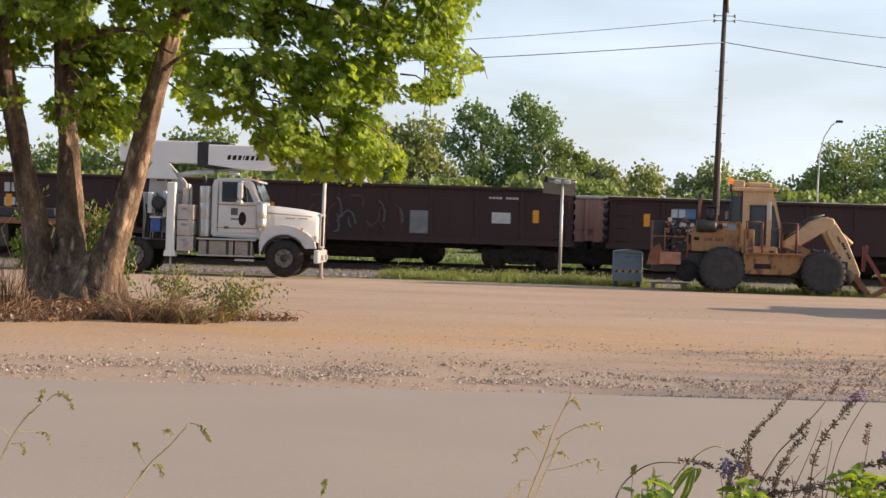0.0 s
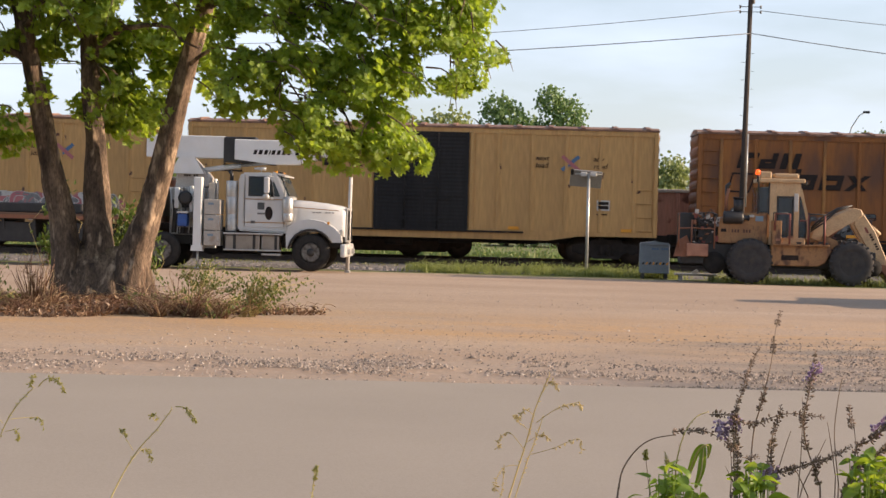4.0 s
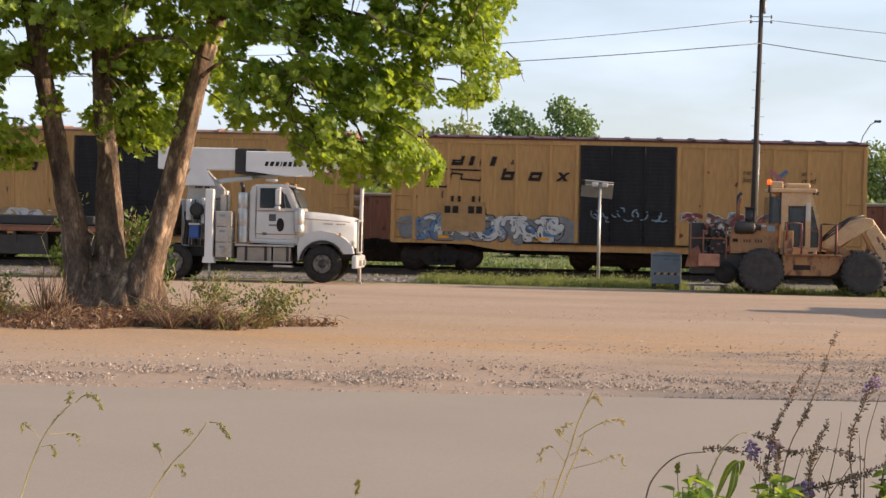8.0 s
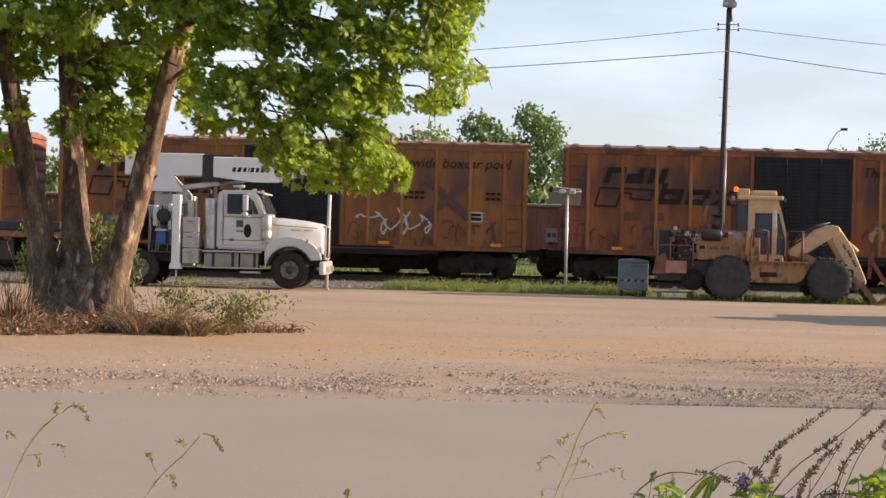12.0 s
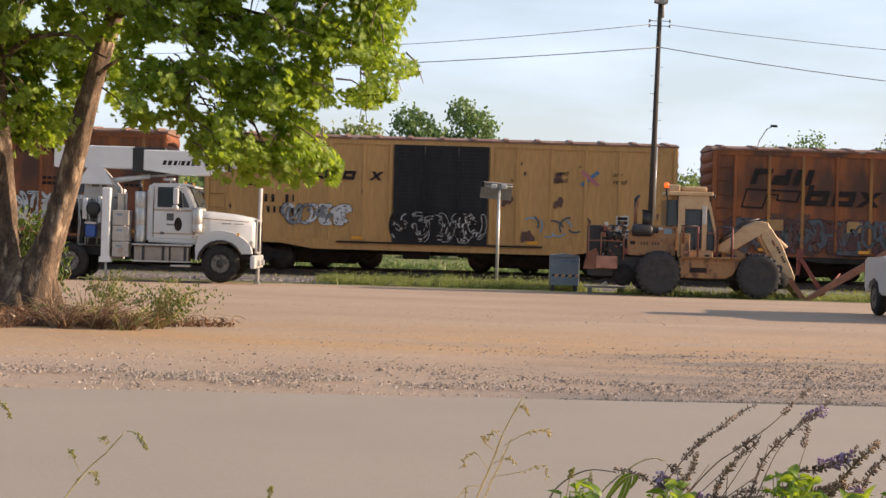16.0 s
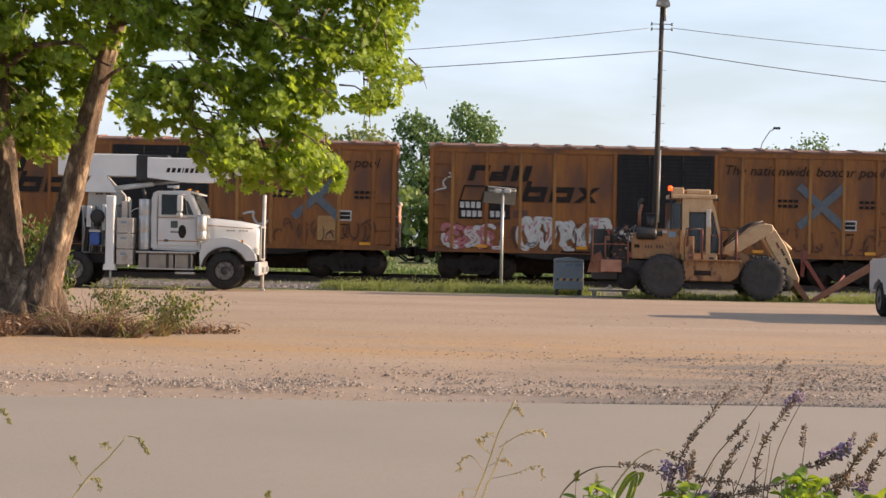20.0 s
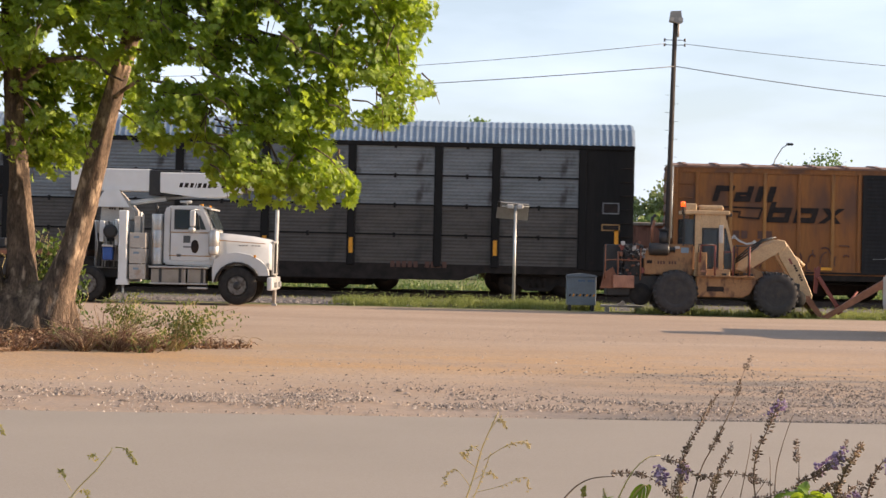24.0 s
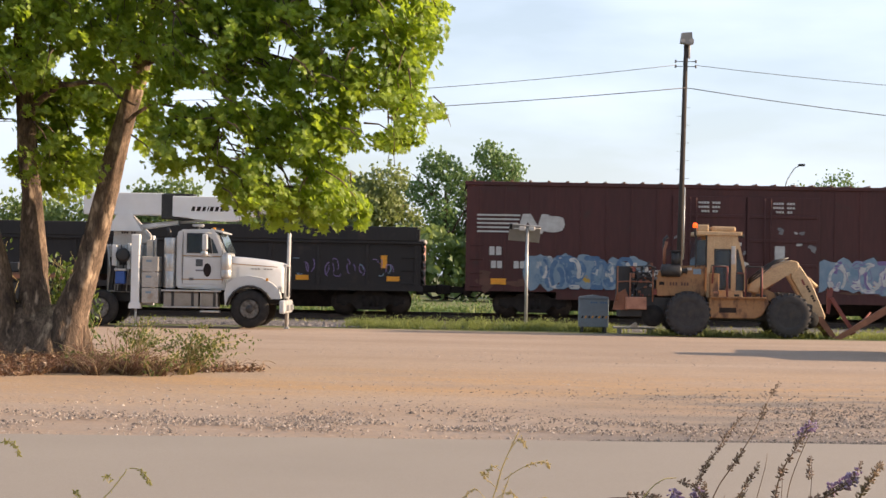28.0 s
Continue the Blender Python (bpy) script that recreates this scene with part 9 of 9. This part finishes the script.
                cur = [bm.verts.new(p + Vector((-w, 0, 0.3 * w))), bm.verts.new(p + Vector((0, 0.4 * w, -0.2 * w))), bm.verts.new(p + Vector((w, 0, 0.3 * w)))]
                if prev:
                    bm.faces.new((prev[0], prev[1], cur[1], cur[0]))
                    bm.faces.new((prev[1], prev[2], cur[2], cur[1]))
                prev = cur
            part("leaf", bm, BROAD, stem, "long curled green leaf")
    WEEDS.append((pl, (x0, depth, 0), sway))
    return pl


def broad_plant(x, depth, z, rx, rz, n, seed, size, label):
    """A dense clump of toothed leaves on short stalks."""
    r = random.Random(seed)
    pl = thing("leafy_weed", pose(x, depth, 0), label, "weed", "weeds in the near verge")
    for k in range(n):
        f = r.random()
        tip = Vector((r.gauss(0, 0.62) * rx * (1.15 - 0.5 * f), r.gauss(0, 0.03), z + rz * (0.9 - 2.4 * (1 - f) ** 1.2)))
        bm = bmesh.new()
        pipe(bm, [(tip.x * 0.4, 0, -0.03), (tip.x * 0.7, tip.y * 0.5, z * 0.8), tip], 0.0007, 5)
        st = part("stem", bm, BROAD, pl)
        bm = bmesh.new()
        a, s = r.random() * 6.28, size * r.uniform(0.7, 1.25)
        q = Euler((radians(r.gauss(25, 28)), r.gauss(0, 0.45), a)).to_matrix()
        rows = []
        for i in range(9):
            t = i / 8
            w = 0.40 * s * math.sin(math.pi * min(0.97, 0.10 + 0.88 * t)) ** 0.8 * (1 - 0.45 * t) * (1.0 if i % 2 else 0.86)
            bend = -0.45 * s * t * t
            rows.append([bm.verts.new(tip + q @ Vector((u * w, t * s, bend + 0.30 * abs(u) * w + 0.04 * s * math.sin(5 * t + k)))) for u in (-1, -0.5, 0, 0.5, 1)])
        for p, c in zip(rows, rows[1:]):
            for j in range(4):
                bm.faces.new((p[j], p[j + 1], c[j + 1], c[j])).smooth = True
        part("leaf", bm, BROAD, st, "bright green toothed leaf")
    WEEDS.append((pl, (x, depth, 0), 0.25))


weed("sage_plant", "seeding purple sage stem with an arching side arm", 1.0, 2.6, [
    ([(0.315, 1.239), (0.313, 1.261), (0.317, 1.29), (0.319, 1.318), (0.325, 1.347), (0.335, 1.367), (0.348, 1.39), (0.359, 1.405), (0.374, 1.423)], "spike", 1.0),
    ([(0.228, 1.236), (0.233, 1.265), (0.242, 1.293), (0.254, 1.314), (0.271, 1.327), (0.29, 1.329)], "arch", 1.0),
    ([(0.288, 1.328), (0.313, 1.324), (0.33, 1.31), (0.353, 1.302), (0.376, 1.306), (0.398, 1.309), (0.426, 1.304), (0.443, 1.299)], "dense", 1.0),
    ([(0.319, 1.318), (0.324, 1.308), (0.326, 1.296)], "flower", 1.0),
    ([(0.313, 1.295), (0.311, 1.284), (0.309, 1.275)], "dense", 0.8),
], 400, 1.00)
weed("sage_plant", "tall slender sage stem with scattered seed whorls", 1.15, 2.6, [
    ([(0.338, 1.239), (0.348, 1.279), (0.358, 1.314), (0.366, 1.337), (0.377, 1.368), (0.39, 1.4), (0.401, 1.429), (0.411, 1.452), (0.421, 1.47)], "clusters", 1.0),
], 401, 1.05)
weed("sage_plant", "thick tan seed column with a small upright spike", 0.95, 2.6, [
    ([(0.378, 1.223), (0.379, 1.269), (0.383, 1.295), (0.384, 1.303)], "thick", 1.0),
    ([(0.384, 1.303), (0.389, 1.32), (0.396, 1.34), (0.397, 1.352)], "dense", 1.0),
    ([(0.32, 1.232), (0.326, 1.26), (0.332, 1.295), (0.332, 1.318)], "thick", 0.9),
], 402, 0.80)
weed("sage_plant", "sage spike with violet blossom near its tip", 1.1, 2.6, [
    ([(0.433, 1.242), (0.43, 1.27), (0.426, 1.299), (0.425, 1.327), (0.428, 1.35), (0.436, 1.37), (0.449, 1.396), (0.46, 1.426)], "spike", 1.1),
    ([(0.442, 1.381), (0.449, 1.395), (0.455, 1.407)], "flower", 0.7),
], 403, 1.10)
weed("sage_plant", "bare thin stalks crossing above the leaves", 0.9, 2.6, [
    ([(0.45, 1.243), (0.454, 1.305), (0.46, 1.339), (0.468, 1.379), (0.469, 1.391)], "bare", 1),
    ([(0.411, 1.224), (0.399, 1.258), (0.39, 1.275)], "bare", 1),
    ([(0.346, 1.239), (0.354, 1.274), (0.364, 1.303)], "bare", 1),
    ([(0.4, 1.241), (0.427, 1.276), (0.443, 1.299)], "bare", 1),
    ([(0.422, 1.242), (0.427, 1.267), (0.455, 1.282), (0.471, 1.291)], "dense", 0.9),
    ([(0.307, 1.238), (0.299, 1.261), (0.296, 1.269)], "bare", 0.8),
    ([(0.3, 1.231), (0.307, 1.257), (0.31, 1.294)], "bare", 0.9),
    ([(0.362, 1.233), (0.384, 1.285), (0.394, 1.313)], "bare", 0.9),
    ([(0.394, 1.233), (0.402, 1.285), (0.412, 1.342), (0.416, 1.362)], "bare", 0.9),
    ([(0.443, 1.257), (0.444, 1.309), (0.445, 1.329)], "bare", 0.9),
], 404, 0.80)
weed("sage_plant", "drooping red-brown sage arm with seed whorls", 0.9, 2.6, [
    ([(0.155, 1.228), (0.164, 1.254), (0.185, 1.28), (0.207, 1.295), (0.235, 1.301)], "bare", 1.6),
    ([(0.235, 1.301), (0.261, 1.304), (0.284, 1.302), (0.299, 1.291)], "dense", 0.9),
    ([(0.304, 1.289), (0.32, 1.272), (0.332, 1.263), (0.352, 1.261)], "dense", 0.9),
    ([(0.297, 1.314), (0.303, 1.3), (0.311, 1.294)], "flower", 1.3),
], 405, 0.45)
weed("sage_plant", "low dark purple sage spike among leaves", 0.8, 2.6, [
    ([(0.314, 1.226), (0.333, 1.241), (0.364, 1.25), (0.392, 1.256), (0.42, 1.268), (0.453, 1.277)], "spike", 1.4),
    ([(0.334, 1.238), (0.353, 1.247), (0.375, 1.256)], "flower", 1.4),
], 406, 0.30)
weed("sage_plant", "small upright budded stalks in the verge", 0.75, 2.6, [
    ([(0.19, 1.223), (0.189, 1.252), (0.188, 1.269)], "bare", 0.9),
    ([(0.188, 1.267), (0.187, 1.278), (0.187, 1.286)], "bud", 1.0),
    ([(0.217, 1.224), (0.217, 1.247), (0.217, 1.261)], "bare", 0.9),
    ([(0.217, 1.258), (0.217, 1.27), (0.215, 1.28)], "bud", 0.8),
    ([(0.242, 1.231), (0.25, 1.257), (0.258, 1.28), (0.268, 1.291), (0.275, 1.286), (0.274, 1.269)], "blade", 1.0),
    ([(0.253, 1.231), (0.261, 1.254), (0.266, 1.277), (0.27, 1.288)], "blade", 0.8),
], 407, 0.45)
weed("sage_plant", "sage spike in full violet bloom", 1.0, 2.6, [
    ([(0.474, 1.229), (0.482, 1.27), (0.489, 1.295), (0.506, 1.304), (0.524, 1.322), (0.538, 1.336), (0.549, 1.359)], "spike", 1.3),
    ([(0.508, 1.307), (0.524, 1.323), (0.532, 1.328), (0.543, 1.345)], "flower", 1.4),
    ([(0.49, 1.23), (0.482, 1.292), (0.483, 1.332), (0.483, 1.354)], "bare", 0.9),
    ([(0.48, 1.324), (0.482, 1.337), (0.484, 1.355)], "dense", 0.9),
], 408, 0.70)
weed("sage_plant", "bronze fuzzy sage spikes leaning over the verge", 1.0, 2.6, [
    ([(0.468, 1.229), (0.489, 1.255), (0.511, 1.27), (0.532, 1.288), (0.549, 1.299)], "thick", 1.2),
    ([(0.53, 1.236), (0.545, 1.277), (0.554, 1.311), (0.569, 1.34), (0.579, 1.352)], "thick", 1.4),
    ([(0.501, 1.247), (0.528, 1.27), (0.556, 1.28), (0.583, 1.297)], "dense", 1.3),
    ([(0.559, 1.237), (0.574, 1.266), (0.589, 1.295)], "dense", 1.2),
    ([(0.565, 1.266), (0.569, 1.274), (0.573, 1.28)], "flower", 1.0),
], 409, 0.60)
weed("sage_plant", "crowded sage spikes with violet tips at the verge", 1.0, 2.6, [
    ([(0.582, 1.237), (0.59, 1.283), (0.604, 1.318), (0.615, 1.335)], "spike", 1.3),
    ([(0.616, 1.238), (0.624, 1.278), (0.639, 1.307)], "dense", 1.2),
    ([(0.605, 1.312), (0.612, 1.327), (0.617, 1.338)], "flower", 1.0),
    ([(0.65, 1.239), (0.665, 1.273), (0.685, 1.302), (0.707, 1.32)], "spike", 1.2),
    ([(0.684, 1.234), (0.705, 1.269), (0.732, 1.292)], "thick", 1.1),
], 410, 0.60)
weed("verge_weed", "yellow-green weed with drooping pod tips", 0.8, 3.3, [
    ([(-0.942, 1.07), (-0.933, 1.113), (-0.919, 1.16), (-0.895, 1.211), (-0.866, 1.249), (-0.84, 1.275)], "stem", 1),
    ([(-0.84, 1.275), (-0.825, 1.288), (-0.806, 1.293), (-0.791, 1.285), (-0.788, 1.268)], "pods", 1.3),
    ([(-0.895, 1.211), (-0.912, 1.229), (-0.929, 1.237), (-0.936, 1.222)], "pods", 0.7),
    ([(-0.886, 1.218), (-0.857, 1.219), (-0.838, 1.217), (-0.828, 1.2)], "pods", 0.7),
    ([(-0.901, 1.193), (-0.882, 1.197), (-0.871, 1.194), (-0.865, 1.182)], "pods", 0.7),
    ([(-0.84, 1.275), (-0.846, 1.284), (-0.838, 1.298)], "pods", 0.7),
], 313)
weed("verge_weed", "yellow-green weed with drooping pod tips", 0.8, 3.3, [
    ([(-0.71, 1.063), (-0.688, 1.114), (-0.657, 1.165), (-0.616, 1.208), (-0.587, 1.245)], "stem", 1),
    ([(-0.587, 1.245), (-0.568, 1.245), (-0.553, 1.235), (-0.545, 1.222)], "pods", 1.3),
    ([(-0.657, 1.17), (-0.668, 1.19), (-0.679, 1.205), (-0.682, 1.194)], "pods", 0.7),
    ([(-0.665, 1.148), (-0.647, 1.168), (-0.636, 1.164), (-0.63, 1.149)], "pods", 0.7),
    ([(-0.623, 1.217), (-0.629, 1.229), (-0.621, 1.236), (-0.611, 1.225)], "pods", 0.7),
], 314)
weed("verge_weed", "thin straw-yellow weed with many fine side shoots", 0.8, 3.1, [
    ([(0.004, 1.083), (0.035, 1.178), (0.053, 1.234), (0.067, 1.286), (0.091, 1.343)], "stem", 1),
    ([(0.058, 1.206), (0.095, 1.218), (0.137, 1.236), (0.142, 1.213)], "pods", 0.6),
    ([(0.068, 1.263), (0.103, 1.287), (0.136, 1.295), (0.143, 1.285)], "pods", 0.8),
    ([(0.048, 1.216), (0.024, 1.243), (0.006, 1.233), (0.003, 1.219)], "pods", 0.7),
    ([(0.039, 1.187), (0.016, 1.187), (0.0, 1.168), (-0.001, 1.149)], "pods", 0.6),
    ([(0.066, 1.272), (0.049, 1.286), (0.038, 1.267)], "pods", 0.6),
    ([(0.014, 1.083), (0.049, 1.187), (0.068, 1.235), (0.08, 1.273)], "stem", 0.7),
    ([(0.079, 1.31), (0.093, 1.329), (0.104, 1.318)], "pods", 0.7),
    ([(0.053, 1.23), (0.076, 1.244), (0.09, 1.235)], "pods", 0.6),
    ([(-0.015, 1.083), (0.008, 1.139), (0.013, 1.187)], "stem", 0.7),
    ([(0.059, 1.244), (0.038, 1.262), (0.033, 1.276)], "pods", 0.6),
], 315)
weed("verge_weed", "small weed tip beside the road", 0.8, 3.1, [
    ([(-0.325, 1.076), (-0.315, 1.132), (-0.31, 1.178)], "stem", 0.8),
    ([(-0.315, 1.142), (-0.308, 1.163), (-0.306, 1.18)], "pods", 0.7),
], 316)
broad_plant(0.215, 2.55, 1.241, 0.034, 0.02, 57, 1, 0.023, "bright green toothed-leaved weed in the near verge")
broad_plant(0.332, 2.55, 1.252, 0.018, 0.02, 37, 2, 0.023, "bright green toothed-leaved weed in the near verge")
broad_plant(0.492, 2.55, 1.261, 0.027, 0.032, 74, 3, 0.023, "bright green toothed-leaved weed in the near verge")
broad_plant(0.531, 2.55, 1.242, 0.024, 0.018, 44, 4, 0.023, "bright green toothed-leaved weed in the near verge")
broad_plant(0.589, 2.55, 1.241, 0.027, 0.016, 44, 5, 0.023, "bright green toothed-leaved weed in the near verge")
broad_plant(0.648, 2.55, 1.247, 0.034, 0.016, 51, 7, 0.023, "bright green toothed-leaved weed in the near verge")
broad_plant(0.709, 2.55, 1.249, 0.034, 0.016, 51, 8, 0.023, "bright green toothed-leaved weed in the near verge")


# lean of the weeds in the breeze: seconds, metres at the tips
GUSTS = [(0, 0.055), (1, 0.03), (2, -0.005), (3, -0.035), (4, -0.05), (5.5, -0.062), (6.5, -0.05), (8, 0.0), (9, 0.015), (10, 0.028), (11, 0.055), (12.5, 0.085), (14, 0.10), (15.5, 0.10), (17, 0.085), (18, 0.066), (19.5, 0.052), (21, 0.057), (22.5, 0.03), (24, 0.0), (25, 0.03), (26, 0.06), (27, 0.035), (28, 0.008)]


# further bend of the sage's upper stems: seconds, degrees
BENDS = [(0, 14), (1, 6), (2, 5), (3, -5), (4, -10), (5.5, -14), (6, -13), (7, -7), (8, 0), (9, 13), (10, 7), (11, 18), (12.5, 25), (14, 30), (15, 39), (16, 25), (17, 25), (18, 16), (19, 20), (20, 12), (21, 15), (22.5, 8), (24, 1), (25, 18), (26, 16), (27, 11), (28, 7)]


def motions():
    for car, x in TRAIN:
        walk(car, [(t, pose(x + train_at(t), TRACK_Y, RAIL_Z)) for t in range(29)])
    for k, (plant, (x, y, z), sway) in enumerate(WEEDS):
        walk(plant, [(t, pose(x, y, z, 0, math.degrees(sway * g / 1.4) * (0.35 if plant.name.startswith("sage") else 1) + 0.3 * math.sin(1.9 * t + 1.7 * k), 0)) for t, g in GUSTS])
    for stem, p, give in BENDING:
        walk(stem, [(t, pose(p.x, p.y, p.z, 0, give * g + 0.5 * math.sin(2.1 * t + p.x * 40), 0)) for t, g in BENDS])


motions()
